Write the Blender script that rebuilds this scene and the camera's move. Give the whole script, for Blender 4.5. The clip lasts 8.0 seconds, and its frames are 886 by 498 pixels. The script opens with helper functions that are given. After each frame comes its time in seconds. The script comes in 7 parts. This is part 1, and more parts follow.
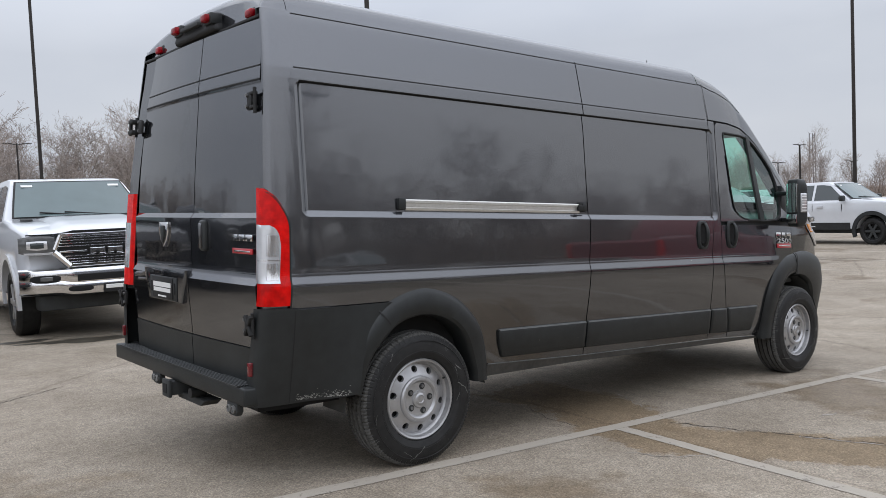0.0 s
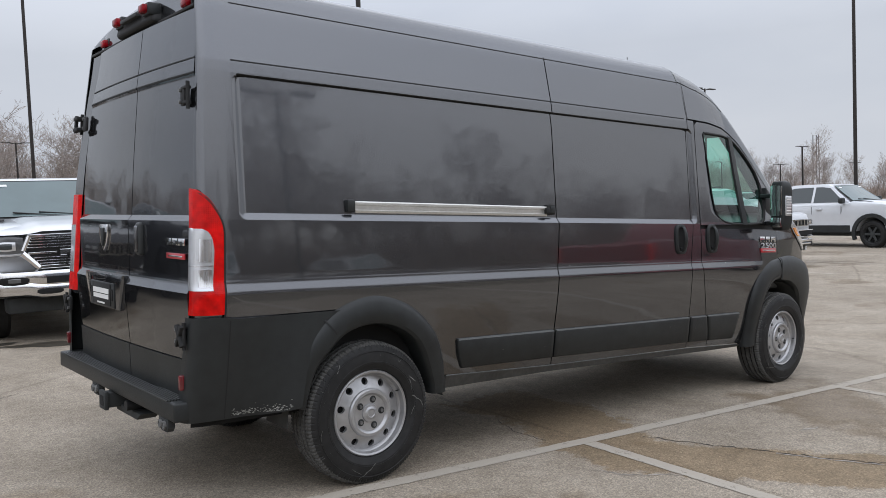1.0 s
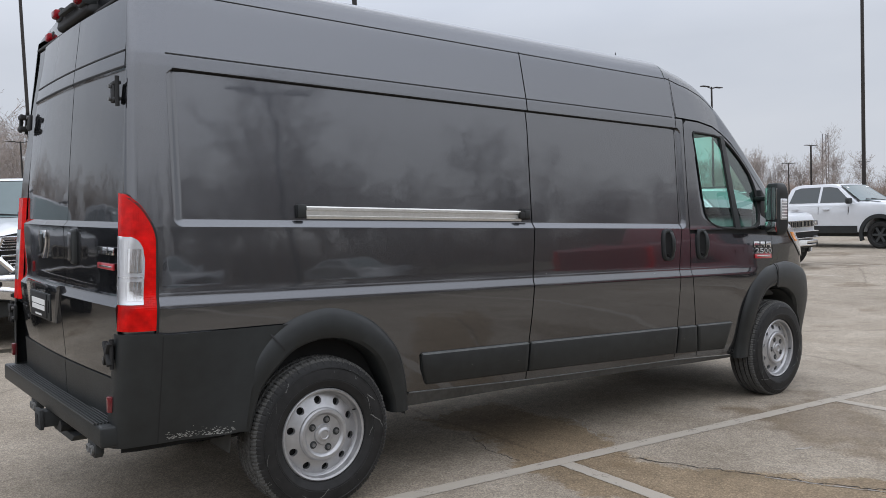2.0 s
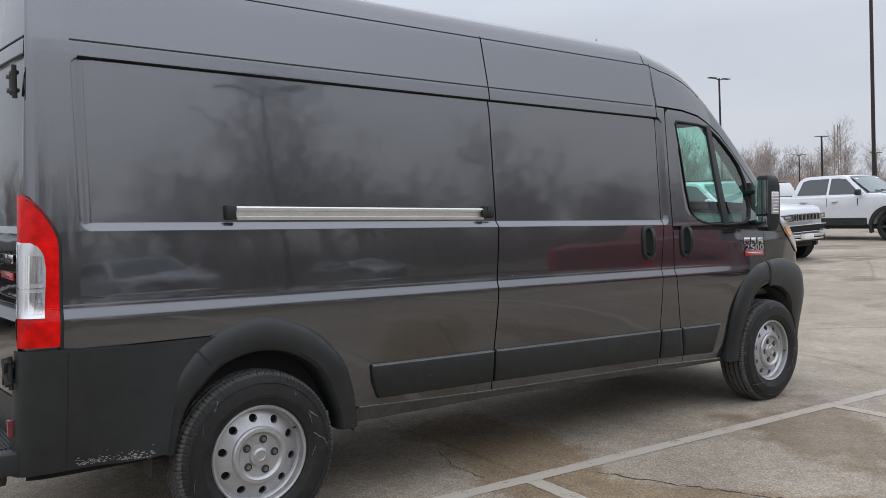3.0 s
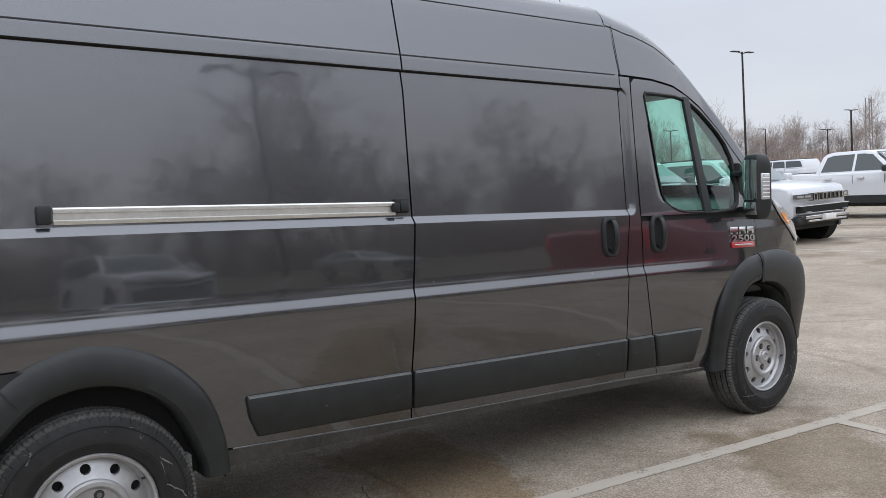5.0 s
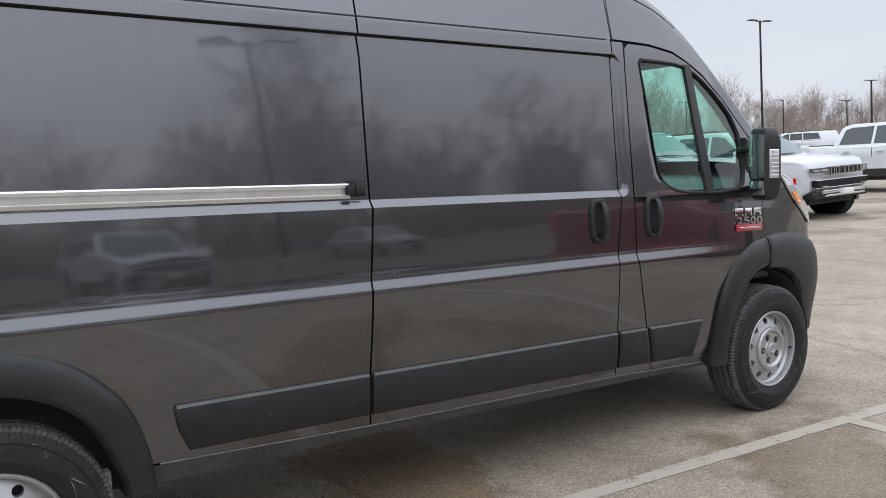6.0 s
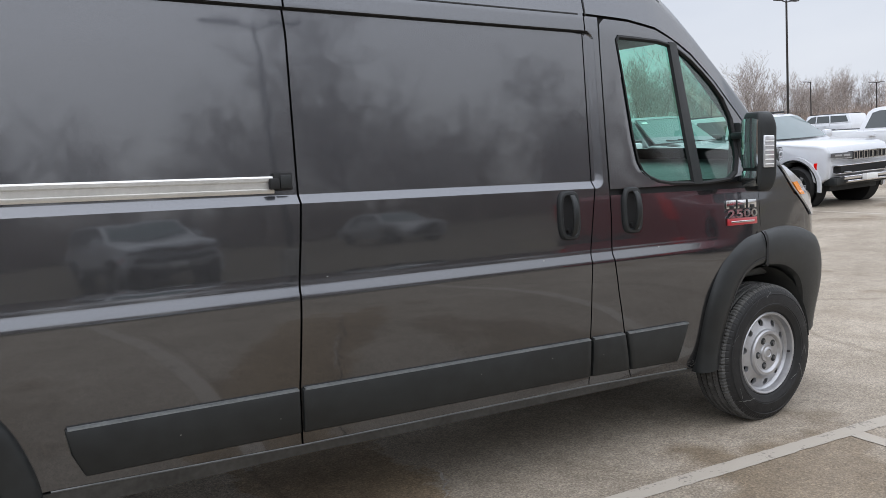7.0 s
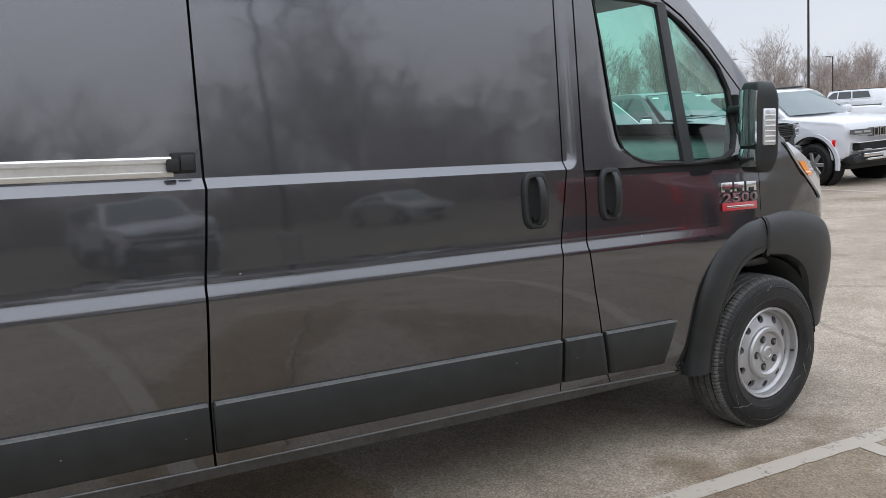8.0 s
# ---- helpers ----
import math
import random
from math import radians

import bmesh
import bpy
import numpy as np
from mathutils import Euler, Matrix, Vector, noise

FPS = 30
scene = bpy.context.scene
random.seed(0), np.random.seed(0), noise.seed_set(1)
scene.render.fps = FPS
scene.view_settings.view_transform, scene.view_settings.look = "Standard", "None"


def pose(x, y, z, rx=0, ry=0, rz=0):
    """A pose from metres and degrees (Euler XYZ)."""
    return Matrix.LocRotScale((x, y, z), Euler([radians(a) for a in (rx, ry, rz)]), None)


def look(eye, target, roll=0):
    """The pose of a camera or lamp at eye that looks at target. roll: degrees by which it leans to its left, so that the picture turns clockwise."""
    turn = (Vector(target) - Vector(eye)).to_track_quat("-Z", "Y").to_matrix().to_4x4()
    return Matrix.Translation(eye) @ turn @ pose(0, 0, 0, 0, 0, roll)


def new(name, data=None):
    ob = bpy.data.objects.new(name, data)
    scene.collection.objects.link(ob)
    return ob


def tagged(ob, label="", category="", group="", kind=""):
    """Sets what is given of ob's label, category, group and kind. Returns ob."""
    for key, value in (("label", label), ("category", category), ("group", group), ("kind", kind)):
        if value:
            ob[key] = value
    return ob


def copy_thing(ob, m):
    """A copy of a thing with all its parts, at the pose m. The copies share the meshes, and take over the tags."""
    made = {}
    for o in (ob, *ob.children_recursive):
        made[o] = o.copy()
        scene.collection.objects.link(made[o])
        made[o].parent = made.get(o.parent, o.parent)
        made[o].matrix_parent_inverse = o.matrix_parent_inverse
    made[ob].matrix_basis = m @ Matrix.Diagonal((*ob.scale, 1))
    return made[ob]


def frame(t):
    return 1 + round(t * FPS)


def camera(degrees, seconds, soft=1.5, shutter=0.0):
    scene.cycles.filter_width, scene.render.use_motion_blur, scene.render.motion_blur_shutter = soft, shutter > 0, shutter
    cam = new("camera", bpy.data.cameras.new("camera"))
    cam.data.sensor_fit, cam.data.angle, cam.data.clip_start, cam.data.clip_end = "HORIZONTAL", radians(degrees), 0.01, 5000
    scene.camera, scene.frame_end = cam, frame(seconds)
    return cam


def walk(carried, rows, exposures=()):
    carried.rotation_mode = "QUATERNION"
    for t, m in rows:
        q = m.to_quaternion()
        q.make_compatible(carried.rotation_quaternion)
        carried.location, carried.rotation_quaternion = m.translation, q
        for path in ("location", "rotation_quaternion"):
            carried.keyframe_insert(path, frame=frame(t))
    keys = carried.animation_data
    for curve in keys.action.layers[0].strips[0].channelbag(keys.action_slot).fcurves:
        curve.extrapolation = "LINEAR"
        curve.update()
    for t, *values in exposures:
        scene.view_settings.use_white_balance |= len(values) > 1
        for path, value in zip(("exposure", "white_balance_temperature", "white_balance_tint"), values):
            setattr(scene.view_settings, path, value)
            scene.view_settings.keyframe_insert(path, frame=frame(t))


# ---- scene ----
cam = camera(57.0, 8.0, 0.4)
PATH = [
    (0, (-2.613, -3.513, 1.428), (-1.375, -1.946, 1.319), -2.5),
    (0.5, (-2.405, -3.519, 1.426), (-1.17, -1.949, 1.322), -2.3),
    (1, (-2.246, -3.475, 1.426), (-1.014, -1.903, 1.319), -2.3),
    (1.5, (-2.03, -3.382, 1.429), (-0.804, -1.805, 1.321), -2.3),
    (1.7, (-1.978, -3.376, 1.437), (-0.755, -1.798, 1.330), -2.25),
    (2.8, (-1.486, -3.308, 1.456), (-0.293, -1.707, 1.335), -2.6),
    (3, (-1.422, -3.273, 1.444), (-0.227, -1.673, 1.326), -2.9),
    (3.5, (-1.216, -3.168, 1.43), (-0.037, -1.558, 1.304), -2.9),
    (4, (-1.004, -3.066, 1.459), (0.164, -1.448, 1.325), -3.2),
    (4.5, (-0.793, -3.006, 1.448), (0.362, -1.38, 1.304), -3.5),
    (5, (-0.532, -2.991, 1.455), (0.607, -1.355, 1.297), -3.9),
    (5.2, (-0.452, -2.974, 1.448), (0.682, -1.335, 1.286), -4.0),
    (6.3, (0.0, -2.735, 1.473), (1.085, -1.072, 1.236), -4.0),
    (6.5, (0.079, -2.74, 1.465), (1.15, -1.068, 1.229), -4.1),
    (7, (0.339, -2.642, 1.465), (1.39, -0.96, 1.208), -4.1),
    (7.5, (0.56, -2.566, 1.462), (1.589, -0.875, 1.177), -4.3),
    (8, (0.795, -2.409, 1.438), (1.804, -0.71, 1.129), -4.2),
]
walk(cam, [(t, look(eye, target, roll)) for t, eye, target, roll in PATH], [(0, -0.07), (3.5, 0.0), (6.5, 0.23), (8, 0.23)])

# ---------------------------------------------------------------- light
SUN_EL, SUN_AZ = radians(64), radians(200)
world = bpy.data.worlds.new("world")
scene.world = world
world.use_nodes = True
wn, wl = world.node_tree.nodes, world.node_tree.links
wn.clear()
w_out = wn.new("ShaderNodeOutputWorld")
w_bg = wn.new("ShaderNodeBackground")
w_sky = wn.new("ShaderNodeTexSky")
w_sky.sky_type, w_sky.sun_disc = "NISHITA", False
w_sky.sun_elevation, w_sky.sun_rotation = SUN_EL, SUN_AZ
w_sky.air_density, w_sky.dust_density = 1.0, 4.0
w_co = wn.new("ShaderNodeTexCoord")
w_map = wn.new("ShaderNodeMapping")
w_map.inputs["Scale"].default_value = (1.0, 1.0, 2.6)
w_noise = wn.new("ShaderNodeTexNoise")
w_noise.inputs["Scale"].default_value = 2.2
w_noise.inputs["Detail"].default_value = 5.0
w_ramp = wn.new("ShaderNodeValToRGB")
w_ramp.color_ramp.elements[0].position, w_ramp.color_ramp.elements[0].color = 0.30, (5.9, 6.3, 7.1, 1)
w_ramp.color_ramp.elements[1].position, w_ramp.color_ramp.elements[1].color = 0.72, (7.15, 7.45, 8.05, 1)
w_mix = wn.new("ShaderNodeMix")
w_mix.data_type = "RGBA"
w_mix.inputs["Factor"].default_value = 0.93
wl.new(w_co.outputs["Generated"], w_map.inputs["Vector"])
wl.new(w_map.outputs["Vector"], w_noise.inputs["Vector"])
wl.new(w_noise.outputs["Fac"], w_ramp.inputs["Fac"])
wl.new(w_sky.outputs["Color"], w_mix.inputs["A"])
wl.new(w_ramp.outputs["Color"], w_mix.inputs["B"])
wl.new(w_mix.outputs["Result"], w_bg.inputs["Color"])
w_sep = wn.new("ShaderNodeSeparateXYZ")
w_rise = wn.new("ShaderNodeMapRange")
w_rise.inputs["From Min"].default_value, w_rise.inputs["From Max"].default_value = 0.18, 0.62
w_rise.inputs["To Min"].default_value, w_rise.inputs["To Max"].default_value = 0.102, 0.232
wl.new(w_co.outputs["Generated"], w_sep.inputs["Vector"])
wl.new(w_sep.outputs["Z"], w_rise.inputs["Value"])
wl.new(w_rise.outputs["Result"], w_bg.inputs["Strength"])
w_tint = wn.new("ShaderNodeMix")
w_tint.data_type, w_tint.blend_type = "RGBA", "MULTIPLY"
w_tint.inputs["B"].default_value = (0.968, 0.988, 1.028, 1)
w_up = wn.new("ShaderNodeMapRange")
w_up.inputs["From Min"].default_value, w_up.inputs["From Max"].default_value = 0.05, 0.5
wl.new(w_sep.outputs["Z"], w_up.inputs["Value"])
wl.new(w_up.outputs["Result"], w_tint.inputs["Factor"])
wl.new(w_mix.outputs["Result"], w_tint.inputs["A"])
wl.new(w_tint.outputs["Result"], w_bg.inputs["Color"])
wl.new(w_bg.outputs["Background"], w_out.inputs["Surface"])

sun_data = bpy.data.lights.new("sun", "SUN")
sun_data.energy, sun_data.angle, sun_data.color = 0.95, radians(170), (1.0, 0.97, 0.93)
sun = new("sun", sun_data)
sun.matrix_world = look((0, 0, 60), (60 * math.cos(SUN_EL) * -math.sin(SUN_AZ), 60 * math.cos(SUN_EL) * -math.cos(SUN_AZ), 60 - 60 * math.sin(SUN_EL)))


# ---------------------------------------------------------------- materials
def material(name, color, rough=0.5, metal=0.0, coat=0.0, spread=0.0, scale=20.0, bump=0.0, bump_scale=200.0, fine=None, coat_rough=0.03, spec=0.5):
    """A surface with two scales of colour variation and a fine relief."""
    m = bpy.data.materials.new(name)
    m.use_nodes = True
    n, l = m.node_tree.nodes, m.node_tree.links
    b = n["Principled BSDF"]
    b.inputs["Base Color"].default_value = (*color, 1)
    b.inputs["Roughness"].default_value, b.inputs["Metallic"].default_value = rough, metal
    b.inputs["Coat Weight"].default_value, b.inputs["Coat Roughness"].default_value = coat, coat_rough
    b.inputs["Specular IOR Level"].default_value = spec
    co = n.new("ShaderNodeTexCoord")
    if spread:
        big = n.new("ShaderNodeTexNoise")
        big.inputs["Scale"].default_value, big.inputs["Detail"].default_value = scale * 0.15, 4
        small = n.new("ShaderNodeTexNoise")
        small.inputs["Scale"].default_value, small.inputs["Detail"].default_value = scale, 6
        add = n.new("ShaderNodeMath")
        add.operation = "ADD"
        l.new(co.outputs["Object"], big.inputs["Vector"]), l.new(co.outputs["Object"], small.inputs["Vector"])
        l.new(big.outputs["Fac"], add.inputs[0]), l.new(small.outputs["Fac"], add.inputs[1])
        ramp = n.new("ShaderNodeValToRGB")
        lo, hi = [max(c * (1 - spread), 0) for c in color], [min(c * (1 + spread), 1) for c in (fine or color)]
        ramp.color_ramp.elements[0].position, ramp.color_ramp.elements[0].color = 0.35, (*lo, 1)
        ramp.color_ramp.elements[1].position, ramp.color_ramp.elements[1].color = 0.65, (*hi, 1)
        half = n.new("ShaderNodeMath")
        half.operation, half.inputs[1].default_value = "MULTIPLY", 0.5
        l.new(add.outputs[0], half.inputs[0]), l.new(half.outputs[0], ramp.inputs["Fac"])
        l.new(ramp.outputs["Color"], b.inputs["Base Color"])
    if bump:
        grain = n.new("ShaderNodeTexNoise")
        grain.inputs["Scale"].default_value, grain.inputs["Detail"].default_value = bump_scale, 3
        relief = n.new("ShaderNodeBump")
        relief.inputs["Strength"].default_value, relief.inputs["Distance"].default_value = bump, 0.004
        l.new(co.outputs["Object"], grain.inputs["Vector"])
        l.new(grain.outputs["Fac"], relief.inputs["Height"]), l.new(relief.outputs["Normal"], b.inputs["Normal"])
    return m


def glass_material(name, tint, rough=0.0):
    """Thin tinted sheet: clear through, with a mirror-like surface."""
    m = bpy.data.materials.new(name)
    m.use_nodes = True
    n, l = m.node_tree.nodes, m.node_tree.links
    n.remove(n["Principled BSDF"])
    clear, shine, mix, edge = n.new("ShaderNodeBsdfTransparent"), n.new("ShaderNodeBsdfGlossy"), n.new("ShaderNodeMixShader"), n.new("ShaderNodeLayerWeight")
    power, gain = n.new("ShaderNodeMath"), n.new("ShaderNodeMath")
    clear.inputs["Color"].default_value = (*tint, 1)
    shine.inputs["Roughness"].default_value = rough
    power.operation, power.inputs[1].default_value = "POWER", 4.0
    gain.operation, gain.inputs[1].default_value, gain.inputs[2].default_value = "MULTIPLY_ADD", 0.8, 0.05
    l.new(edge.outputs["Facing"], power.inputs[0]), l.new(power.outputs[0], gain.inputs[0])
    l.new(gain.outputs[0], mix.inputs["Fac"])
    l.new(clear.outputs[0], mix.inputs[1]), l.new(shine.outputs[0], mix.inputs[2])
    l.new(mix.outputs[0], n["Material Output"].inputs["Surface"])
    return m


PAINT = material("granite_paint", (0.081, 0.084, 0.092), 0.27, 0.92, 1.0, 0.10, 900.0, coat_rough=0.045)
PAINT.node_tree.nodes["Principled BSDF"].inputs["Specular Tint"].default_value = (0.12, 0.12, 0.13, 1)
PAINT.node_tree.nodes["Principled BSDF"].inputs["Coat IOR"].default_value = 1.8


def wavy(m, scale, distance):
    """The slow unevenness of pressed sheet metal."""
    n, l = m.node_tree.nodes, m.node_tree.links
    co, stretch, swell, relief = n.new("ShaderNodeTexCoord"), n.new("ShaderNodeMapping"), n.new("ShaderNodeTexNoise"), n.new("ShaderNodeBump")
    stretch.inputs["Scale"].default_value = (0.55, 1.0, 1.0)
    swell.inputs["Scale"].default_value, swell.inputs["Detail"].default_value = scale, 2.0
    relief.inputs["Strength"].default_value, relief.inputs["Distance"].default_value = 1.0, distance
    l.new(co.outputs["Object"], stretch.inputs["Vector"]), l.new(stretch.outputs["Vector"], swell.inputs["Vector"])
    ripple, total = n.new("ShaderNodeTexNoise"), n.new("ShaderNodeMath")
    ripple.inputs["Scale"].default_value, ripple.inputs["Detail"].default_value = scale * 3.2, 1.0
    total.operation, total.inputs[1].default_value = "MULTIPLY_ADD", 0.26
    l.new(stretch.outputs["Vector"], ripple.inputs["Vector"]), l.new(ripple.outputs["Fac"], total.inputs[0]), l.new(swell.outputs["Fac"], total.inputs[2])
    l.new(total.outputs[0], relief.inputs["Height"])
    for slot in ("Normal", "Coat Normal"):
        l.new(relief.outputs["Normal"], n["Principled BSDF"].inputs[slot])


wavy(PAINT, 3.6, 0.0011)
BLACK_PLASTIC = material("black_plastic", (0.0155, 0.0175, 0.0178), 0.46, 0, 0, 0.3, 14.0, 0.10, 700.0, spec=0.40)
DUSTY_PAINT = material("dusty_sill_paint", (0.040, 0.040, 0.038), 0.5, 0.3, 0.25, 0.4, 40.0, coat_rough=0.25)
# paler grey that paints the bright line along trim and sill edges
EDGE_GLINT = material("edge_highlight_grey", (0.095, 0.10, 0.097), 0.4, 0, 0, 0.3, 90.0)
DARK_RUBBER = material("dark_rubber", (0.006, 0.006, 0.006), 0.7)
TYRE = material("tyre_rubber", (0.0140, 0.0140, 0.0140), 0.55, 0, 0, 0.45, 22.0, 0.2, 260.0, spec=0.3)
TREAD = material("tyre_tread", (0.072, 0.071, 0.067), 0.9, 0, 0, 0.3, 40.0, 0.3, 200.0)
STEEL = material("silver_steel_rim", (0.38, 0.38, 0.385), 0.36, 0.6, 0.1, 0.12, 30.0)
NUT = material("dull_steel_nut", (0.16, 0.16, 0.16), 0.45, 0.6, 0, 0.3, 60.0)
MAST_STEEL = material("grey_mast_steel", (0.17, 0.17, 0.18), 0.6, 0.4, 0, 0.2, 2.0)
CHROME = material("chrome", (0.75, 0.75, 0.76), 0.12, 1.0)
MIRROR = material("silvered_mirror", (0.72, 0.77, 0.77), 0.03, 1.0)
ALUMINIUM = material("aluminium_rail", (0.62, 0.61, 0.58), 0.35, 0.75, 0, 0.08, 60.0)
# near-black that paints the shade of openings and recesses
VOID = material("dark_inside", (0.006, 0.006, 0.006), 0.9)
LINER = material("dusty_wheel_liner", (0.055, 0.056, 0.053), 0.9, 0, 0, 0.35, 9.0, 0.2, 120.0)
UNDER = material("underbody_black", (0.026, 0.028, 0.028), 0.8, 0, 0, 0.3, 9.0)
RED_LENS = material("red_lens", (0.56, 0.004, 0.003), 0.16, 0, 0.0, 0.35, 26.0, spec=0.22)
CLEAR_LENS = material("clear_lens", (0.62, 0.63, 0.65), 0.12, 0.6, 1.0, 0.08, 30.0)
DIM_RED = material("dim_red_reflector", (0.13, 0.008, 0.012), 0.25, 0, 0.5, 0.2, 60.0)
SMOKED = material("smoked_lens", (0.10, 0.105, 0.11), 0.08, 0.3, 1.0, 0.3, 12.0)
def ribbed(m, scale, strength):
    """Moulded lens ribs: fine bands across the height and along the width."""
    n, l = m.node_tree.nodes, m.node_tree.links
    co, add, relief = n.new("ShaderNodeTexCoord"), n.new("ShaderNodeMath"), n.new("ShaderNodeBump")
    for k, axis in enumerate(("Z", "X")):
        w = n.new("ShaderNodeTexWave")
        w.bands_direction, w.inputs["Scale"].default_value = axis, scale
        l.new(co.outputs["Object"], w.inputs["Vector"]), l.new(w.outputs["Fac"], add.inputs[k])
    relief.inputs["Strength"].default_value, relief.inputs["Distance"].default_value = strength, 0.003
    l.new(add.outputs[0], relief.inputs["Height"]), l.new(relief.outputs["Normal"], n["Principled BSDF"].inputs["Normal"])


ribbed(RED_LENS, 34.0, 0.10)
MARKER = material("dark_red_marker_lens", (0.23, 0.003, 0.008), 0.2, 0, 0.0, 0.55, 55.0, spec=0.2)
AMBER_LENS = material("amber_lens", (0.9, 0.28, 0.02), 0.15, 0, 1.0)
RED_PLATE = material("red_badge", (0.45, 0.02, 0.03), 0.3, 0, 0.5)
GLASS = glass_material("green_glass", (0.60, 0.89, 0.79))
CAR_GLASS = material("dark_car_glass", (0.030, 0.038, 0.040), 0.03, 0, 0.2, spec=0.55)
WINDSCREEN = material("windscreen_glass", (0.085, 0.120, 0.122), 0.04, 0, 0.0, 0.15, 2.0, spec=0.6)
WHITE_PAINT = material("white_paint", (0.57, 0.585, 0.61), 0.3, 0, 0.8, 0.03, 8.0)
DARK_PAINT = material("charcoal_paint", (0.03, 0.03, 0.034), 0.3, 0.2, 1.0, 0.05, 20.0)
RED_PAINT = material("maroon_paint", (0.22, 0.012, 0.02), 0.3, 0.2, 1.0, 0.05, 20.0)
SILVER_PAINT = material("silver_paint", (0.42, 0.43, 0.44), 0.3, 0.5, 1.0, 0.05, 20.0)
DASH = material("dark_grey_dashboard", (0.13, 0.135, 0.135), 0.7, 0, 0, 0.25, 40.0, 0.2, 500.0)
FABRIC = material("grey_fabric", (0.24, 0.25, 0.25), 0.9, 0, 0, 0.3, 60.0, 0.3, 500.0)
LINE_PAINT = material("worn_white_line", (0.42, 0.385, 0.33), 0.9, 0, 0, 0.2, 60.0, 0.5, 150.0)
for stop, place, tone in zip(next(q for q in LINE_PAINT.node_tree.nodes if q.type == "VALTORGB").color_ramp.elements, (0.375, 0.44), ((0.21, 0.185, 0.155, 1), (0.375, 0.335, 0.28, 1))):
    stop.position, stop.color = place, tone
CONCRETE = material("weathered_concrete", (0.26, 0.25, 0.23), 0.9, 0, 0, 0.3, 8.0, 0.3, 120.0)
POLE = material("dark_bronze_pole", (0.022, 0.018, 0.016), 0.5, 0.3, 0, 0.2, 10.0)
RUB = material("rubbed_rubber", (0.13, 0.13, 0.125), 0.9, 0, 0, 0.4, 90.0)
SCUFF = material("scraped_plastic", (0.22, 0.22, 0.205), 0.8, 0, 0, 0.5, 90.0)
PALE = material("pale_plastic", (0.7, 0.7, 0.68), 0.5)
BARK = material("grey_brown_bark", (0.29, 0.25, 0.225), 0.9, 0, 0, 0.4, 3.0)
BRUSH = material("brown_brush_twigs", (0.34, 0.275, 0.235), 0.95, 0, 0, 0.45, 0.5)
GRASS = material("dormant_grass", (0.16, 0.14, 0.08), 0.95, 0, 0, 0.4, 2.0)


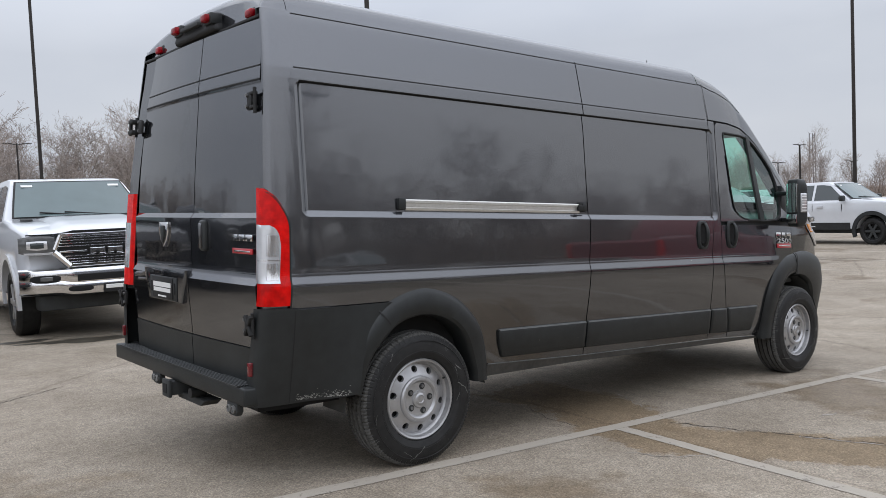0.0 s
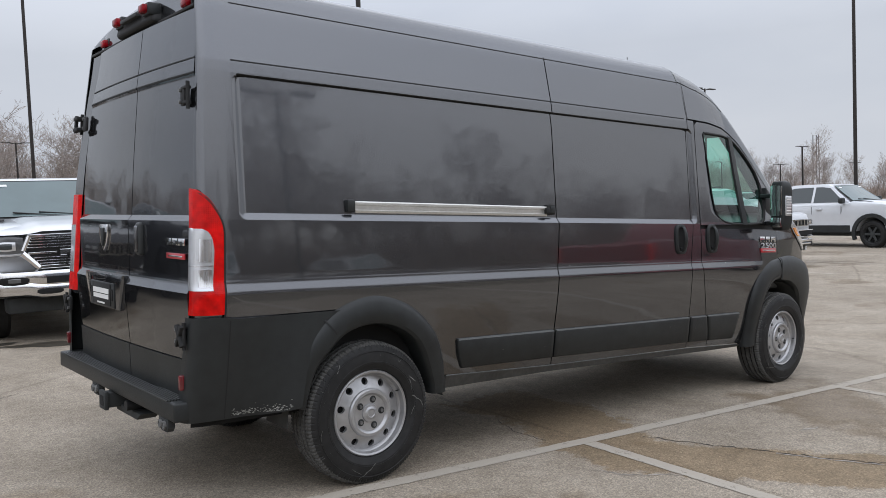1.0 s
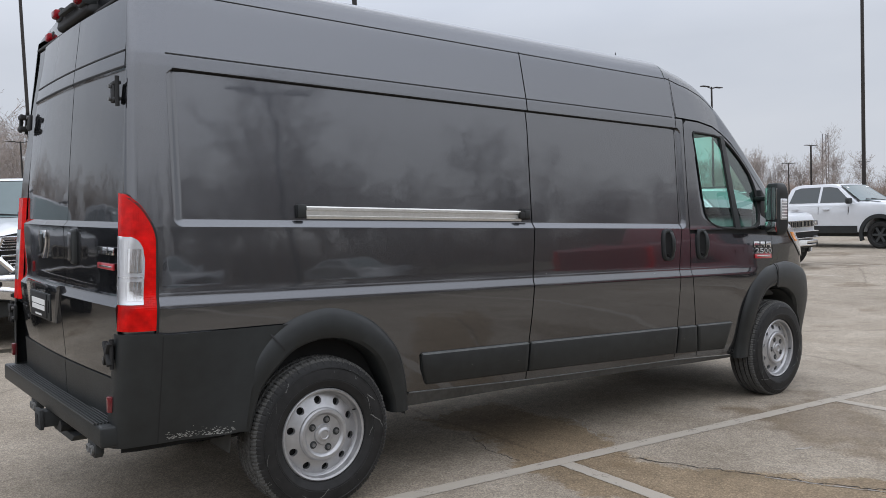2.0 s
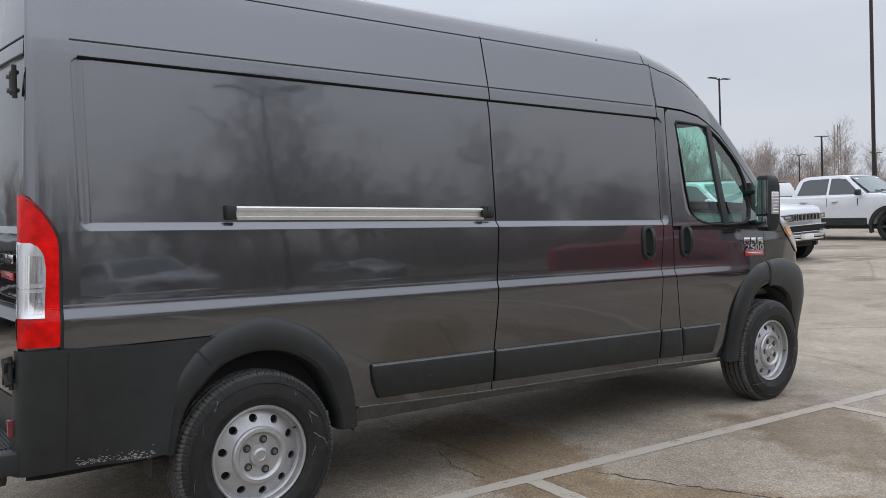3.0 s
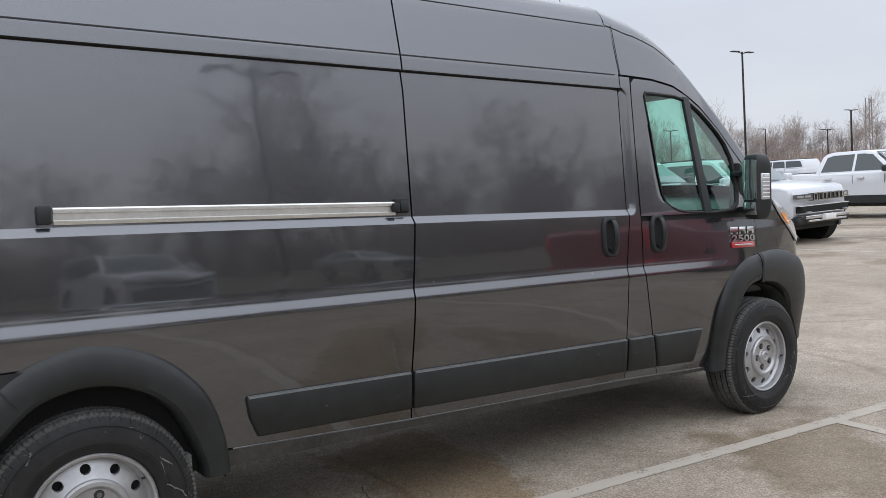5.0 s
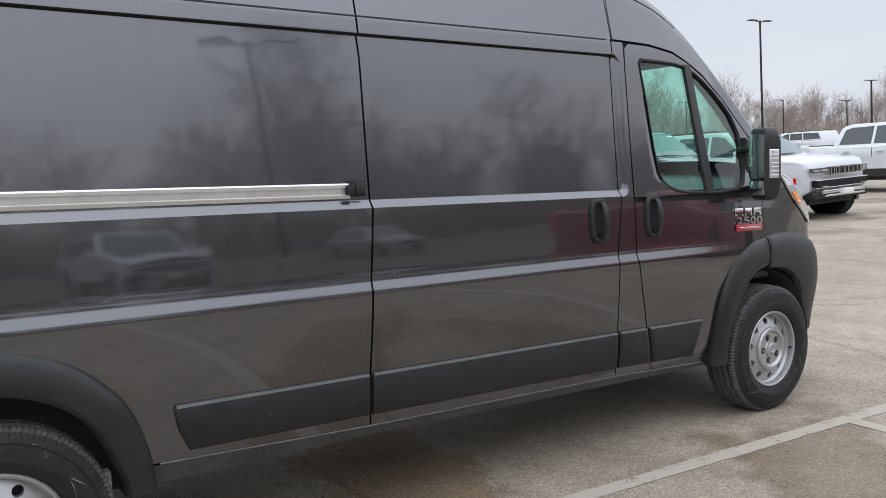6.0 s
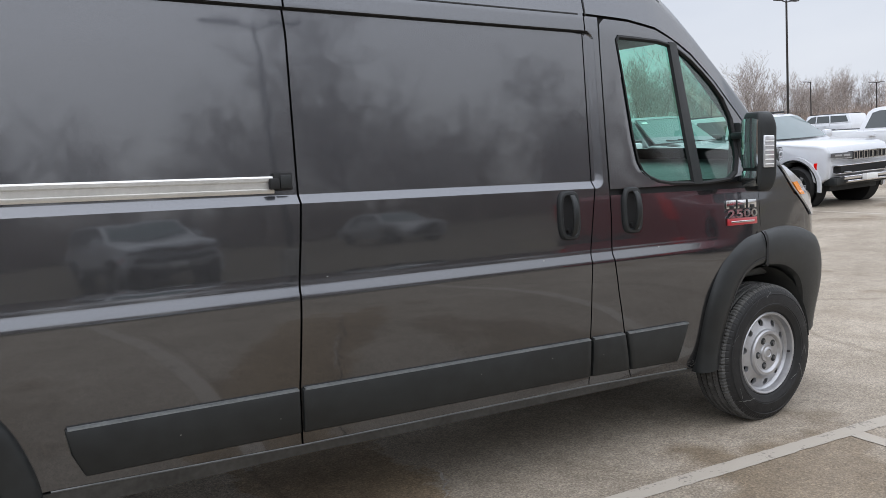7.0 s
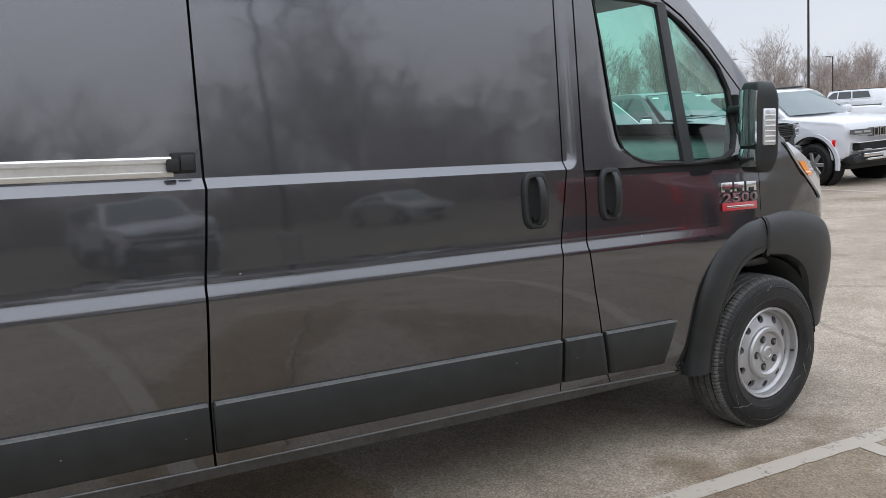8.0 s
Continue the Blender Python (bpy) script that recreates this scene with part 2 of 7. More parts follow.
def asphalt_material():
    """Worn asphalt: fine stone, broad stains, damp brown patches and thin cracks."""
    m = bpy.data.materials.new("worn_asphalt")
    m.use_nodes = True
    n, l = m.node_tree.nodes, m.node_tree.links
    b = n["Principled BSDF"]
    b.inputs["Specular IOR Level"].default_value = 0.22
    co = n.new("ShaderNodeTexCoord")

    def tex(scale, detail, rough=0.55):
        t = n.new("ShaderNodeTexNoise")
        t.inputs["Scale"].default_value, t.inputs["Detail"].default_value, t.inputs["Roughness"].default_value = scale, detail, rough
        l.new(co.outputs["Object"], t.inputs["Vector"])
        return t

    def ramp(source, *stops):
        r = n.new("ShaderNodeValToRGB")
        e = r.color_ramp.elements
        while len(e) < len(stops):
            e.new(0.5)
        for k, (p, c) in enumerate(stops):
            e[k].position, e[k].color = p, (*c, 1)
        l.new(source, r.inputs["Fac"])
        return r

    def blend(kind, fac, a, c):
        x = n.new("ShaderNodeMix")
        x.data_type, x.blend_type = "RGBA", kind
        if isinstance(fac, float):
            x.inputs["Factor"].default_value = fac
        else:
            l.new(fac, x.inputs["Factor"])
        l.new(a, x.inputs["A"]), l.new(c, x.inputs["B"])
        return x.outputs["Result"]

    broad, mid, stone, damp = tex(0.22, 5), tex(1.6, 6), tex(105.0, 4, 0.8), tex(0.42, 5, 0.6)
    base = ramp(broad.outputs["Fac"], (0.35, (0.244, 0.211, 0.171)), (0.65, (0.318, 0.279, 0.230)))
    patch = ramp(mid.outputs["Fac"], (0.3, (0.80, 0.78, 0.75)), (0.7, (1.12, 1.12, 1.12)))
    grit = ramp(stone.outputs["Fac"], (0.36, (0.34, 0.33, 0.31)), (0.50, (0.95, 0.95, 0.95)), (0.66, (2.1, 2.06, 1.98)))
    wet = ramp(damp.outputs["Fac"], (0.585, (1, 1, 1)), (0.635, (0.56, 0.49, 0.40)))
    c = blend("MULTIPLY", 1.0, base.outputs["Color"], patch.outputs["Color"])
    mottle = ramp(tex(11.0, 5, 0.65).outputs["Fac"], (0.32, (0.88, 0.87, 0.86)), (0.68, (1.10, 1.10, 1.09)))
    c = blend("MULTIPLY", 1.0, c, mottle.outputs["Color"])
    c = blend("MULTIPLY", 0.35, c, grit.outputs["Color"])
    chips = n.new("ShaderNodeTexVoronoi")
    chips.inputs["Scale"].default_value = 120.0
    l.new(co.outputs["Object"], chips.inputs["Vector"])
    tone = n.new("ShaderNodeRGBToBW")
    l.new(chips.outputs["Color"], tone.inputs["Color"])
    pebble = ramp(tone.outputs["Val"], (0.12, (0.50, 0.49, 0.47)), (0.5, (0.98, 0.98, 0.98)), (0.90, (1.62, 1.60, 1.55)))
    c = blend("MULTIPLY", 0.50, c, pebble.outputs["Color"])
    c = blend("MULTIPLY", 0.8, c, wet.outputs["Color"])
    crack = n.new("ShaderNodeTexVoronoi")
    crack.feature = "DISTANCE_TO_EDGE"
    crack.inputs["Scale"].default_value = 0.16
    bent = n.new("ShaderNodeMix")
    bent.data_type = "VECTOR"
    bent.inputs["Factor"].default_value = 0.14
    l.new(co.outputs["Object"], bent.inputs["A"]), l.new(tex(1.3, 6).outputs["Color"], bent.inputs["B"])
    l.new(bent.outputs["Result"], crack.inputs["Vector"])
    line = ramp(crack.outputs["Distance"], (0.0, (0.35, 0.32, 0.29)), (0.0016, (1, 1, 1)))
    c = blend("MULTIPLY", 0.35, c, line.outputs["Color"])
    # a brown damp run that crosses the bay line and creeps under the van
    axes = n.new("ShaderNodeSeparateXYZ")
    l.new(co.outputs["Object"], axes.inputs["Vector"])
    along = n.new("ShaderNodeMapRange")
    along.inputs["From Min"].default_value, along.inputs["From Max"].default_value = -2.6, 1.4
    l.new(axes.outputs["Y"], along.inputs["Value"])
    run = n.new("ShaderNodeFloatCurve")
    pts = run.mapping.curves[0].points
    pts[0].location, pts[1].location = (0.0, 0.93), (1.0, 0.55)
    for px, py in ((0.25, 0.72), (0.37, 0.60), (0.50, 0.49), (0.62, 0.50), (0.75, 0.57)):
        pts.new(px, py)
    run.mapping.update()
    l.new(along.outputs["Result"], run.inputs["Value"])

    def calc(op, a, c2):
        k = n.new("ShaderNodeMath")
        k.operation = op
        for slot, v in enumerate((a, c2)):
            if isinstance(v, float):
                k.inputs[slot].default_value = v
            else:
                l.new(v, k.inputs[slot])
        return k.outputs[0]

    ragged = calc("MULTIPLY", calc("SUBTRACT", tex(3.1, 10, 0.72).outputs["Fac"], 0.5), 0.75)
    off = calc("ABSOLUTE", calc("ADD", calc("SUBTRACT", axes.outputs["X"], calc("MULTIPLY", run.outputs["Value"], 3.1)), ragged), 0.0)
    inside = n.new("ShaderNodeMapRange")
    inside.inputs["From Min"].default_value, inside.inputs["From Max"].default_value = 0.41, 0.35
    l.new(off, inside.inputs["Value"])
    ends = calc("MULTIPLY", calc("GREATER_THAN", calc("ADD", axes.outputs["Y"], calc("MULTIPLY", ragged, 3.0)), -2.1), calc("LESS_THAN", calc("ADD", axes.outputs["Y"], calc("MULTIPLY", ragged, 2.0)), 1.25))
    brown = n.new("ShaderNodeRGB")
    brown.outputs[0].default_value = (0.78, 0.69, 0.57, 1)
    c = blend("MULTIPLY", calc("MULTIPLY", inside.outputs["Result"], ends), c, brown.outputs[0])
    # the aisle, out of view, is darkened to dim its reflection in the van
    lane = n.new("ShaderNodeMapRange")
    lane.inputs["From Min"].default_value, lane.inputs["From Max"].default_value = -3.9, -4.1
    l.new(calc("ADD", axes.outputs["Y"], calc("MULTIPLY", ragged, 0.3)), lane.inputs["Value"])
    aisle_dim = n.new("ShaderNodeRGB")
    aisle_dim.outputs[0].default_value = (0.50, 0.50, 0.47, 1)
    c = blend("MULTIPLY", lane.outputs["Result"], c, aisle_dim.outputs[0])
    l.new(c, b.inputs["Base Color"])
    gloss = n.new("ShaderNodeMapRange")
    gloss.inputs["From Min"].default_value, gloss.inputs["From Max"].default_value = 0.58, 0.68
    gloss.inputs["To Min"].default_value, gloss.inputs["To Max"].default_value = 0.85, 0.55
    l.new(damp.outputs["Fac"], gloss.inputs["Value"]), l.new(gloss.outputs["Result"], b.inputs["Roughness"])
    relief = n.new("ShaderNodeBump")
    relief.inputs["Strength"].default_value, relief.inputs["Distance"].default_value = 0.45, 0.004
    l.new(chips.outputs["Distance"], relief.inputs["Height"]), l.new(relief.outputs["Normal"], b.inputs["Normal"])
    return m


ASPHALT = asphalt_material()


# ---------------------------------------------------------------- mesh helpers
def finish(name, bm, mat, sharp=32):
    me = bpy.data.meshes.new(name)
    bm.normal_update()
    bm.to_mesh(me)
    bm.free()
    for p in me.polygons:
        p.use_smooth = True
    me.set_sharp_from_angle(angle=radians(sharp))
    if mat:
        me.materials.append(mat)
    return me


def part(name, bm, mat, parent, label="", sharp=32):
    """One mesh object under a thing or under a part."""
    ob = new(name, finish(name, bm, mat, sharp))
    ob.parent = parent
    return tagged(ob, label) if label else ob


def thing(name, m, label, category, group="", kind=""):
    ob = new(name)
    ob.empty_display_size = 0.2
    ob.matrix_world = m
    return tagged(ob, label, category, group, kind)


def solid(name, bm, mat, label, category, group="", kind="", m=None, sharp=32):
    ob = new(name, finish(name, bm, mat, sharp))
    if m:
        ob.matrix_world = m
    return tagged(ob, label, category, group, kind)


def join(bm, other):
    me = bpy.data.meshes.new("join")
    other.to_mesh(me)
    other.free()
    bm.from_mesh(me)
    bpy.data.meshes.remove(me)
    return bm


def box(x0, x1, y0, y1, z0, z1, bevel=0.0, seg=2):
    bm = bmesh.new()
    bmesh.ops.create_cube(bm, size=1.0)
    for v in bm.verts:
        v.co = Vector((x0 + (v.co.x + 0.5) * (x1 - x0), y0 + (v.co.y + 0.5) * (y1 - y0), z0 + (v.co.z + 0.5) * (z1 - z0)))
    if bevel:
        bmesh.ops.bevel(bm, geom=bm.edges[:], offset=bevel, segments=seg, profile=0.5, affect="EDGES")
    return bm


def warp(bm, fn):
    for v in bm.verts:
        v.co = Vector(fn(*v.co))
    return bm


def extruded(outline, y0, y1, bevel=0.0, seg=2):
    """An outline in x and z, drawn out across y, with rounded edges."""
    bm = bmesh.new()
    a = [bm.verts.new((x, y0, z)) for x, z in outline]
    b = [bm.verts.new((x, y1, z)) for x, z in outline]
    n = len(outline)
    bm.faces.new(a), bm.faces.new(b[::-1])
    for i in range(n):
        bm.faces.new((a[i], b[i], b[(i + 1) % n], a[(i + 1) % n]))
    bmesh.ops.recalc_face_normals(bm, faces=bm.faces[:])
    if bevel:
        bmesh.ops.bevel(bm, geom=[e for e in bm.edges if abs(e.verts[0].co.y - e.verts[1].co.y) < 1e-6], offset=bevel, segments=seg, profile=0.5, affect="EDGES", clamp_overlap=True)
    return bm


def grid(rows, close=False):
    """A sheet through rows of points."""
    bm = bmesh.new()
    vs = [[bm.verts.new(p) for p in row] for row in rows]
    for a, b in zip(vs, vs[1:]):
        m = len(a)
        for k in range(m if close else m - 1):
            bm.faces.new((a[k], a[(k + 1) % m], b[(k + 1) % m], b[k]))
    return bm


def lathe(profile, segments=48, axis="y"):
    """A ring turned about the y axis, from pairs of radius and y."""
    rows = []
    for k in range(segments):
        a = 2 * math.pi * k / segments
        rows.append([(r * math.cos(a), y, r * math.sin(a)) for r, y in profile])
    rows.append(rows[0])
    bm = grid(rows)
    bmesh.ops.remove_doubles(bm, verts=bm.verts[:], dist=1e-5)
    return bm


def rod(p, q, r, r2=None, segments=12):
    """A round bar from p to q."""
    p, q = Vector(p), Vector(q)
    d = q - p
    bm = bmesh.new()
    bmesh.ops.create_cone(bm, cap_ends=True, segments=segments, radius1=r, radius2=r if r2 is None else r2, depth=d.length)
    m = Matrix.Translation((p + q) / 2) @ d.to_track_quat("Z", "Y").to_matrix().to_4x4()
    bmesh.ops.transform(bm, matrix=m, verts=bm.verts[:])
    return bm


def moved(bm, m):
    bmesh.ops.transform(bm, matrix=m, verts=bm.verts[:])
    return bm


def flange(bm, dy, only=None):
    """Folds the open edges of a sheet inwards."""
    edges = [e for e in bm.edges if e.is_boundary and (only is None or only(e))]
    got = bmesh.ops.extrude_edge_only(bm, edges=edges)
    for v in [g for g in got["geom"] if isinstance(g, bmesh.types.BMVert)]:
        v.co.y += dy
    return bm


def tidy(bm):
    bmesh.ops.remove_doubles(bm, verts=bm.verts[:], dist=1e-5)
    bmesh.ops.dissolve_degenerate(bm, edges=bm.edges[:], dist=1e-6)
    return bm


def smooth01(t):
    t = np.clip(t, 0, 1)
    return t * t * (3 - 2 * t)


def ring_at(outer, inner, centre, n=96):
    """Matching points of two outlines round a centre, by angle."""

    def cast(poly, a):
        dx, dz = math.cos(a), math.sin(a)
        best = None
        for (x0, z0), (x1, z1) in zip(poly, poly[1:] + poly[:1]):
            ex, ez = x1 - x0, z1 - z0
            den = dx * ez - dz * ex
            if abs(den) < 1e-9:
                continue
            t = ((x0 - centre[0]) * ez - (z0 - centre[1]) * ex) / den
            s = ((x0 - centre[0]) * dz - (z0 - centre[1]) * dx) / den
            if t > 0 and -1e-6 <= s <= 1 + 1e-6 and (best is None or t > best):
                best = t
        return (centre[0] + best * dx, centre[1] + best * dz)

    angles = {2 * math.pi * k / n for k in range(n)}
    for poly in (outer, inner):
        angles |= {math.atan2(z - centre[1], x - centre[0]) % (2 * math.pi) for x, z in poly}
    angles = sorted(angles)
    return [cast(outer, a) for a in angles], [cast(inner, a) for a in angles]


# ---------------------------------------------------------------- ground
def ground_z(x, y):
    """The lot falls gently along the van, levels out beyond it and rises a little towards the far row."""
    d = abs(x)
    fall = 0.03492 * (d if d < 5 else 6 - math.exp(5 - d))
    rise = 0.0125 * min(max(y - 2.0, 0.0), 8.0) * float(smooth01((9.0 - x) / 6.0))
    return rise + (-fall - 0.008 * min(max(x - 6, 0), 20) if x > 0 else fall)


def ground_sheet():
    def steps(near, far):
        s = [i * 0.5 for i in range(int(near / 0.5) + 1)]
        while s[-1] < far:
            s.append(s[-1] * 1.18)
        return [-v for v in s[:0:-1]] + s

    xs, ys = steps(14, 1500), steps(10, 1500)
    bm = grid([[(x, y, ground_z(x, y)) for y in ys] for x in xs])
    bmesh.ops.recalc_face_normals(bm, faces=bm.faces[:])
    return solid("ground", bm, ASPHALT, "worn grey-brown asphalt parking lot with damp stains", "ground", kind="structure", sharp=80)


ground_sheet()


def grass_verge():
    """The dormant verge across the aisle, between the lanes and the far row."""
    rows = []
    for x in np.linspace(-40, 60, 60):
        rows.append([(x, y, ground_z(x, y) + h) for y, h in ((-12.6, 0.0), (-12.5, 0.05), (-11.9, 0.07), (-11.3, 0.05), (-11.2, 0.0))])
    bm = grid(rows)
    bmesh.ops.recalc_face_normals(bm, faces=bm.faces[:])
    return solid("grass_verge", bm, GRASS, "dormant olive-brown grass verge beside the aisle", "grass", kind="structure")


grass_verge()
TAR = material("dark_crack", (0.035, 0.030, 0.026), 0.95)
PALE_GRIT = material("pale_grit", (0.27, 0.245, 0.215), 0.95, 0, 0, 0.4, 60.0)
cracks = random.Random(21)


def ground_trace(name, pts, width, mat, label, jag=0.012):
    """A ragged thin line over the asphalt: a crack, a scrape or a rim of dried grit."""
    path = []
    for (x0, y0), (x1, y1) in zip(pts, pts[1:]):
        k = max(3, int(math.hypot(x1 - x0, y1 - y0) / 0.03))
        path += [(x0 + (x1 - x0) * i / k + cracks.gauss(0, jag), y0 + (y1 - y0) * i / k + cracks.gauss(0, jag)) for i in range(k)]
    rows = []
    for i, (x, y) in enumerate(path):
        a, b = path[max(i - 1, 0)], path[min(i + 1, len(path) - 1)]
        d = Vector((b[0] - a[0], b[1] - a[1]))
        d = Vector((-d.y, d.x)).normalized() if d.length > 1e-6 else Vector((0, 1))
        w = width * cracks.uniform(0.2, 1.0) * min(1.0, 0.2 + i / 4, 0.2 + (len(path) - i) / 4)
        rows.append([(x - d.x * w, y - d.y * w, ground_z(x, y) + 0.0025), (x + d.x * w, y + d.y * w, ground_z(x, y) + 0.0025)])
    return solid(name, grid(rows), mat, label, "crack" if mat is TAR else "ground mark", "", "structure")


WET = material("wet_dirty_asphalt", (0.070, 0.062, 0.048), 0.32, 0, 0, 0.5, 5.0, 0.3, 60.0)


def puddle(cx, cy, rx, ry, label):
    """A shallow damp patch with a ragged outline."""
    bm = bmesh.new()
    ring = []
    for k in range(64):
        a = 2 * math.pi * k / 64
        w = 1 + 0.22 * math.sin(3 * a + cx) + 0.14 * math.sin(7 * a + 1.3) + cracks.uniform(-0.07, 0.07)
        x, y = cx + rx * w * math.cos(a), cy + ry * w * math.sin(a)
        ring.append(bm.verts.new((x, y, ground_z(x, y) + 0.0025)))
    bm.faces.new(ring)
    return solid("damp_patch", bm, WET, label, "puddle", "", "structure")


puddle(0.05, 6.35, 0.75, 0.17, "dark wet patch on dirty asphalt")
puddle(0.95, 6.75, 0.55, 0.20, "dark wet patch on dirty asphalt")
puddle(-0.75, 6.65, 0.35, 0.10, "dark wet patch on dirty asphalt")
ground_trace("pavement_crack", [(1.77, -0.25), (1.90, -0.56), (2.04, -0.86), (2.18, -1.24), (2.28, -1.41), (2.55, -2.0)], 0.007, TAR, "thin ragged crack in worn asphalt")
ground_trace("pavement_crack", [(-2.2, 2.95), (-1.49, 3.40), (-0.93, 3.76)], 0.008, TAR, "straight thin crack in worn asphalt", 0.006)
ground_trace("pavement_crack", [(-1.19, 1.53), (-1.03, 1.60)], 0.006, TAR, "short thin crack in worn asphalt", 0.004)
ground_trace("pavement_crack", [(-0.86, 0.48), (-0.78, 0.52)], 0.005, TAR, "short thin crack in worn asphalt", 0.004)
ground_trace("pavement_crack", [(1.40, 0.68), (1.29, 0.40), (1.27, 0.25), (1.25, 0.02)], 0.004, TAR, "fine crack along a damp stain")
ground_trace("ground_mark", [(1.03, -0.52), (1.09, -0.66), (1.16, -0.76), (1.29, -0.85), (1.33, -0.93)], 0.007, PALE_GRIT, "pale dried rim of a damp stain")
ground_trace("ground_mark", [(2.25, 0.63), (2.18, 0.42), (2.06, 0.24), (1.96, 0.0)], 0.008, PALE_GRIT, "pale dried rim of a damp stain")
ground_trace("ground_mark", [(2.06, -0.98), (2.20, -1.32), (2.34, -1.56)], 0.010, PALE_GRIT, "pale grit beside the crack")
ground_trace("ground_mark", [(2.62, -0.83), (2.72, -0.84), (2.84, -0.86)], 0.014, PALE_GRIT, "pale scrape on the asphalt")
LINE_DIR = Vector((0.9973, -0.0731))
LINE_PERP = Vector((-0.0731, -0.9973))
LINE_AT = Vector((1.43, -0.105))


def strip(name, start, heading, length, width, label):
    """A painted line with a worn, uneven edge."""
    side = Vector((-heading.y, heading.x))
    rows = []
    k = max(2, int(length / 0.045))
    wear = [cracks.gauss(0, 0.0022) for _ in range(2 * k + 2)]
    for i in range(k + 1):
        p = start + heading * (length * i / k)
        bite = 0.006 * max(0.0, noise.noise(Vector((p.x * 2.3, p.y * 2.3, 1.0))))
        a, b = p - side * (width / 2 - bite + wear[2 * i]), p + side * (width / 2 - bite + wear[2 * i + 1])
        rows.append([(a.x, a.y, ground_z(*a) + 0.003), (b.x, b.y, ground_z(*b) + 0.003)])
    bm = grid(rows)
    bmesh.ops.recalc_face_normals(bm, faces=bm.faces[:])
    for f in bm.faces:
        if f.normal.z < 0:
            f.normal_flip()
    return solid(name, bm, LINE_PAINT, label, "parking line", "parking lines", "structure")


for k in range(-1, 6):
    strip("parking_line", LINE_AT + LINE_DIR * (2.74 * k) + LINE_PERP * 0.05, LINE_PERP, 5.4, 0.10, "worn white parking bay line on asphalt")
strip("parking_line", LINE_AT - LINE_DIR * 8.0, LINE_DIR, 30.0, 0.10, "long worn white row line on asphalt")
for k in range(0, 9):
    strip("parking_line", Vector((8.6, 4.9)) + LINE_DIR * (2.74 * k) - LINE_PERP * 0.0, -LINE_PERP, 5.4, 0.10, "worn white parking bay line on asphalt")


# ---------------------------------------------------------------- the van
VAN = thing("cargo_van", pose(0, 0, 0, 0, 2.0, 0), "dark grey high-roof cargo van with black lower trim", "van")
W = 2.05
# the side's section: tucked-in sill, full waist, rounded shoulder, leaning upper panel
Z_LOW, Z_SHOULDER = np.linspace(0.46, 1.005, 16), np.linspace(1.010, 1.056, 11)
Z_BASE = np.concatenate([[0.30, 0.36], Z_LOW, Z_SHOULDER, [1.068, 1.19, 1.295, 1.333, 2.00, 2.05, 2.32, 2.345]])
Y_BASE = np.concatenate([[0.15, 0.125], 0.018 + 0.082 * ((1.005 - Z_LOW) / 0.545) ** 1.35, 0.019 + 0.0125 * np.clip((Z_SHOULDER - 1.0146) / 0.0368, 0, 1), [0.0335, 0.0375, 0.042, 0.044, 0.100, 0.106, 0.160, 0.168]])
LEVELS = sorted({round(z, 4) for z in list(np.linspace(0.36, 2.345, 60)) + list(np.linspace(1.005, 1.066, 15)) + list(np.linspace(1.326, 1.372, 24)) + list(np.linspace(1.955, 2.0, 19)) + [2.04, 2.049, 2.054, 2.06, 2.066, 2.33]})


def fall_line(x, z):
    """The shoulder and the belt line drop a little towards the cab."""
    return 0.0095 * x * float(np.interp(z, [0.72, 0.95, 1.45, 1.85], [0.0, 1.0, 1.0, 0.0]))


def ease(t):
    """A straight ramp with softened ends."""
    t = min(max(t, 0.0), 1.0)
    return t + 0.05 * math.sin(2 * math.pi * (t + 0.5))


def plan_taper(x):
    t = max(0.0, x - 3.35)
    return 0.10 * t * t + 0.9 * max(0.0, x - 4.55) ** 2 + 6.0 * max(0.0, x - 4.80) ** 3


def pressed(x, z):
    """Depth of the pressed upper panel: a crisp upper lip, and a sloping ledge below and towards the cab."""
    left_, right_, low_, top_ = x + 0.70, 2.775 - x, z - 1.334, 1.994 - z
    r = 0.045
    corner = lambda a, b: r - math.hypot(r - a, r - b) if a < r and b < r else min(a, b)
    ledge = min(corner(right_, low_), corner(left_, low_))
    lip = min(corner(left_, top_), corner(right_, top_))
    ramp = min(1.0, max(0.0, ledge / 0.030))
    return 0.021 * min(0.8 * ramp + 0.2 * ease(ramp), ease(max(lip, 0.0) / 0.006), ease(left_ / 0.045))


def side_y(x, z):
    z0 = z + fall_line(x, z + fall_line(x, z))
    lean = 0.0
    if x > 2.7 and z > 1.33:
        lean = 0.30 * max(0.0, z - 1.33) * float(smooth01((x - 2.9) / 1.0)) * 0.55
    base = float(np.interp(z0, Z_BASE, Y_BASE))
    if x > 2.85 and 0.93 < z < 1.22:
        # the shoulder fades out towards the front arch
        base += (float(np.interp(z, [0.94, 1.19], [0.019, 0.036])) - base) * float(smooth01((x - 2.9) / 0.9))
    return base + pressed(x, z0) + plan_taper(x) + lean


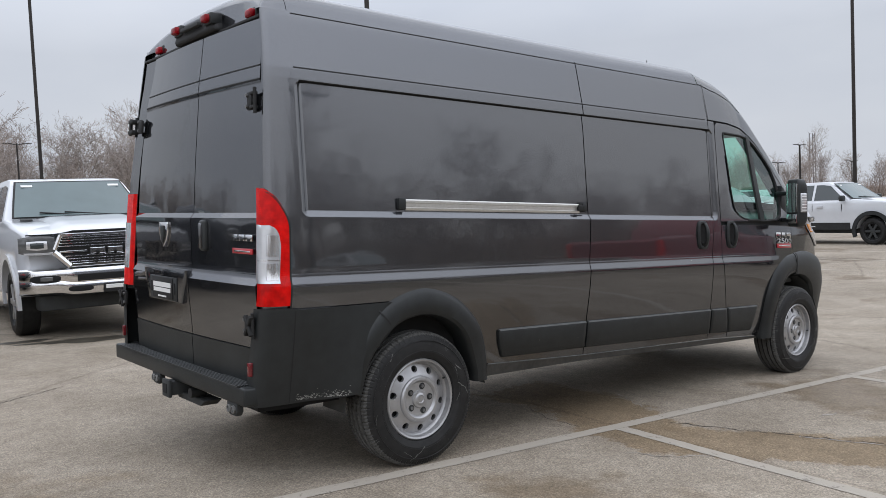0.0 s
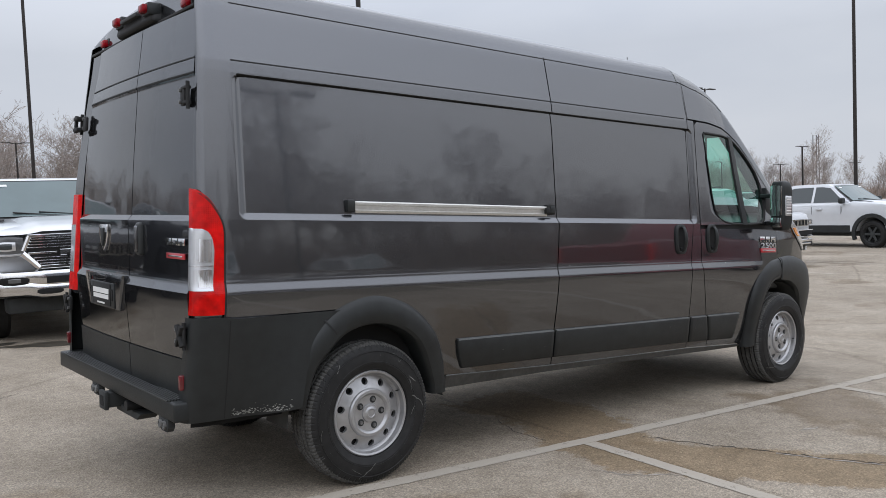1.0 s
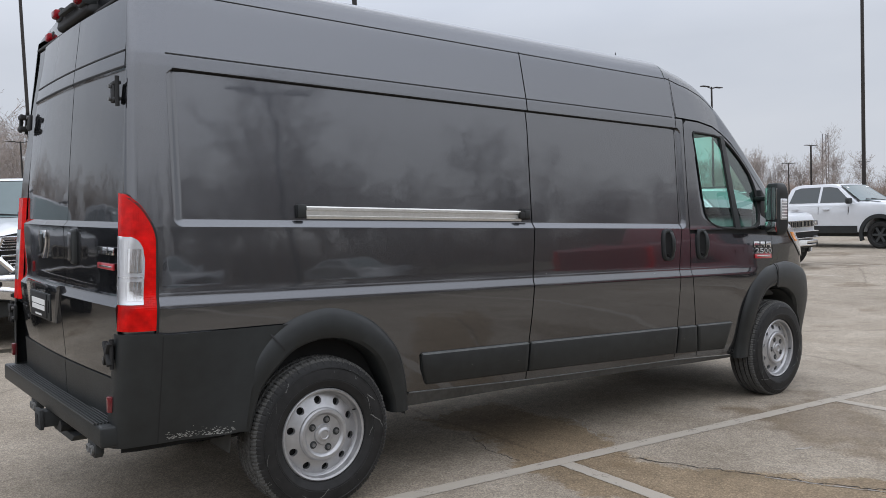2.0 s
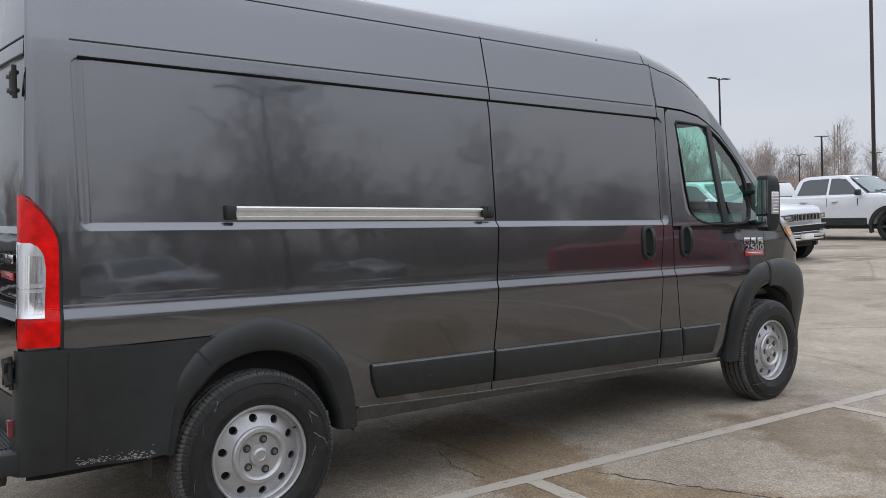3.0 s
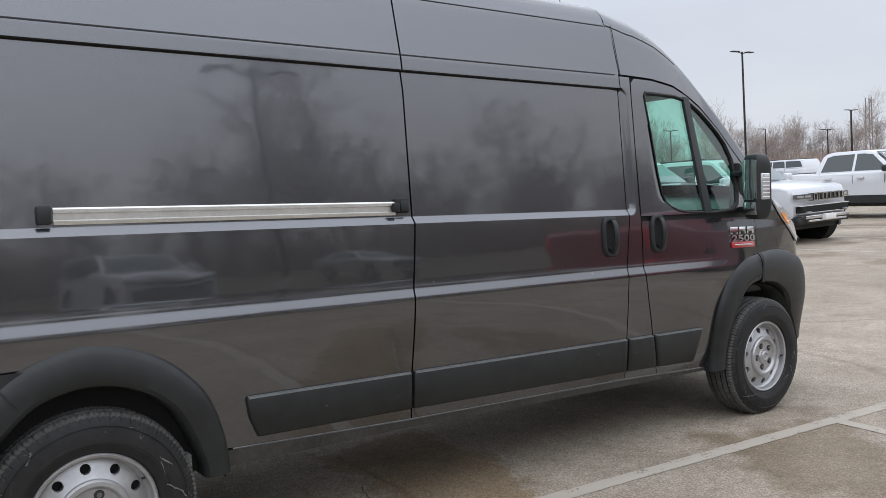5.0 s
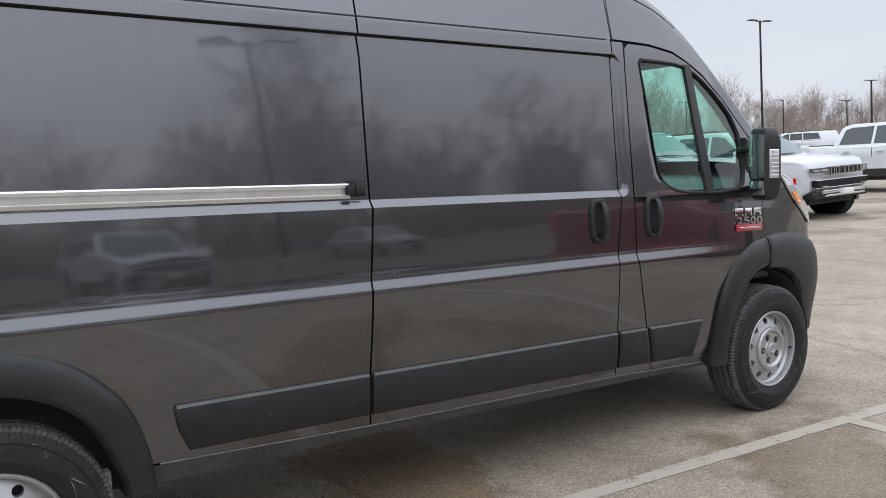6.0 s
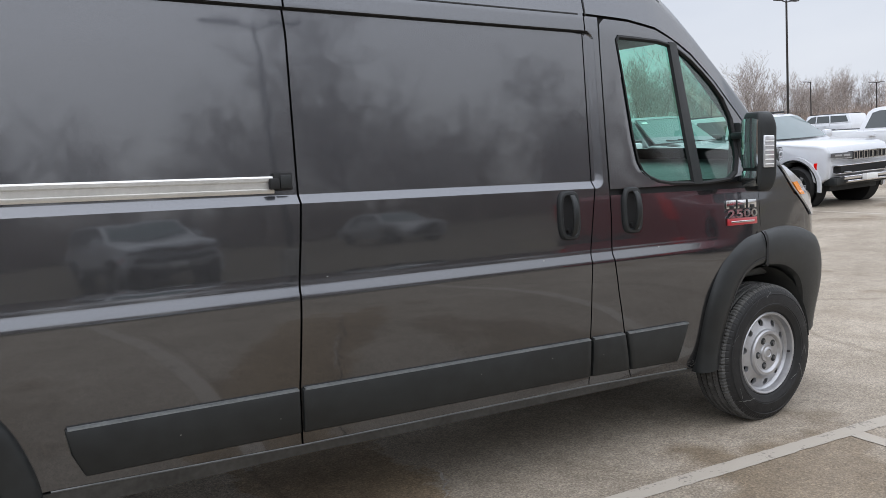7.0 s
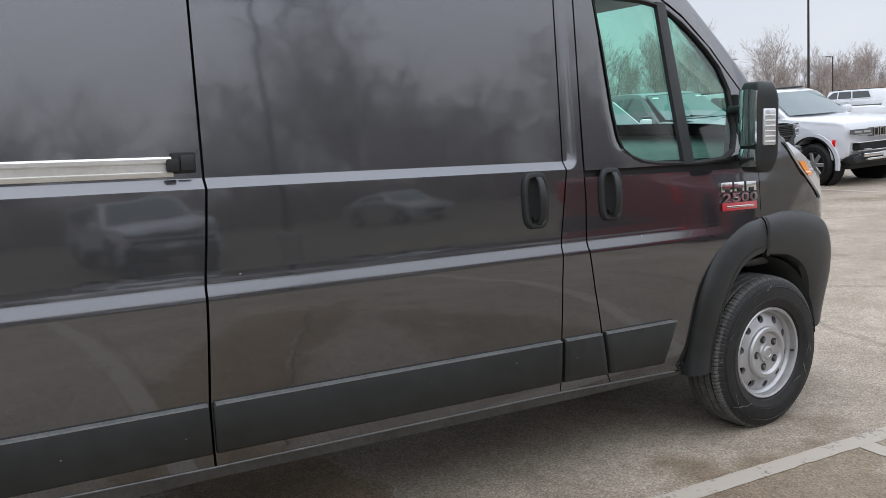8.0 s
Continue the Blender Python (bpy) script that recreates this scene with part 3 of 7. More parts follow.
def settle(x, y, z):
    """The unladen body stands a little higher at the back; the far side is drawn in."""
    return (
        x - 0.028 * y * float(smooth01((-0.5 - x) / 0.3)) * (1 - 0.7 * float(smooth01((z - 1.5) / 0.8))) + float(np.interp(x, [-1.2, -0.9, -0.7, 0.0, 0.35, 0.55, 1.3, 2.7, 3.2, 3.6, 3.9, 4.1, 4.4, 4.6, 5.0], [-0.01, -0.01, -0.005, 0.01, 0.022, 0.038, 0.064, 0.082, 0.085, 0.066, 0.05, 0.035, 0.01, -0.005, -0.055])),
        float(np.interp(y, [-0.4, 0.3, 2.05, 2.4], [-0.38, 0.32, 2.05, 2.39])),
        z + min(z - 0.55, 1.42) * float(np.interp(x, [-0.9, 1.3, 2.7, 3.5, 4.4], [0.044, 0.023, 0.011, 0.0, -0.011])) + 0.018 * max(0.0, y - 0.1),
    )


def skin(x, z, out=0.0, left=False):
    """A point of the body's side, wrapped round the rear corner, pushed out by some metres."""
    if x >= -0.70:
        p = Vector((x, side_y(x, z) - out, z))
    else:
        y0, t = float(np.interp(z + fall_line(-0.70, z), Z_BASE, Y_BASE)), -0.70 - x
        back = (0.053 * (z - 0.9) + 0.10 * max(0, z - 2.15) ** 2) * min(t / 0.2, 1)
        soft = 1 - 0.6 * float(smooth01((z - 1.5) / 0.8))
        if x >= -0.86:
            p = Vector((x + back, y0 + soft * 0.012 * (t / 0.16) ** 2 - out, z))
        else:
            a = min((-0.86 - x) / 0.07, 1.1) * math.pi / 2
            p = Vector((-0.86 - (0.045 + out) * math.sin(a) + back, y0 + soft * 0.012 + (soft * 0.05 + out) * (1 - math.cos(a)) - out, z))
    if left:
        p.y = W - p.y
    return p


def panel(xl, xr, zlo, zhi, columns, out=0.0, left=False, fold=0.014, levels=None):
    """A body panel between two seams xl(z), xr(z), cut off below zlo(x) and above zhi(x)."""
    steps = [k / columns for k in range(columns + 1)]
    span = xr(1.5) - xl(1.5)
    if xl(1.5) < -0.85 and xr(1.5) > 0.5:
        steps = [s * 0.24 / span / 0.16 if s < 0.16 else 0.24 / span + (s - 0.16) / 0.84 * (1 - 0.24 / span) for s in steps]
    for edge in (-0.70, 2.775):
        steps += [(edge + d - xl(1.5)) / span for d in np.linspace(-0.05, 0.05, 26) if xl(1.5) < edge + d < xr(1.5)]
    steps = sorted(set(steps))
    rows = []
    for z in levels or LEVELS:
        row = []
        a, b = xl(z), xr(z)
        for s in steps:
            x = a + (b - a) * s
            row.append(skin(x, min(max(z - fall_line(x, z), zlo(x)), zhi(x)), out, left))
        rows.append(row)
    bm = tidy(grid(rows))
    bmesh.ops.recalc_face_normals(bm, faces=bm.faces[:])
    want = 1 if left else -1
    if sum(f.normal.y * f.calc_area() for f in bm.faces) * want < 0:
        bmesh.ops.reverse_faces(bm, faces=bm.faces[:])
    if fold:
        flange(bm, -fold if left else fold)
    return bm


def curve_of(*pairs):
    zs, xs = [p[0] for p in pairs], [p[1] for p in pairs]
    return lambda z: float(np.interp(z, zs, xs))


GAP = 0.004
seam_slide = curve_of((0.36, 1.316), (0.45, 1.315), (0.66, 1.304), (1.035, 1.312), (1.20, 1.330), (1.33, 1.342), (1.9, 1.350), (2.0, 1.343), (2.345, 1.338))
seam_b = curve_of((0.36, 2.722), (0.46, 2.716), (0.65, 2.695), (0.90, 2.676), (1.03, 2.674), (1.15, 2.692), (1.33, 2.720), (1.95, 2.732), (2.345, 2.733))
seam_f = curve_of((0.36, 2.995), (0.41, 2.98), (0.62, 2.910), (0.84, 2.846), (1.03, 2.803), (1.20, 2.810), (1.37, 2.806), (1.95, 2.811), (2.06, 2.814), (2.345, 2.80))
sill_gap = curve_of((0.35, 0.492), (0.5, 0.490), (1.31, 0.449), (2.73, 0.402), (3.44, 0.360))
sill_low = curve_of((0.35, 0.420), (0.5, 0.419), (1.31, 0.411), (2.94, 0.354), (3.6, 0.335))
trim_top = curve_of((0.45, 0.688), (0.54, 0.685), (1.275, 0.668), (2.67, 0.634), (3.34, 0.617))
trim_low = curve_of((0.45, 0.522), (0.60, 0.519), (1.29, 0.500), (2.69, 0.451), (2.97, 0.437), (3.34, 0.418))


def arch(x, x0, half, top, foot):
    """The height of a wheel arch's edge over x."""
    t = (x - x0) / half
    return foot + (top - foot) * math.sqrt(max(0.0, 1 - abs(t) ** 2.3)) if abs(t) < 1 else foot


arch_r = lambda x: max(0.36, arch(x, 0.01, 0.42, 0.86, 0.30)) if x > -0.45 else 0.90
arch_f = lambda x: max(0.36, arch(x, 3.99, 0.50, 0.93, 0.30))
ROOF_Z = 2.345

part("rear_quarter_panel", panel(lambda z: -0.93, lambda z: seam_slide(z) - GAP, lambda x: max(sill_gap(x) + 0.004, arch_r(x)) if x > -0.35 else 0.90, lambda x: ROOF_Z, 120, levels=[0.36] + [z for z in LEVELS if z > 0.505]), PAINT, VAN, "dark grey metallic pressed side panel")
part("sliding_door", panel(lambda z: seam_slide(z) + GAP, lambda z: seam_b(z) - GAP, lambda x: sill_gap(x) + 0.004, lambda x: ROOF_Z, 70, levels=[0.36] + [z for z in LEVELS if z > 0.47]), PAINT, VAN, "closed dark grey sliding door")
part("door_pillar", panel(lambda z: seam_b(z) + GAP * 0.6, lambda z: seam_f(z) - GAP * 0.8, lambda x: sill_gap(x) + 0.004, lambda x: 2.06, 6, levels=[0.36] + [z for z in LEVELS if z > 0.42]), PAINT, VAN)
part("side_panel", panel(lambda z: -0.93, lambda z: seam_f(z) - GAP, lambda x: max(0.46, arch_r(x)) if x > -0.35 else 0.90, lambda x: ROOF_Z, 100, left=True), PAINT, VAN)
for left in (False, True):
    rows = []
    for k, q in enumerate((0.0, 0.0, 0.04, 0.35, 0.7, 0.92, 1.0, 1.0)):
        row = [skin(x, sill_low(x) + (sill_gap(x) - 0.004 - sill_low(x)) * q, 0.0 if left else 0.003, left) for x in np.linspace(0.42, 3.45, 60)]
        if k in (0, 7):
            for p in row:
                p.y += -0.02 if left else 0.02
        rows.append(row)
    bm = grid(rows)
    bmesh.ops.recalc_face_normals(bm, faces=bm.faces[:])
    part("rocker_panel", bm, PAINT if left else DUSTY_PAINT, VAN, "" if left else "dirt-dusted grey sill below the doors")

# the dark shell behind the panels, which closes the gaps
inner = [[skin(x, z, -0.035) for x in np.linspace(-0.925, 2.96, 40)] for z in (0.42, 0.88, 1.0, 1.3, 1.7, 2.05, 2.34)]
for row in inner[:2]:
    for p in row:
        p.y += 0.10 if p.z > 0.6 else 0.0
part("inner_shell", grid(inner), VOID, VAN)

# ---- roof
def roof_section():
    """The roof's curve across the van, from the gutter to the middle."""
    return [(0.0, 0.0), (0.006, 0.012), (0.012, 0.03), (0.028, 0.058), (0.055, 0.088), (0.10, 0.115), (0.17, 0.138), (0.30, 0.158), (0.55, 0.172), (0.85, 0.178)]


def roof_mesh(xs, drop=lambda x: 0.0, base=None):
    rows = []
    for x in xs:
        row = []
        for dy, dz in roof_section():
            p = skin(x, ROOF_Z)
            y = p.y + dy * (W / 2 - p.y) / 0.87
            fade = 1.0
            if x < -0.70:
                fade = max(0.0, 1 - ((-0.70 - x) / 0.33) ** 2.2)
            row.append((p.x, y, p.z + dz * (0.25 + 0.75 * fade) - drop(x)))
        rows.append(row + [(a, W - b, c) for a, b, c in row[-2::-1]])
    bm = grid(rows)
    bmesh.ops.recalc_face_normals(bm, faces=bm.faces[:])
    return bm


part("roof", roof_mesh(sorted(list(np.linspace(-0.697, 2.685, 30)))), PAINT, VAN, "high dark grey van roof")
# the cap over the rear doors closes the roof at the back
cap_rows = []
for k in range(13):
    a = k / 12 * math.pi / 2
    row = []
    for dy, dz in roof_section():
        p = skin(-0.70 - 0.23 * k / 12, ROOF_Z)
        w = min(1.0, dy / 0.3)
        y = p.y + dy * (W / 2 - p.y) / 0.87
        row.append((p.x * (1 - w) + (-0.700 - 0.085 * math.sin(a)) * w, y, ROOF_Z + dz * (0.10 + 0.90 * math.cos(a) ** 0.8)))
    cap_rows.append(row + [(q[0], W - q[1], q[2]) for q in row[-2::-1]])
bm = grid(cap_rows)
bmesh.ops.recalc_face_normals(bm, faces=bm.faces[:])
part("rear_roof_cap", bm, PAINT, VAN)
part("roof_gutter", grid([[skin(x, 2.332, 0.001), skin(x, 2.335, 0.003), skin(x, 2.338, 0.001)] for x in np.linspace(-0.68, 2.68, 60)]), DARK_RUBBER, VAN, "thin black gutter joint")
part("roof_joint_seal", grid([[skin(x, 2.055 + 0.003 * x, 0.001), skin(x, 2.0585 + 0.003 * x, 0.002), skin(x, 2.062 + 0.003 * x, 0.001)] for x in np.linspace(-0.70, 2.70, 60)]), DARK_RUBBER, VAN, "thin black sealed body joint")
# shade in the lip's recess, laid in as a near-black strip
part("panel_lip_seal", grid([[skin(x, 1.9865, 0.002), skin(x, 1.991, 0.003), skin(x, 1.9955, 0.001)] for x in np.linspace(-0.675, 2.745, 60)]), DARK_RUBBER, VAN, "thin black strip painted in as the shade under the panel lip")

# ---- cab: door frame, cab roof, windscreen, fender, bonnet
door_top = curve_of((2.76, 2.066), (3.0, 2.061), (3.2, 2.041), (3.35, 2.000), (3.5, 1.938), (3.68, 1.822), (3.85, 1.657), (4.02, 1.485), (4.15, 1.365))
OUT = [(seam_f(1.30) + GAP, 1.30), (seam_f(1.6) + GAP, 1.6), (seam_f(1.95) + GAP, 1.95), (seam_f(2.0) + GAP + 0.004, 2.03), (2.85, 2.056), (3.0, 2.054), (3.2, 2.034), (3.35, 1.993), (3.5, 1.931), (3.68, 1.815), (3.85, 1.650), (3.93, 1.565), (3.93, 1.30)]
WIN = [(2.930, 1.984), (2.914, 1.962), (2.944, 1.773), (2.975, 1.535), (3.00, 1.415), (3.025, 1.372), (3.068, 1.342), (3.13, 1.320), (3.22, 1.307), (3.48, 1.300), (3.67, 1.312), (3.735, 1.345), (3.772, 1.41), (3.795, 1.52), (3.792, 1.625), (3.742, 1.727), (3.67, 1.795), (3.586, 1.855), (3.49, 1.912), (3.393, 1.953), (3.30, 1.976), (3.20, 1.985)]
for left in (False, True):
    o, i = ring_at(OUT, WIN, (3.25, 1.65), 120)
    cols = []
    for (ox, oz), (ix, iz) in zip(o, i):
        col = [skin(ox + (ix - ox) * s, oz + (iz - oz) * s, left=left) for s in (0, 0.25, 0.5, 0.75, 0.92, 1.0)]
        inward = -1 if left else 1
        col[5].y += 0.006 * inward
        col.append(col[5] + Vector((0, 0.03 * inward, 0)))
        cols.append(col)
    cols.append(cols[0])
    bm = tidy(grid(cols))
    bmesh.ops.recalc_face_normals(bm, faces=bm.faces[:])
    part("door_window_frame", bm, PAINT, VAN)
    low = panel(lambda z: seam_f(z) + GAP, lambda z: 3.93 if z > 1.08 else 3.97, lambda x: max(sill_gap(x) + 0.004, arch_f(x)), lambda x: 1.30, 34, left=left, levels=[0.36] + [z for z in LEVELS if 0.42 < z < 1.30] + [1.30])
    part("front_door", low, PAINT, VAN, "closed dark grey front door")
    fend = panel(lambda z: 3.935 + 0.35 * max(0, z - 1.3), lambda z: 4.95 - 0.62 * max(0, z - 1.0) ** 1.2 - 0.05, lambda x: max(0.40, arch_f(x) if x < 4.5 else 0.40), lambda x: float(np.interp(x, [3.9, 4.08, 4.2, 4.35, 4.5, 4.65, 4.95], [1.50, 1.43, 1.372, 1.305, 1.245, 1.185, 1.05])), 30, left=left, levels=[z for z in LEVELS if z < 1.56])
    part("front_fender", fend, PAINT, VAN)
    # dark ring behind the door gap, added to stop light leaking through
    o3, i3 = ring_at([(3.25 + (x - 3.25) * 1.12, 1.65 + (z - 1.65) * 1.16) for x, z in OUT], [(3.25 + (x - 3.25) * 0.95, 1.65 + (z - 1.65) * 0.94) for x, z in OUT], (3.25, 1.65), 90)
    cols = [[skin(a, b, -0.018, left), skin(c, d, -0.018, left)] for (a, b), (c, d) in zip(o3, i3)]
    cols.append(cols[0])
    part("door_seal", tidy(grid(cols)), DARK_RUBBER, VAN)
    # rubber and window bars
    rim = [(x, z) for x, z in WIN]
    o2, i2 = ring_at([(3.25 + (x - 3.25) * 1.010, 1.65 + (z - 1.65) * 1.012) for x, z in rim], [(3.25 + (x - 3.25) * 0.972, 1.65 + (z - 1.65) * 0.965) for x, z in rim], (3.25, 1.65), 90)
    cols = [[skin(a, b, 0.003, left), skin((a + c) / 2, (b + d) / 2, 0.006, left), skin(c, d, -0.004, left), skin(c, d, -0.02, left)] for (a, b), (c, d) in zip(o2, i2)]
    cols.append(cols[0])
    bm = tidy(grid(cols))
    bmesh.ops.recalc_face_normals(bm, faces=bm.faces[:])
    part("window_seal", bm, DARK_RUBBER, VAN)
    bar = [[skin(x0 + (z - 1.31) * -0.10, z, d, left) for x0, d in ((3.366, -0.012), (3.371, 0.005), (3.404, 0.007), (3.437, 0.005), (3.442, -0.012))] for z in np.linspace(1.300, 1.985, 12)]
    bm = grid(bar)
    bmesh.ops.recalc_face_normals(bm, faces=bm.faces[:])
    part("window_divider", bm, BLACK_PLASTIC, VAN)
    pane = bmesh.new()
    vs = [pane.verts.new(skin(3.25 + (x - 3.25) * 0.985, 1.65 + (z - 1.65) * 0.98, -0.010, left)) for x, z in WIN]
    mid = pane.verts.new(skin(3.30, 1.62, -0.010, left))
    for a, b in zip(vs, vs[1:] + vs[:1]):
        pane.faces.new((a, b, mid))
    bmesh.ops.subdivide_edges(pane, edges=pane.edges[:], cuts=3, use_grid_fill=True)
    for v in pane.verts:
        q = skin(v.co.x, v.co.z, -0.010, left)
        v.co.y = q.y
    bmesh.ops.recalc_face_normals(pane, faces=pane.faces[:])
    part("door_glass", pane, GLASS, VAN, "green-tinted door window glass").visible_shadow = False

# the cab roof runs down into the windscreen pillars
ridge = curve_of((2.68, 2.50), (2.80, 2.495), (2.95, 2.478), (3.10, 2.438), (3.25, 2.366), (3.40, 2.277), (3.60, 2.128), (3.80, 1.962), (4.00, 1.772), (4.10, 1.665), (4.20, 1.52), (4.35, 1.40))
rows = []
for x in [2.69, 2.72, 2.78, 2.85, 2.92, 3.0, 3.1, 3.2, 3.3, 3.4, 3.5, 3.6, 3.7, 3.8, 3.9, 4.0, 4.1, 4.2]:
    zs = max(door_top(x) + 0.006, 1.30)
    ys = side_y(x, min(zs, 2.345))
    zr = ridge(x)
    s = float(np.interp(x, [2.69, 3.0, 3.5, 4.2], [1.0, 0.88, 0.55, 0.42]))
    zr -= float(np.interp(x, [2.69, 2.85, 3.1, 3.4, 3.8, 4.2], [0.0, 0.028, 0.045, 0.045, 0.025, 0.0]))
    zg = zr - 0.158 * s
    lean = float(np.interp(x, [2.69, 3.2, 4.2], [0.2, 0.30, 0.42]))
    row = [Vector((x, ys + (zg - zs) * k / 5 * lean, zs + (zg - zs) * k / 5)) for k in range(6)]
    for dy, dz in roof_section()[1:8]:
        row.append(Vector((x, row[5].y + dy * (0.6 + 0.4 * s), zg + dz * s)))
    rows.append(row)
bm = grid(rows)
bmesh.ops.recalc_face_normals(bm, faces=bm.faces[:])
if sum(f.normal.y * f.calc_area() for f in bm.faces) > 0:
    bmesh.ops.reverse_faces(bm, faces=bm.faces[:])
part("cab_roof_side", bm, PAINT, VAN)
part("roof_gutter", grid([[row[5] + Vector((0, -0.002, d)) for d in (-0.006, 0.0)] for row in rows[:9]]), DARK_RUBBER, VAN)
part("cab_seam", grid([[Vector((x + d, y - 0.003, z)) for d in (-0.003, 0.004)] for x, y, z in [(2.735 + (2.345 - z) * 0.02, side_y(2.6, z), z) for z in np.linspace(2.06, 2.345, 8)]]), DARK_RUBBER, VAN)
bm = grid([[Vector((p.x, W - p.y, p.z)) for p in row] for row in rows])
bmesh.ops.recalc_face_normals(bm, faces=bm.faces[:])
part("cab_roof_side", bm, PAINT, VAN)
top, screen = [], []
for row in rows:
    a = row[-1]
    line = []
    for k in range(17):
        s = k / 16
        u = 1 - (2 * s - 1) ** 2
        line.append((a.x + 0.22 * u * min(1, max(0, (a.x - 3.0) / 0.5)), a.y + (W - 2 * a.y) * s, a.z + 0.03 * u))
    (top if a.x <= 3.2 else screen).append(line)
screen.insert(0, top[-1])
bm = grid(top)
bmesh.ops.recalc_face_normals(bm, faces=bm.faces[:])
part("cab_roof", bm, PAINT, VAN)
bm = grid(screen)
bmesh.ops.recalc_face_normals(bm, faces=bm.faces[:])
part("windscreen", bm, GLASS, VAN, "green-tinted windscreen").visible_shadow = False
hood = []
for x, z in ((4.17, 1.475), (4.3, 1.425), (4.45, 1.36), (4.6, 1.275), (4.75, 1.165), (4.86, 1.04), (4.93, 0.90), (4.96, 0.75), (4.96, 0.55), (4.92, 0.30)):
    e = skin(min(x, 4.9), min(z - 0.06, 1.30))
    hood.append([(x - 0.10 * (2 * s - 1) ** 2 * (1 if x < 4.8 else 2.0), e.y + (W - 2 * e.y) * s, z - 0.07 * (2 * s - 1) ** 4) for s in np.linspace(0, 1, 17)])
bm = grid(hood)
bmesh.ops.recalc_face_normals(bm, faces=bm.faces[:])
part("bonnet", bm, PAINT, VAN, "short sloping dark grey bonnet")


# ---- wheel arches, bumper, trims
def flare(points, name, y_face, grow, left=False, lip=0.05):
    """A black moulding along an arch; points run over the arch, inner and outer edge by turns."""
    rows = []
    for (ix, iz), (ox, oz) in points:
        def at(s, dy):
            x, z = ix + (ox - ix) * s, iz + (oz - iz) * s
            y = y_face + plan_taper(x) * grow + dy + 0.055 * float(smooth01((0.80 - z) / 0.42))
            return Vector((x, W - y if left else y, z))
        rows.append([at(-0.02, 0.13), at(0.0, 0.035), at(0.05, 0.012), at(0.16, 0.0), at(0.45, -0.004), at(0.72, 0.004), at(0.88, 0.014), at(0.97, 0.03), at(1.0, 0.05), at(1.01, 0.09)])
    bm = grid(rows)
    bmesh.ops.recalc_face_normals(bm, faces=bm.faces[:])
    return part(name, bm, BLACK_PLASTIC, VAN, "matt black plastic wheel arch moulding")


def smooth_pairs(inner_pts, outer_pts, n):
    """Even steps along two outlines, rounded through their corners."""

    def spline(pts):
        pts = [Vector((*p, 0)) for p in pts]
        ext = [2 * pts[0] - pts[1]] + pts + [2 * pts[-1] - pts[-2]]
        out = []
        for k in range(len(pts) - 1):
            p0, p1, p2, p3 = ext[k : k + 4]
            for j in range(12):
                t = j / 12
                out.append(0.5 * ((2 * p1) + (p2 - p0) * t + (2 * p0 - 5 * p1 + 4 * p2 - p3) * t * t + (3 * p1 - p0 - 3 * p2 + p3) * t**3))
        return out + [pts[-1]]

    def even(pts):
        d = [0.0]
        for a, b in zip(pts, pts[1:]):
            d.append(d[-1] + (b - a).length)
        return [(float(np.interp(d[-1] * k / n, d, [p.x for p in pts])), float(np.interp(d[-1] * k / n, d, [p.y for p in pts]))) for k in range(n + 1)]

    return list(zip(even(spline(inner_pts)), even(spline(outer_pts))))


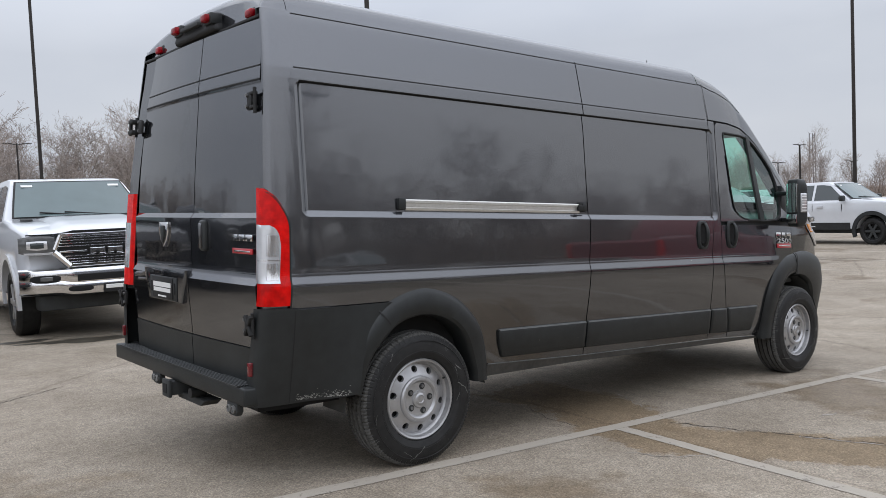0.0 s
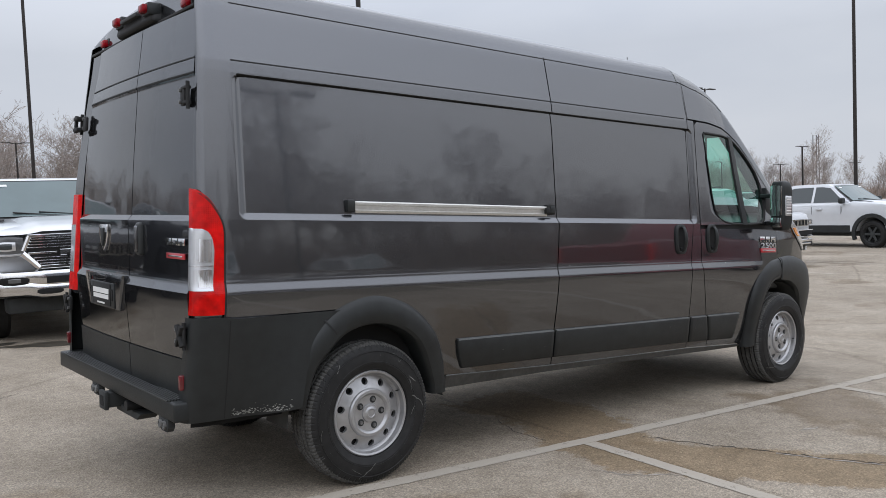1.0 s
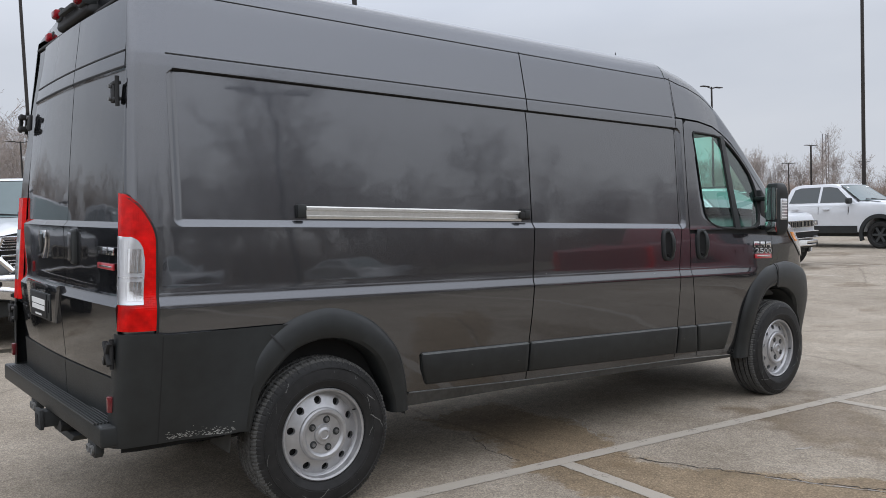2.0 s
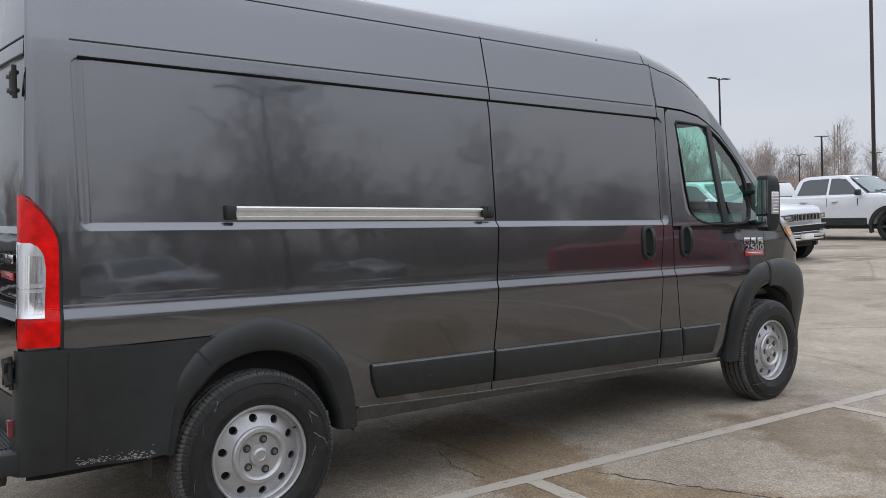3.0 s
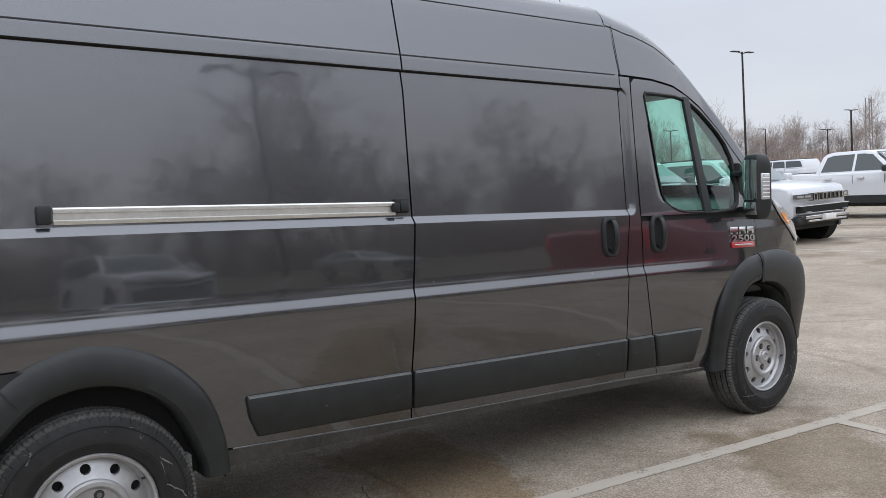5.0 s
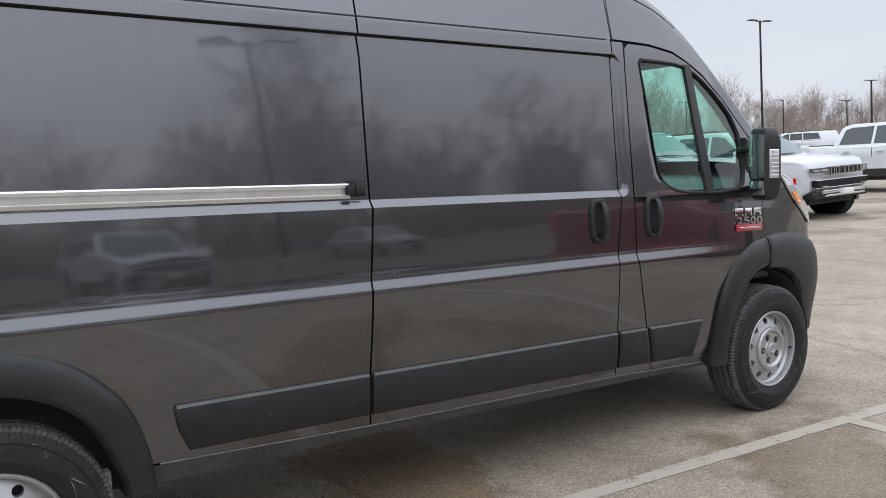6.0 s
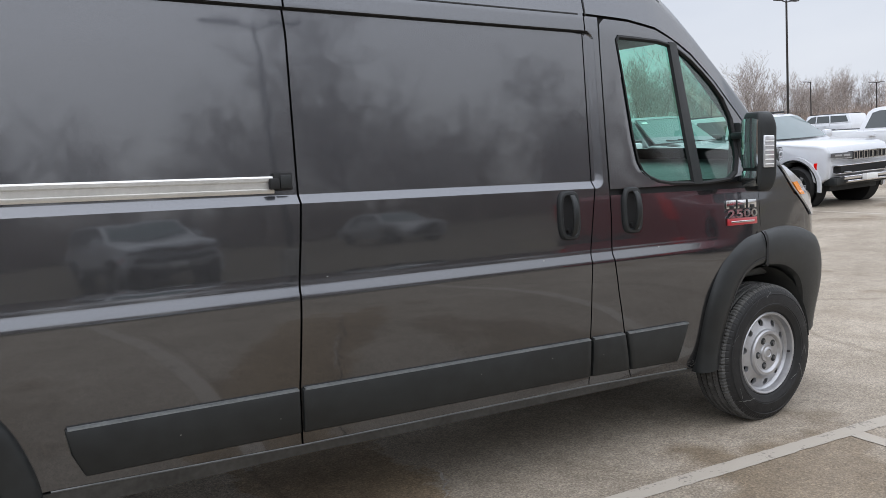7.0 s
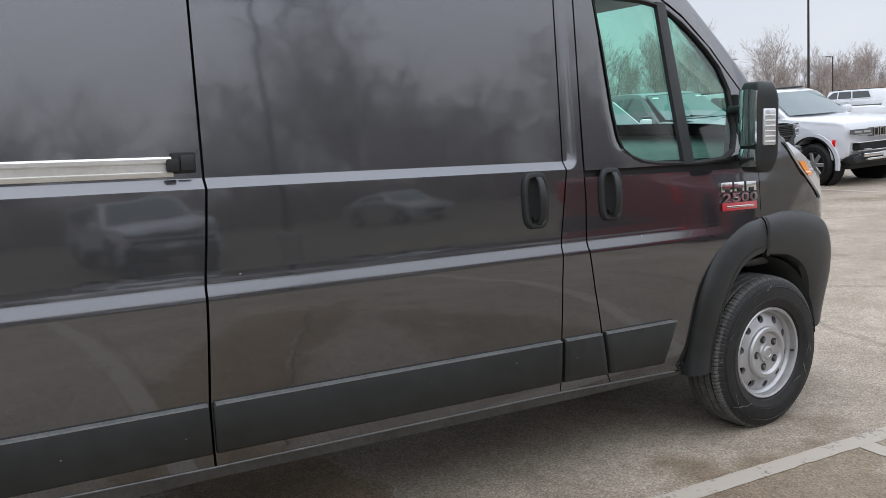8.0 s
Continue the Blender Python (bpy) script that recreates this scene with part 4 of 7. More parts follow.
for left in (False, True):
    flare(smooth_pairs([(-0.37, 0.44), (-0.33, 0.61), (-0.25, 0.713), (-0.16, 0.785), (-0.02, 0.818), (0.13, 0.792), (0.272, 0.69), (0.37, 0.49), (0.385, 0.41)], [(-0.45, 0.46), (-0.41, 0.645), (-0.365, 0.775), (-0.26, 0.889), (-0.109, 0.958), (0.045, 0.972), (0.235, 0.90), (0.39, 0.75), (0.465, 0.565), (0.488, 0.41)], 48), "wheel_arch_moulding", 0.0, 0.0, left)
    flare(smooth_pairs([(3.60, 0.343), (3.655, 0.66), (3.738, 0.79), (3.83, 0.838), (3.932, 0.855)], [(3.46, 0.335), (3.485, 0.69), (3.575, 0.91), (3.75, 1.004), (3.932, 1.030)], 30), "wheel_arch_moulding", 0.0, 0.75, left)
    flare(smooth_pairs([(3.942, 0.845), (4.17, 0.812), (4.34, 0.72), (4.44, 0.56), (4.465, 0.38)], [(3.942, 1.034), (4.19, 1.042), (4.47, 1.002), (4.68, 0.915), (4.79, 0.75), (4.80, 0.60), (4.75, 0.40)], 30), "front_wheel_arch_moulding", 0.0, 0.75, left)
    # the crease's shade, painted along the moulding as a dark strip
    crease = []
    for (ix, iz), (ox, oz) in smooth_pairs([(3.60, 0.343), (3.655, 0.66), (3.738, 0.79), (3.83, 0.838), (3.932, 0.855)], [(3.46, 0.335), (3.485, 0.69), (3.575, 0.91), (3.75, 1.004), (3.932, 1.030)], 30):
        row = []
        for q in (0.205, 0.225, 0.245):
            x, z = ix + (ox - ix) * q, iz + (oz - iz) * q
            y = plan_taper(x) * 0.75 - 0.0035 + 0.055 * float(smooth01((0.80 - z) / 0.42)) - 0.0015 * (q == 0.225)
            row.append((x, W - y if left else y, z))
        crease.append(row)
    part("moulding_crease", grid(crease), DARK_RUBBER, VAN)
    x, rows = 3.937, []
    for z in np.linspace(0.848, 1.030, 8):
        y = plan_taper(x) * 0.75 - 0.0065 + 0.02 * float(smooth01((z - 0.995) / 0.04))
        rows.append([(x - 0.009, W - y if left else y, z), (x + 0.009, W - y if left else y, z)])
    part("moulding_joint", grid(rows), DARK_RUBBER, VAN)
    # the joint between bumper and arch moulding
    joint = []
    for q in np.linspace(0.99, 0.30, 12):
        x, z = -0.20 - 0.10 * q, 0.755 + 0.125 * q
        y = float(np.interp(q, [0.16, 0.45, 0.72, 0.88, 0.97, 1.0], [0.0, -0.004, 0.004, 0.014, 0.03, 0.05])) - 0.002 + 0.055 * float(smooth01((0.80 - z) / 0.42))
        joint.append([(x - 0.003, W - y if left else y, z - 0.002), (x + 0.003, W - y if left else y, z + 0.002)])
    part("moulding_joint", grid(joint), DARK_RUBBER, VAN)
    # wheel houses
    for cx, r, section in ((0.0, 0.465, ((0.075, 0.0), (0.2, 0.0), (0.305, 0.0), (0.325, 0.02), (0.332, 0.30))), (3.98, 0.47, ((0.09, 0.0), (0.2, 0.0), (0.42, 0.0)))):
        rows = []
        for k in range(19):
            a = math.pi * (0.02 + 0.98 * k / 18)
            rows.append([(cx + (r - d) * math.cos(a), (W - y if left else y), 0.36 + (r - d) * math.sin(a)) for y, d in section])
        bm = grid(rows)
        part("wheel_house", bm, LINER, VAN, "dusty grey-black wheel arch liner")
    bm = panel(lambda z: -0.935, curve_of((0.44, -0.42), (0.64, -0.385), (0.82, -0.27), (0.905, -0.20)), lambda x: 0.455 + 0.05 * max(0, x + 0.6), lambda x: 0.905 + 0.011 * float(smooth01((-0.72 - x) / 0.1)), 40, 0.022, left, 0.03, levels=list(np.linspace(0.45, 0.916, 24)))
    # the panel swells out to meet the arch moulding
    meet = lambda y, x: y + (0.014 - y) * float(smooth01((x + 0.70) / 0.24)) if y < 0.2 else y
    warp(bm, lambda x, y, z: (x, W - meet(W - y, x) if left else meet(y, x), z))
    bumper = part("bumper_corner", bm, BLACK_PLASTIC, VAN, "scuffed matt black plastic bumper corner")
    part("bumper_joint", grid([[skin(x, z, 0.0235, left) for z in (0.46, 0.6, 0.75, 0.90)] for x in (-0.770, -0.765)]), DARK_RUBBER, bumper)
    sgn = (lambda y: W - y) if left else (lambda y: y)
    part("side_reflector", box(-0.958, -0.930, min(sgn(0.122), sgn(0.146)), max(sgn(0.122), sgn(0.146)), 0.60, 0.665, 0.004), DIM_RED, bumper, "small red bumper reflector")
    # tail lamp
    xr = curve_of((0.905, -0.790), (1.10, -0.787), (1.29, -0.785), (1.325, -0.793), (1.36, -0.810), (1.40, -0.838), (1.435, -0.870), (1.46, -0.900), (1.476, -0.928))
    lamp = part("tail_lamp", panel(lambda z: -0.932, xr, lambda x: 0.920, lambda x: 1.476, 18, 0.016, left, 0.02, levels=list(np.linspace(0.920, 1.476, 40))), RED_LENS, VAN, "tall red tail lamp with a clear middle")
    xc = curve_of((1.02, -0.846), (1.20, -0.838), (1.25, -0.846), (1.29, -0.872), (1.305, -0.93))
    clear = part("clear_lens", panel(lambda z: -0.933, xc, lambda x: 1.025, lambda x: 1.305, 10, 0.020, left, 0.01, levels=list(np.linspace(1.025, 1.305, 24))), CLEAR_LENS, lamp, "clear reversing and indicator lens")
    for z, h in ((1.040, 0.085), (1.150, 0.105)):
        part("reflector_bowl", panel(lambda q: -0.893, lambda q: -0.852, lambda x: z, lambda x: z + h, 8, 0.0215, left, 0.004, levels=[z, z + h * 0.33, z + h * 0.66, z + h]), CHROME, lamp, "chrome reflector bowl")
    part("lens_rib", panel(lambda q: -0.925, lambda q: -0.846, lambda x: 1.130, lambda x: 1.143, 8, 0.022, left, 0.006, levels=[1.130, 1.136, 1.143]), CHROME, lamp)
    part("lamp_seal", grid([[skin(xr(z) + d, z, o, left) for d, o in ((-0.005, 0.0175), (0.004, 0.0165), (0.011, 0.003))] for z in np.linspace(0.908, 1.474, 30)]), DARK_RUBBER, lamp)

# ---- rear doors
Z_R = [0.45, 0.55, 0.70, 0.95, 1.02, 1.055, 1.075, 1.30, 1.335, 1.36, 1.97, 1.99, 2.30, 2.36]
X_R = [0.035, 0.025, 0.02, 0.0, -0.003, 0.020, 0.024, 0.022, 0.022, 0.042, 0.076, 0.071, 0.105, 0.115]
REAR_LEVELS = sorted(set([round(z, 4) for z in list(np.linspace(0.47, 2.30, 50)) + [1.02, 1.03, 1.04, 1.05, 1.055, 1.06, 1.07, 1.33, 1.335, 1.34, 1.345, 1.35, 1.355, 1.36, 1.365, 1.965, 1.97, 1.975, 1.98, 1.985, 1.99, 2.30]]))


def rear_x(y, z):
    u = (y - W / 2) / 0.86
    return -0.952 + float(np.interp(z, Z_R, X_R)) + 0.030 * u * u


def rear_sheet(y0, y1, z0, z1, out=0.0, n=14, fold=0.014):
    zs = [z for z in REAR_LEVELS if z0 < z < z1]
    lo = lambda z: y0 if y0 > 0.3 else y0 + door_edge(z)
    hi = lambda z: y1 if y1 < W - 0.3 else y1 - door_edge(z) - 0.175 - 0.06 * float(smooth01((z - 1.85) / 0.4))
    bm = grid([[(rear_x(y, z) - out, y, z) for y in np.linspace(lo(z), hi(z), n)] for z in [z0] + zs + [z1]])
    bmesh.ops.recalc_face_normals(bm, faces=bm.faces[:])
    if sum(f.normal.x * f.calc_area() for f in bm.faces) > 0:
        bmesh.ops.reverse_faces(bm, faces=bm.faces[:])
    if fold:
        edges = [e for e in bm.edges if e.is_boundary]
        for v in [g for g in bmesh.ops.extrude_edge_only(bm, edges=edges)["geom"] if isinstance(g, bmesh.types.BMVert)]:
            v.co.x += fold
    return bm


Y_SEAM = 0.845
door_edge = curve_of((0.5, 0.125), (0.9, 0.112), (1.4, 0.115), (1.9, 0.150), (2.3, 0.185))
for y0, y1 in ((0.0, Y_SEAM - 0.004), (Y_SEAM + 0.004, W)):
    door = part("rear_door", rear_sheet(y0, y1, 0.725, 2.295), PAINT, VAN, "closed dark grey rear cargo door")
    part("lower_door_cladding", rear_sheet(y0, y1, 0.53, 0.72, 0.006), BLACK_PLASTIC, door, "black plastic lower door cladding")
    # near-black strips paint shade into the doors' pressed lines
    for z, h in ((2.056, 0.006), (1.983, 0.009)):
        part("door_crease", rear_sheet(y0 + 0.004, y1 - 0.004, z, z + h, 0.003, fold=0.003), DARK_RUBBER, door)
# the far rear pillar and its lamp, beyond the door gap
pillar_in = lambda z: W - door_edge(z) - 0.140 - 0.06 * float(smooth01((z - 1.85) / 0.4))
pillar_out = curve_of((0.9, W - 0.11), (1.5, W - 0.125), (2.0, W - 0.18), (2.3, W - 0.225))
rear_face = lambda y, z: -0.918 + 0.072 * (z - 0.95)
bm = grid([[(rear_face(y, z), y, z) for y in np.linspace(pillar_in(z), pillar_out(z) + 0.02, 8)] for z in [0.9] + [q for q in REAR_LEVELS if q > 0.9]])
bmesh.ops.recalc_face_normals(bm, faces=bm.faces[:])
part("rear_pillar", bm, PAINT, VAN)
for name, z0, z1, d, mat in (("tail_lamp_side", 0.92, 1.476, 0.016, RED_LENS), ("clear_lens", 1.025, 1.30, 0.020, CLEAR_LENS)):
    bm = grid([[(rear_face(y, z) - (d if 0 < k < 7 else 0.0), y, z) for k, y in enumerate(np.linspace(pillar_in(z) + 0.012 + 0.03 * (d > 0.018), pillar_out(z) + 0.012 - 0.02 * (d > 0.018), 8))] for z in np.linspace(z0, z1, 20)])
    bmesh.ops.recalc_face_normals(bm, faces=bm.faces[:])
    part(name, bm, mat, VAN)
part("inner_shell", grid([[(rear_x(y, z) + 0.06, y, z) for y in np.linspace(0.22, W - 0.22, 8)] for z in (0.5, 1.0, 1.5, 2.0, 2.30)]), VOID, VAN)
part("door_frame_top", warp(box(-0.842, -0.80, 0.2, W - 0.2, 2.299, 2.314, 0.004), lambda x, y, z: (x + 0.01 * ((y - W / 2) / 0.8) ** 2, y, z + 0.012 * (1 - ((y - W / 2) / 0.85) ** 2))), DARK_RUBBER, VAN, "black rubber seal above the rear doors")
part("rear_header", grid([[(-0.818 + 0.018 * (k / 4) + 0.012 * ((y - W / 2) / 0.8) ** 2, y, 2.315 + 0.12 * k / 4 * (1.0 - 0.75 * abs((y - W / 2) / 0.86) ** 4) + 0.010 * (1 - ((y - W / 2) / 0.85) ** 2)) for y in np.linspace(0.175, W - 0.10, 24)] for k in range(5)]), PAINT, VAN)
def door_hinge(xh, y0, z, mirrored, crossed):
    """An open cast bracket: a leaf on the door, two arms round a pin, and a tongue to the pillar."""
    bm = box(-0.022, 0.0, 0.012, 0.070, -0.048, 0.048, 0.006)
    for h in (-0.042, 0.032):
        join(bm, box(-0.026, 0.004, -0.020, 0.030, h, h + 0.016, 0.004))
    join(bm, rod((-0.016, -0.022, -0.068), (-0.016, -0.022, 0.068), 0.010))
    if crossed:
        for a in (-34, 34):
            join(bm, moved(box(-0.012, 0.012, -0.010, 0.010, -0.062, 0.062, 0.004), pose(-0.028, 0.006, 0, a, 0, 0)))
    if mirrored and not crossed:
        # the far hinge stands clear of the pillar
        for h in (-0.050, 0.022):
            join(bm, box(-0.060, -0.004, -0.075, 0.020, h, h + 0.028, 0.008))
        join(bm, box(-0.050, -0.030, -0.085, -0.055, -0.056, 0.060, 0.006))
        join(bm, box(-0.030, -0.010, 0.060, 0.125, -0.052, 0.040, 0.010))
    flip = (lambda y: W - y) if mirrored else (lambda y: y)
    warp(bm, lambda x, y, h: (xh + x * 0.9, flip(y0 + y * 0.85), z + h * 0.88))
    bmesh.ops.recalc_face_normals(bm, faces=bm.faces[:])
    hinge = part("door_hinge", bm, DARK_RUBBER, VAN, "exposed black cast door hinge")
    for h in (-0.026, 0.026):
        q = rod((-0.030, 0.048, h), (-0.020, 0.048, h), 0.009, segments=6)
        warp(q, lambda x, y, h2: (xh + x, flip(y0 + y), z + h2))
        part("hinge_bolt", q, NUT, hinge)


for s in (0, 1):
    door_hinge(-0.868, 0.170 + 0.075 * s, 1.885, s, False)
    door_hinge(-0.930, 0.120, 0.838, s, True)
part("roof_end", box(-0.795, -0.70, 0.20, W - 0.13, 2.305, 2.39, 0.01), PAINT, VAN)
# rear handle, emblem, badge, plate
part("rear_door_handle", warp(box(-0.02, 0.03, 0.645, 0.715, 1.165, 1.325, 0.016, 3), lambda x, y, z: (rear_x(0.7, 1.2) + x * 0.9, y, z)), BLACK_PLASTIC, VAN, "black recessed pull handle")
part("handle_grip", warp(box(-0.035, 0.0, 0.667, 0.693, 1.18, 1.31, 0.010, 3), lambda x, y, z: (rear_x(0.7, 1.2) + x * 0.9, y, z)), PAINT, VAN)
shield = extruded([(-0.06, 0.065), (0.06, 0.065), (0.068, 0.02), (0.045, -0.035), (0.0, -0.075), (-0.045, -0.035), (-0.068, 0.02)], -0.008, 0.008, 0.005)
emblem = part("rear_emblem", warp(shield, lambda x, y, z: (rear_x(1.22, 1.24) - 0.006 + y, 1.22 + x, 1.245 + z)), CHROME, VAN, "plain chrome shield emblem")
bm = extruded([(-0.028, 0.045), (0.028, 0.045), (0.024, -0.01), (0.0, -0.05), (-0.024, -0.01)], -0.004, 0.004, 0.002)
part("emblem_inset", warp(bm, lambda x, y, z: (rear_x(1.22, 1.24) - 0.016 + y, 1.22 + x, 1.245 + z)), BLACK_PLASTIC, emblem)


def badge(parent, put, number):
    """A bar for the maker's name, the number, and a red plate with a bar of small script."""
    base = part("name_badge", warp(box(0.0, 0.245, -0.004, 0.003, 0.085, 0.128, 0.002), put), CHROME, parent, "chrome and red model badge")
    for a in (0.0, 0.085, 0.17):
        part("badge_notch", warp(box(a + 0.022, a + 0.056, -0.0055, 0.0, 0.085, 0.102, 0.001), put), BLACK_PLASTIC, base)
        if a:
            part("badge_notch", warp(box(a - 0.008, a, -0.0055, 0.004, 0.084, 0.129, 0.001), put), BLACK_PLASTIC, base)
    part("red_plate", warp(box(0.005, 0.245, -0.004, 0.003, 0.0, 0.036, 0.002), put), RED_PLATE, base, "red badge plate")
    part("script_bar", warp(box(0.03, 0.22, -0.0055, 0.0, 0.012, 0.022, 0.001), put), CHROME, base)
    for k, sign in enumerate(number):
        cu = bpy.data.curves.new("digit", "FONT")
        cu.body, cu.size, cu.extrude, cu.offset = sign, 0.062, 0.004, 0.0012
        tmp = new("digit", cu)
        me = bpy.data.meshes.new_from_object(tmp.evaluated_get(bpy.context.evaluated_depsgraph_get()))
        bpy.data.objects.remove(tmp)
        bm = bmesh.new()
        bm.from_mesh(me)
        lo, hi = min(v.co.x for v in bm.verts), max(v.co.x for v in bm.verts)
        warp(bm, lambda x, y, z: put((x - lo) / (hi - lo) * 0.055 + 0.004 + 0.062 * k, -0.004 - z, 0.040 + y * 0.90))
        part("badge_digit", bm, CHROME, base)


badge(VAN, lambda x, y, z: (rear_x(0.3, 1.2) + y - 0.004, 0.368 - x * 0.9, 1.165 + z * 0.72), "")
badge(VAN, lambda x, y, z: (3.612 + x * 1.14, side_y(3.612 + x * 1.14, 1.080 + z) + y - 0.004, 1.080 + z - 0.02 * x), "2500")
at_plate = lambda x, y, z: (-0.945 + y, 1.16 + x, 0.972 + z)
holder = part("plate_holder", warp(extruded([(-0.30, 0.085), (0.31, 0.085), (0.31, 0.05), (0.24, -0.095), (-0.24, -0.095), (-0.30, 0.05)], -0.022, 0.02, 0.012), at_plate), PAINT, VAN, "grey number plate holder")
part("plate_recess", warp(box(-0.20, 0.20, -0.004, 0.004, -0.088, 0.040, 0.003), lambda x, y, z: at_plate(x, y - 0.024, z)), BLACK_PLASTIC, holder)
part("dealer_plate", warp(box(-0.150, 0.150, -0.002, 0.002, -0.078, 0.035, 0.001), lambda x, y, z: at_plate(x, y - 0.031, z)), DARK_RUBBER, holder, "dark dealer plate with pale bars of text")
for z, h, w in ((-0.045, 0.022, 0.125), (-0.018, 0.026, 0.13)):
    part("text_bar", warp(box(-w, w, -0.002, 0.002, z, z + h), lambda x, y, z2: at_plate(x, y - 0.0335, z2)), PALE, holder)
part("text_bar", warp(box(-0.06, 0.06, -0.002, 0.002, -0.072, -0.064), lambda x, y, z2: at_plate(x, y - 0.0335, z2)), PALE, holder)
for y in (-0.17, 0.17):
    part("plate_lamp", warp(box(-0.012, 0.012, -0.004, 0.002, -0.05, 0.01, 0.002), lambda x, yy, z: at_plate(x + y, yy - 0.028, z)), VOID, holder)
# roof lamps and camera housing
bm = warp(box(0, 0.19, 0, 0.60, 0, 0.112, 0.026, 4), lambda x, y, z: (-0.890 + x + 0.16 * z + 0.03 * abs((y - 0.30) / 0.30) ** 3, 0.655 + 0.30 + (y - 0.30) * (1 - 1.3 * z), 2.306 + z + 0.02 * (1 - ((y - 0.30) / 0.30) ** 2)))
hous = part("stop_lamp_housing", bm, DARK_RUBBER, VAN, "black high stop lamp and camera housing")
part("stop_lamp", warp(box(-0.006, 0.02, 0.17, 0.43, 0.030, 0.050, 0.004), lambda x, y, z: (-0.882 + x, 0.655 + y, 2.330 + z)), UNDER, hous)
for y, z, xm in ((1.62, 2.350, -0.805), (1.165, 2.384, -0.868), (0.725, 2.376, -0.872), (0.315, 2.338, -0.808)):
    bm = box(-0.028, 0.05, -0.038, 0.038, -0.021, 0.023, 0.012, 3)
    lampbase = part("marker_lamp", warp(bm, lambda a, b, c: (xm + a, y + b, z + c)), MARKER, VAN, "small red roof marker lamp")
    part("lamp_base", warp(box(-0.004, 0.06, -0.052, 0.052, -0.030, 0.032, 0.008), lambda a, b, c: (xm + a, y + b, z + c)), BLACK_PLASTIC, lampbase)
# step bumper, hitch
step = part("bumper_step", warp(box(-1.020, -0.88, 0.105, W - 0.10, 0.465, 0.552, 0.012, 3), lambda x, y, z: (x + 0.03 * ((y - W / 2) / 0.95) ** 4, y, z)), BLACK_PLASTIC, VAN, "black ribbed rear step bumper")
for k in range(9):
    x = -1.006 + 0.014 * k
    part("tread_rib", box(x, x + 0.007, 0.16, W - 0.22, 0.551, 0.559, 0.0015, 1), BLACK_PLASTIC, step)
for y in (0.25, 1.26):
    bracket = extruded([(-0.055, 0.0), (0.055, 0.0), (0.055, -0.042), (0.025, -0.062), (-0.035, -0.062), (-0.055, -0.040)], -0.006, 0.030, 0.004)
    br = part("sensor_bracket", warp(bracket, lambda a, b, c: (-0.985 + b, y + a, 0.468 + c)), UNDER, VAN, "black bracket with two round sensors")
    for d in (-0.026, 0.020):
        ring = moved(lathe([(0.019, 0.0), (0.019, -0.010), (0.013, -0.012), (0.012, -0.004), (0.0, -0.004)], 18), pose(-0.992, y + d, 0.438, 0, 0, -90))
        part("sensor", ring, RUB, br)
hitch = part("tow_hitch", rod((-0.86, 0.30, 0.438), (-0.86, 1.66, 0.438), 0.030), UNDER, VAN, "black receiver tow hitch")
bm = box(-1.03, -0.84, 0.965, 1.045, 0.385, 0.462, 0.008)
join(bm, box(-1.034, -1.012, 0.955, 1.055, 0.376, 0.470, 0.006))
part("receiver_tube", bm, UNDER, hitch)
part("receiver_opening", box(-1.037, -1.0, 0.980, 1.030, 0.398, 0.448), VOID, hitch)
part("chain_plate", warp(extruded([(-0.26, 0.0), (0.14, 0.0), (0.10, -0.035), (-0.20, -0.035)], -0.05, 0.05, 0.004), lambda a, b, c: (-0.90 + b, 0.93 + a, 0.395 + c)), UNDER, hitch)
part("wiring_socket", rod((-0.985, 0.78, 0.425), (-0.90, 0.78, 0.425), 0.026), DARK_RUBBER, hitch)
part("exhaust_tip", rod((-0.66, 0.30, 0.43), (-0.40, 0.34, 0.43), 0.032), RUB, VAN, "dull grey exhaust tip")
# scuffs along the bumper's lower edge
flakes = random.Random(5)
verts, faces = [], []
for k in range(150):
    x, z = flakes.uniform(-0.745, -0.47), 0.466 + abs(flakes.gauss(0, 0.016))
    w, h = flakes.uniform(0.002, 0.012), flakes.uniform(0.001, 0.005)
    n0 = len(verts)
    on = lambda a, b: Vector((a, skin(a, b, 0.022).y + (0.014 - skin(a, b, 0.022).y) * float(smooth01((a + 0.70) / 0.24)) - 0.003, b))
    verts += [on(x, z), on(x + w, z + flakes.uniform(-0.003, 0.003)), on(x + w * 0.8, z + h), on(x - w * 0.1, z + h * 0.7)]
    faces.append((n0, n0 + 1, n0 + 2, n0 + 3))
bm = bmesh.new()
vs = [bm.verts.new(v) for v in verts]
for q in faces:
    bm.faces.new([vs[i] for i in q])
tagged(part("scuffing", bm, SCUFF, VAN), "pale scraped scuff marks", kind="stuff")
for k in range(10):
    x, z, w = flakes.uniform(0.8, 3.5), flakes.uniform(0.5, 1.3), flakes.uniform(0.003, 0.006)
    bm = grid([[skin(x, z, 0.0195 if z < 0.69 else 0.001), skin(x + w, z, 0.0195 if z < 0.69 else 0.001)], [skin(x, z + w * 0.7, 0.0195 if z < 0.69 else 0.001), skin(x + w * 1.3, z + w * 0.6, 0.0195 if z < 0.69 else 0.001)]])
    part("dirt_speck", bm, SCUFF, VAN)
SPATTER = material("dried_road_dirt", (0.105, 0.10, 0.088), 0.95, 0, 0, 0.4, 80.0)
verts, faces = [], []
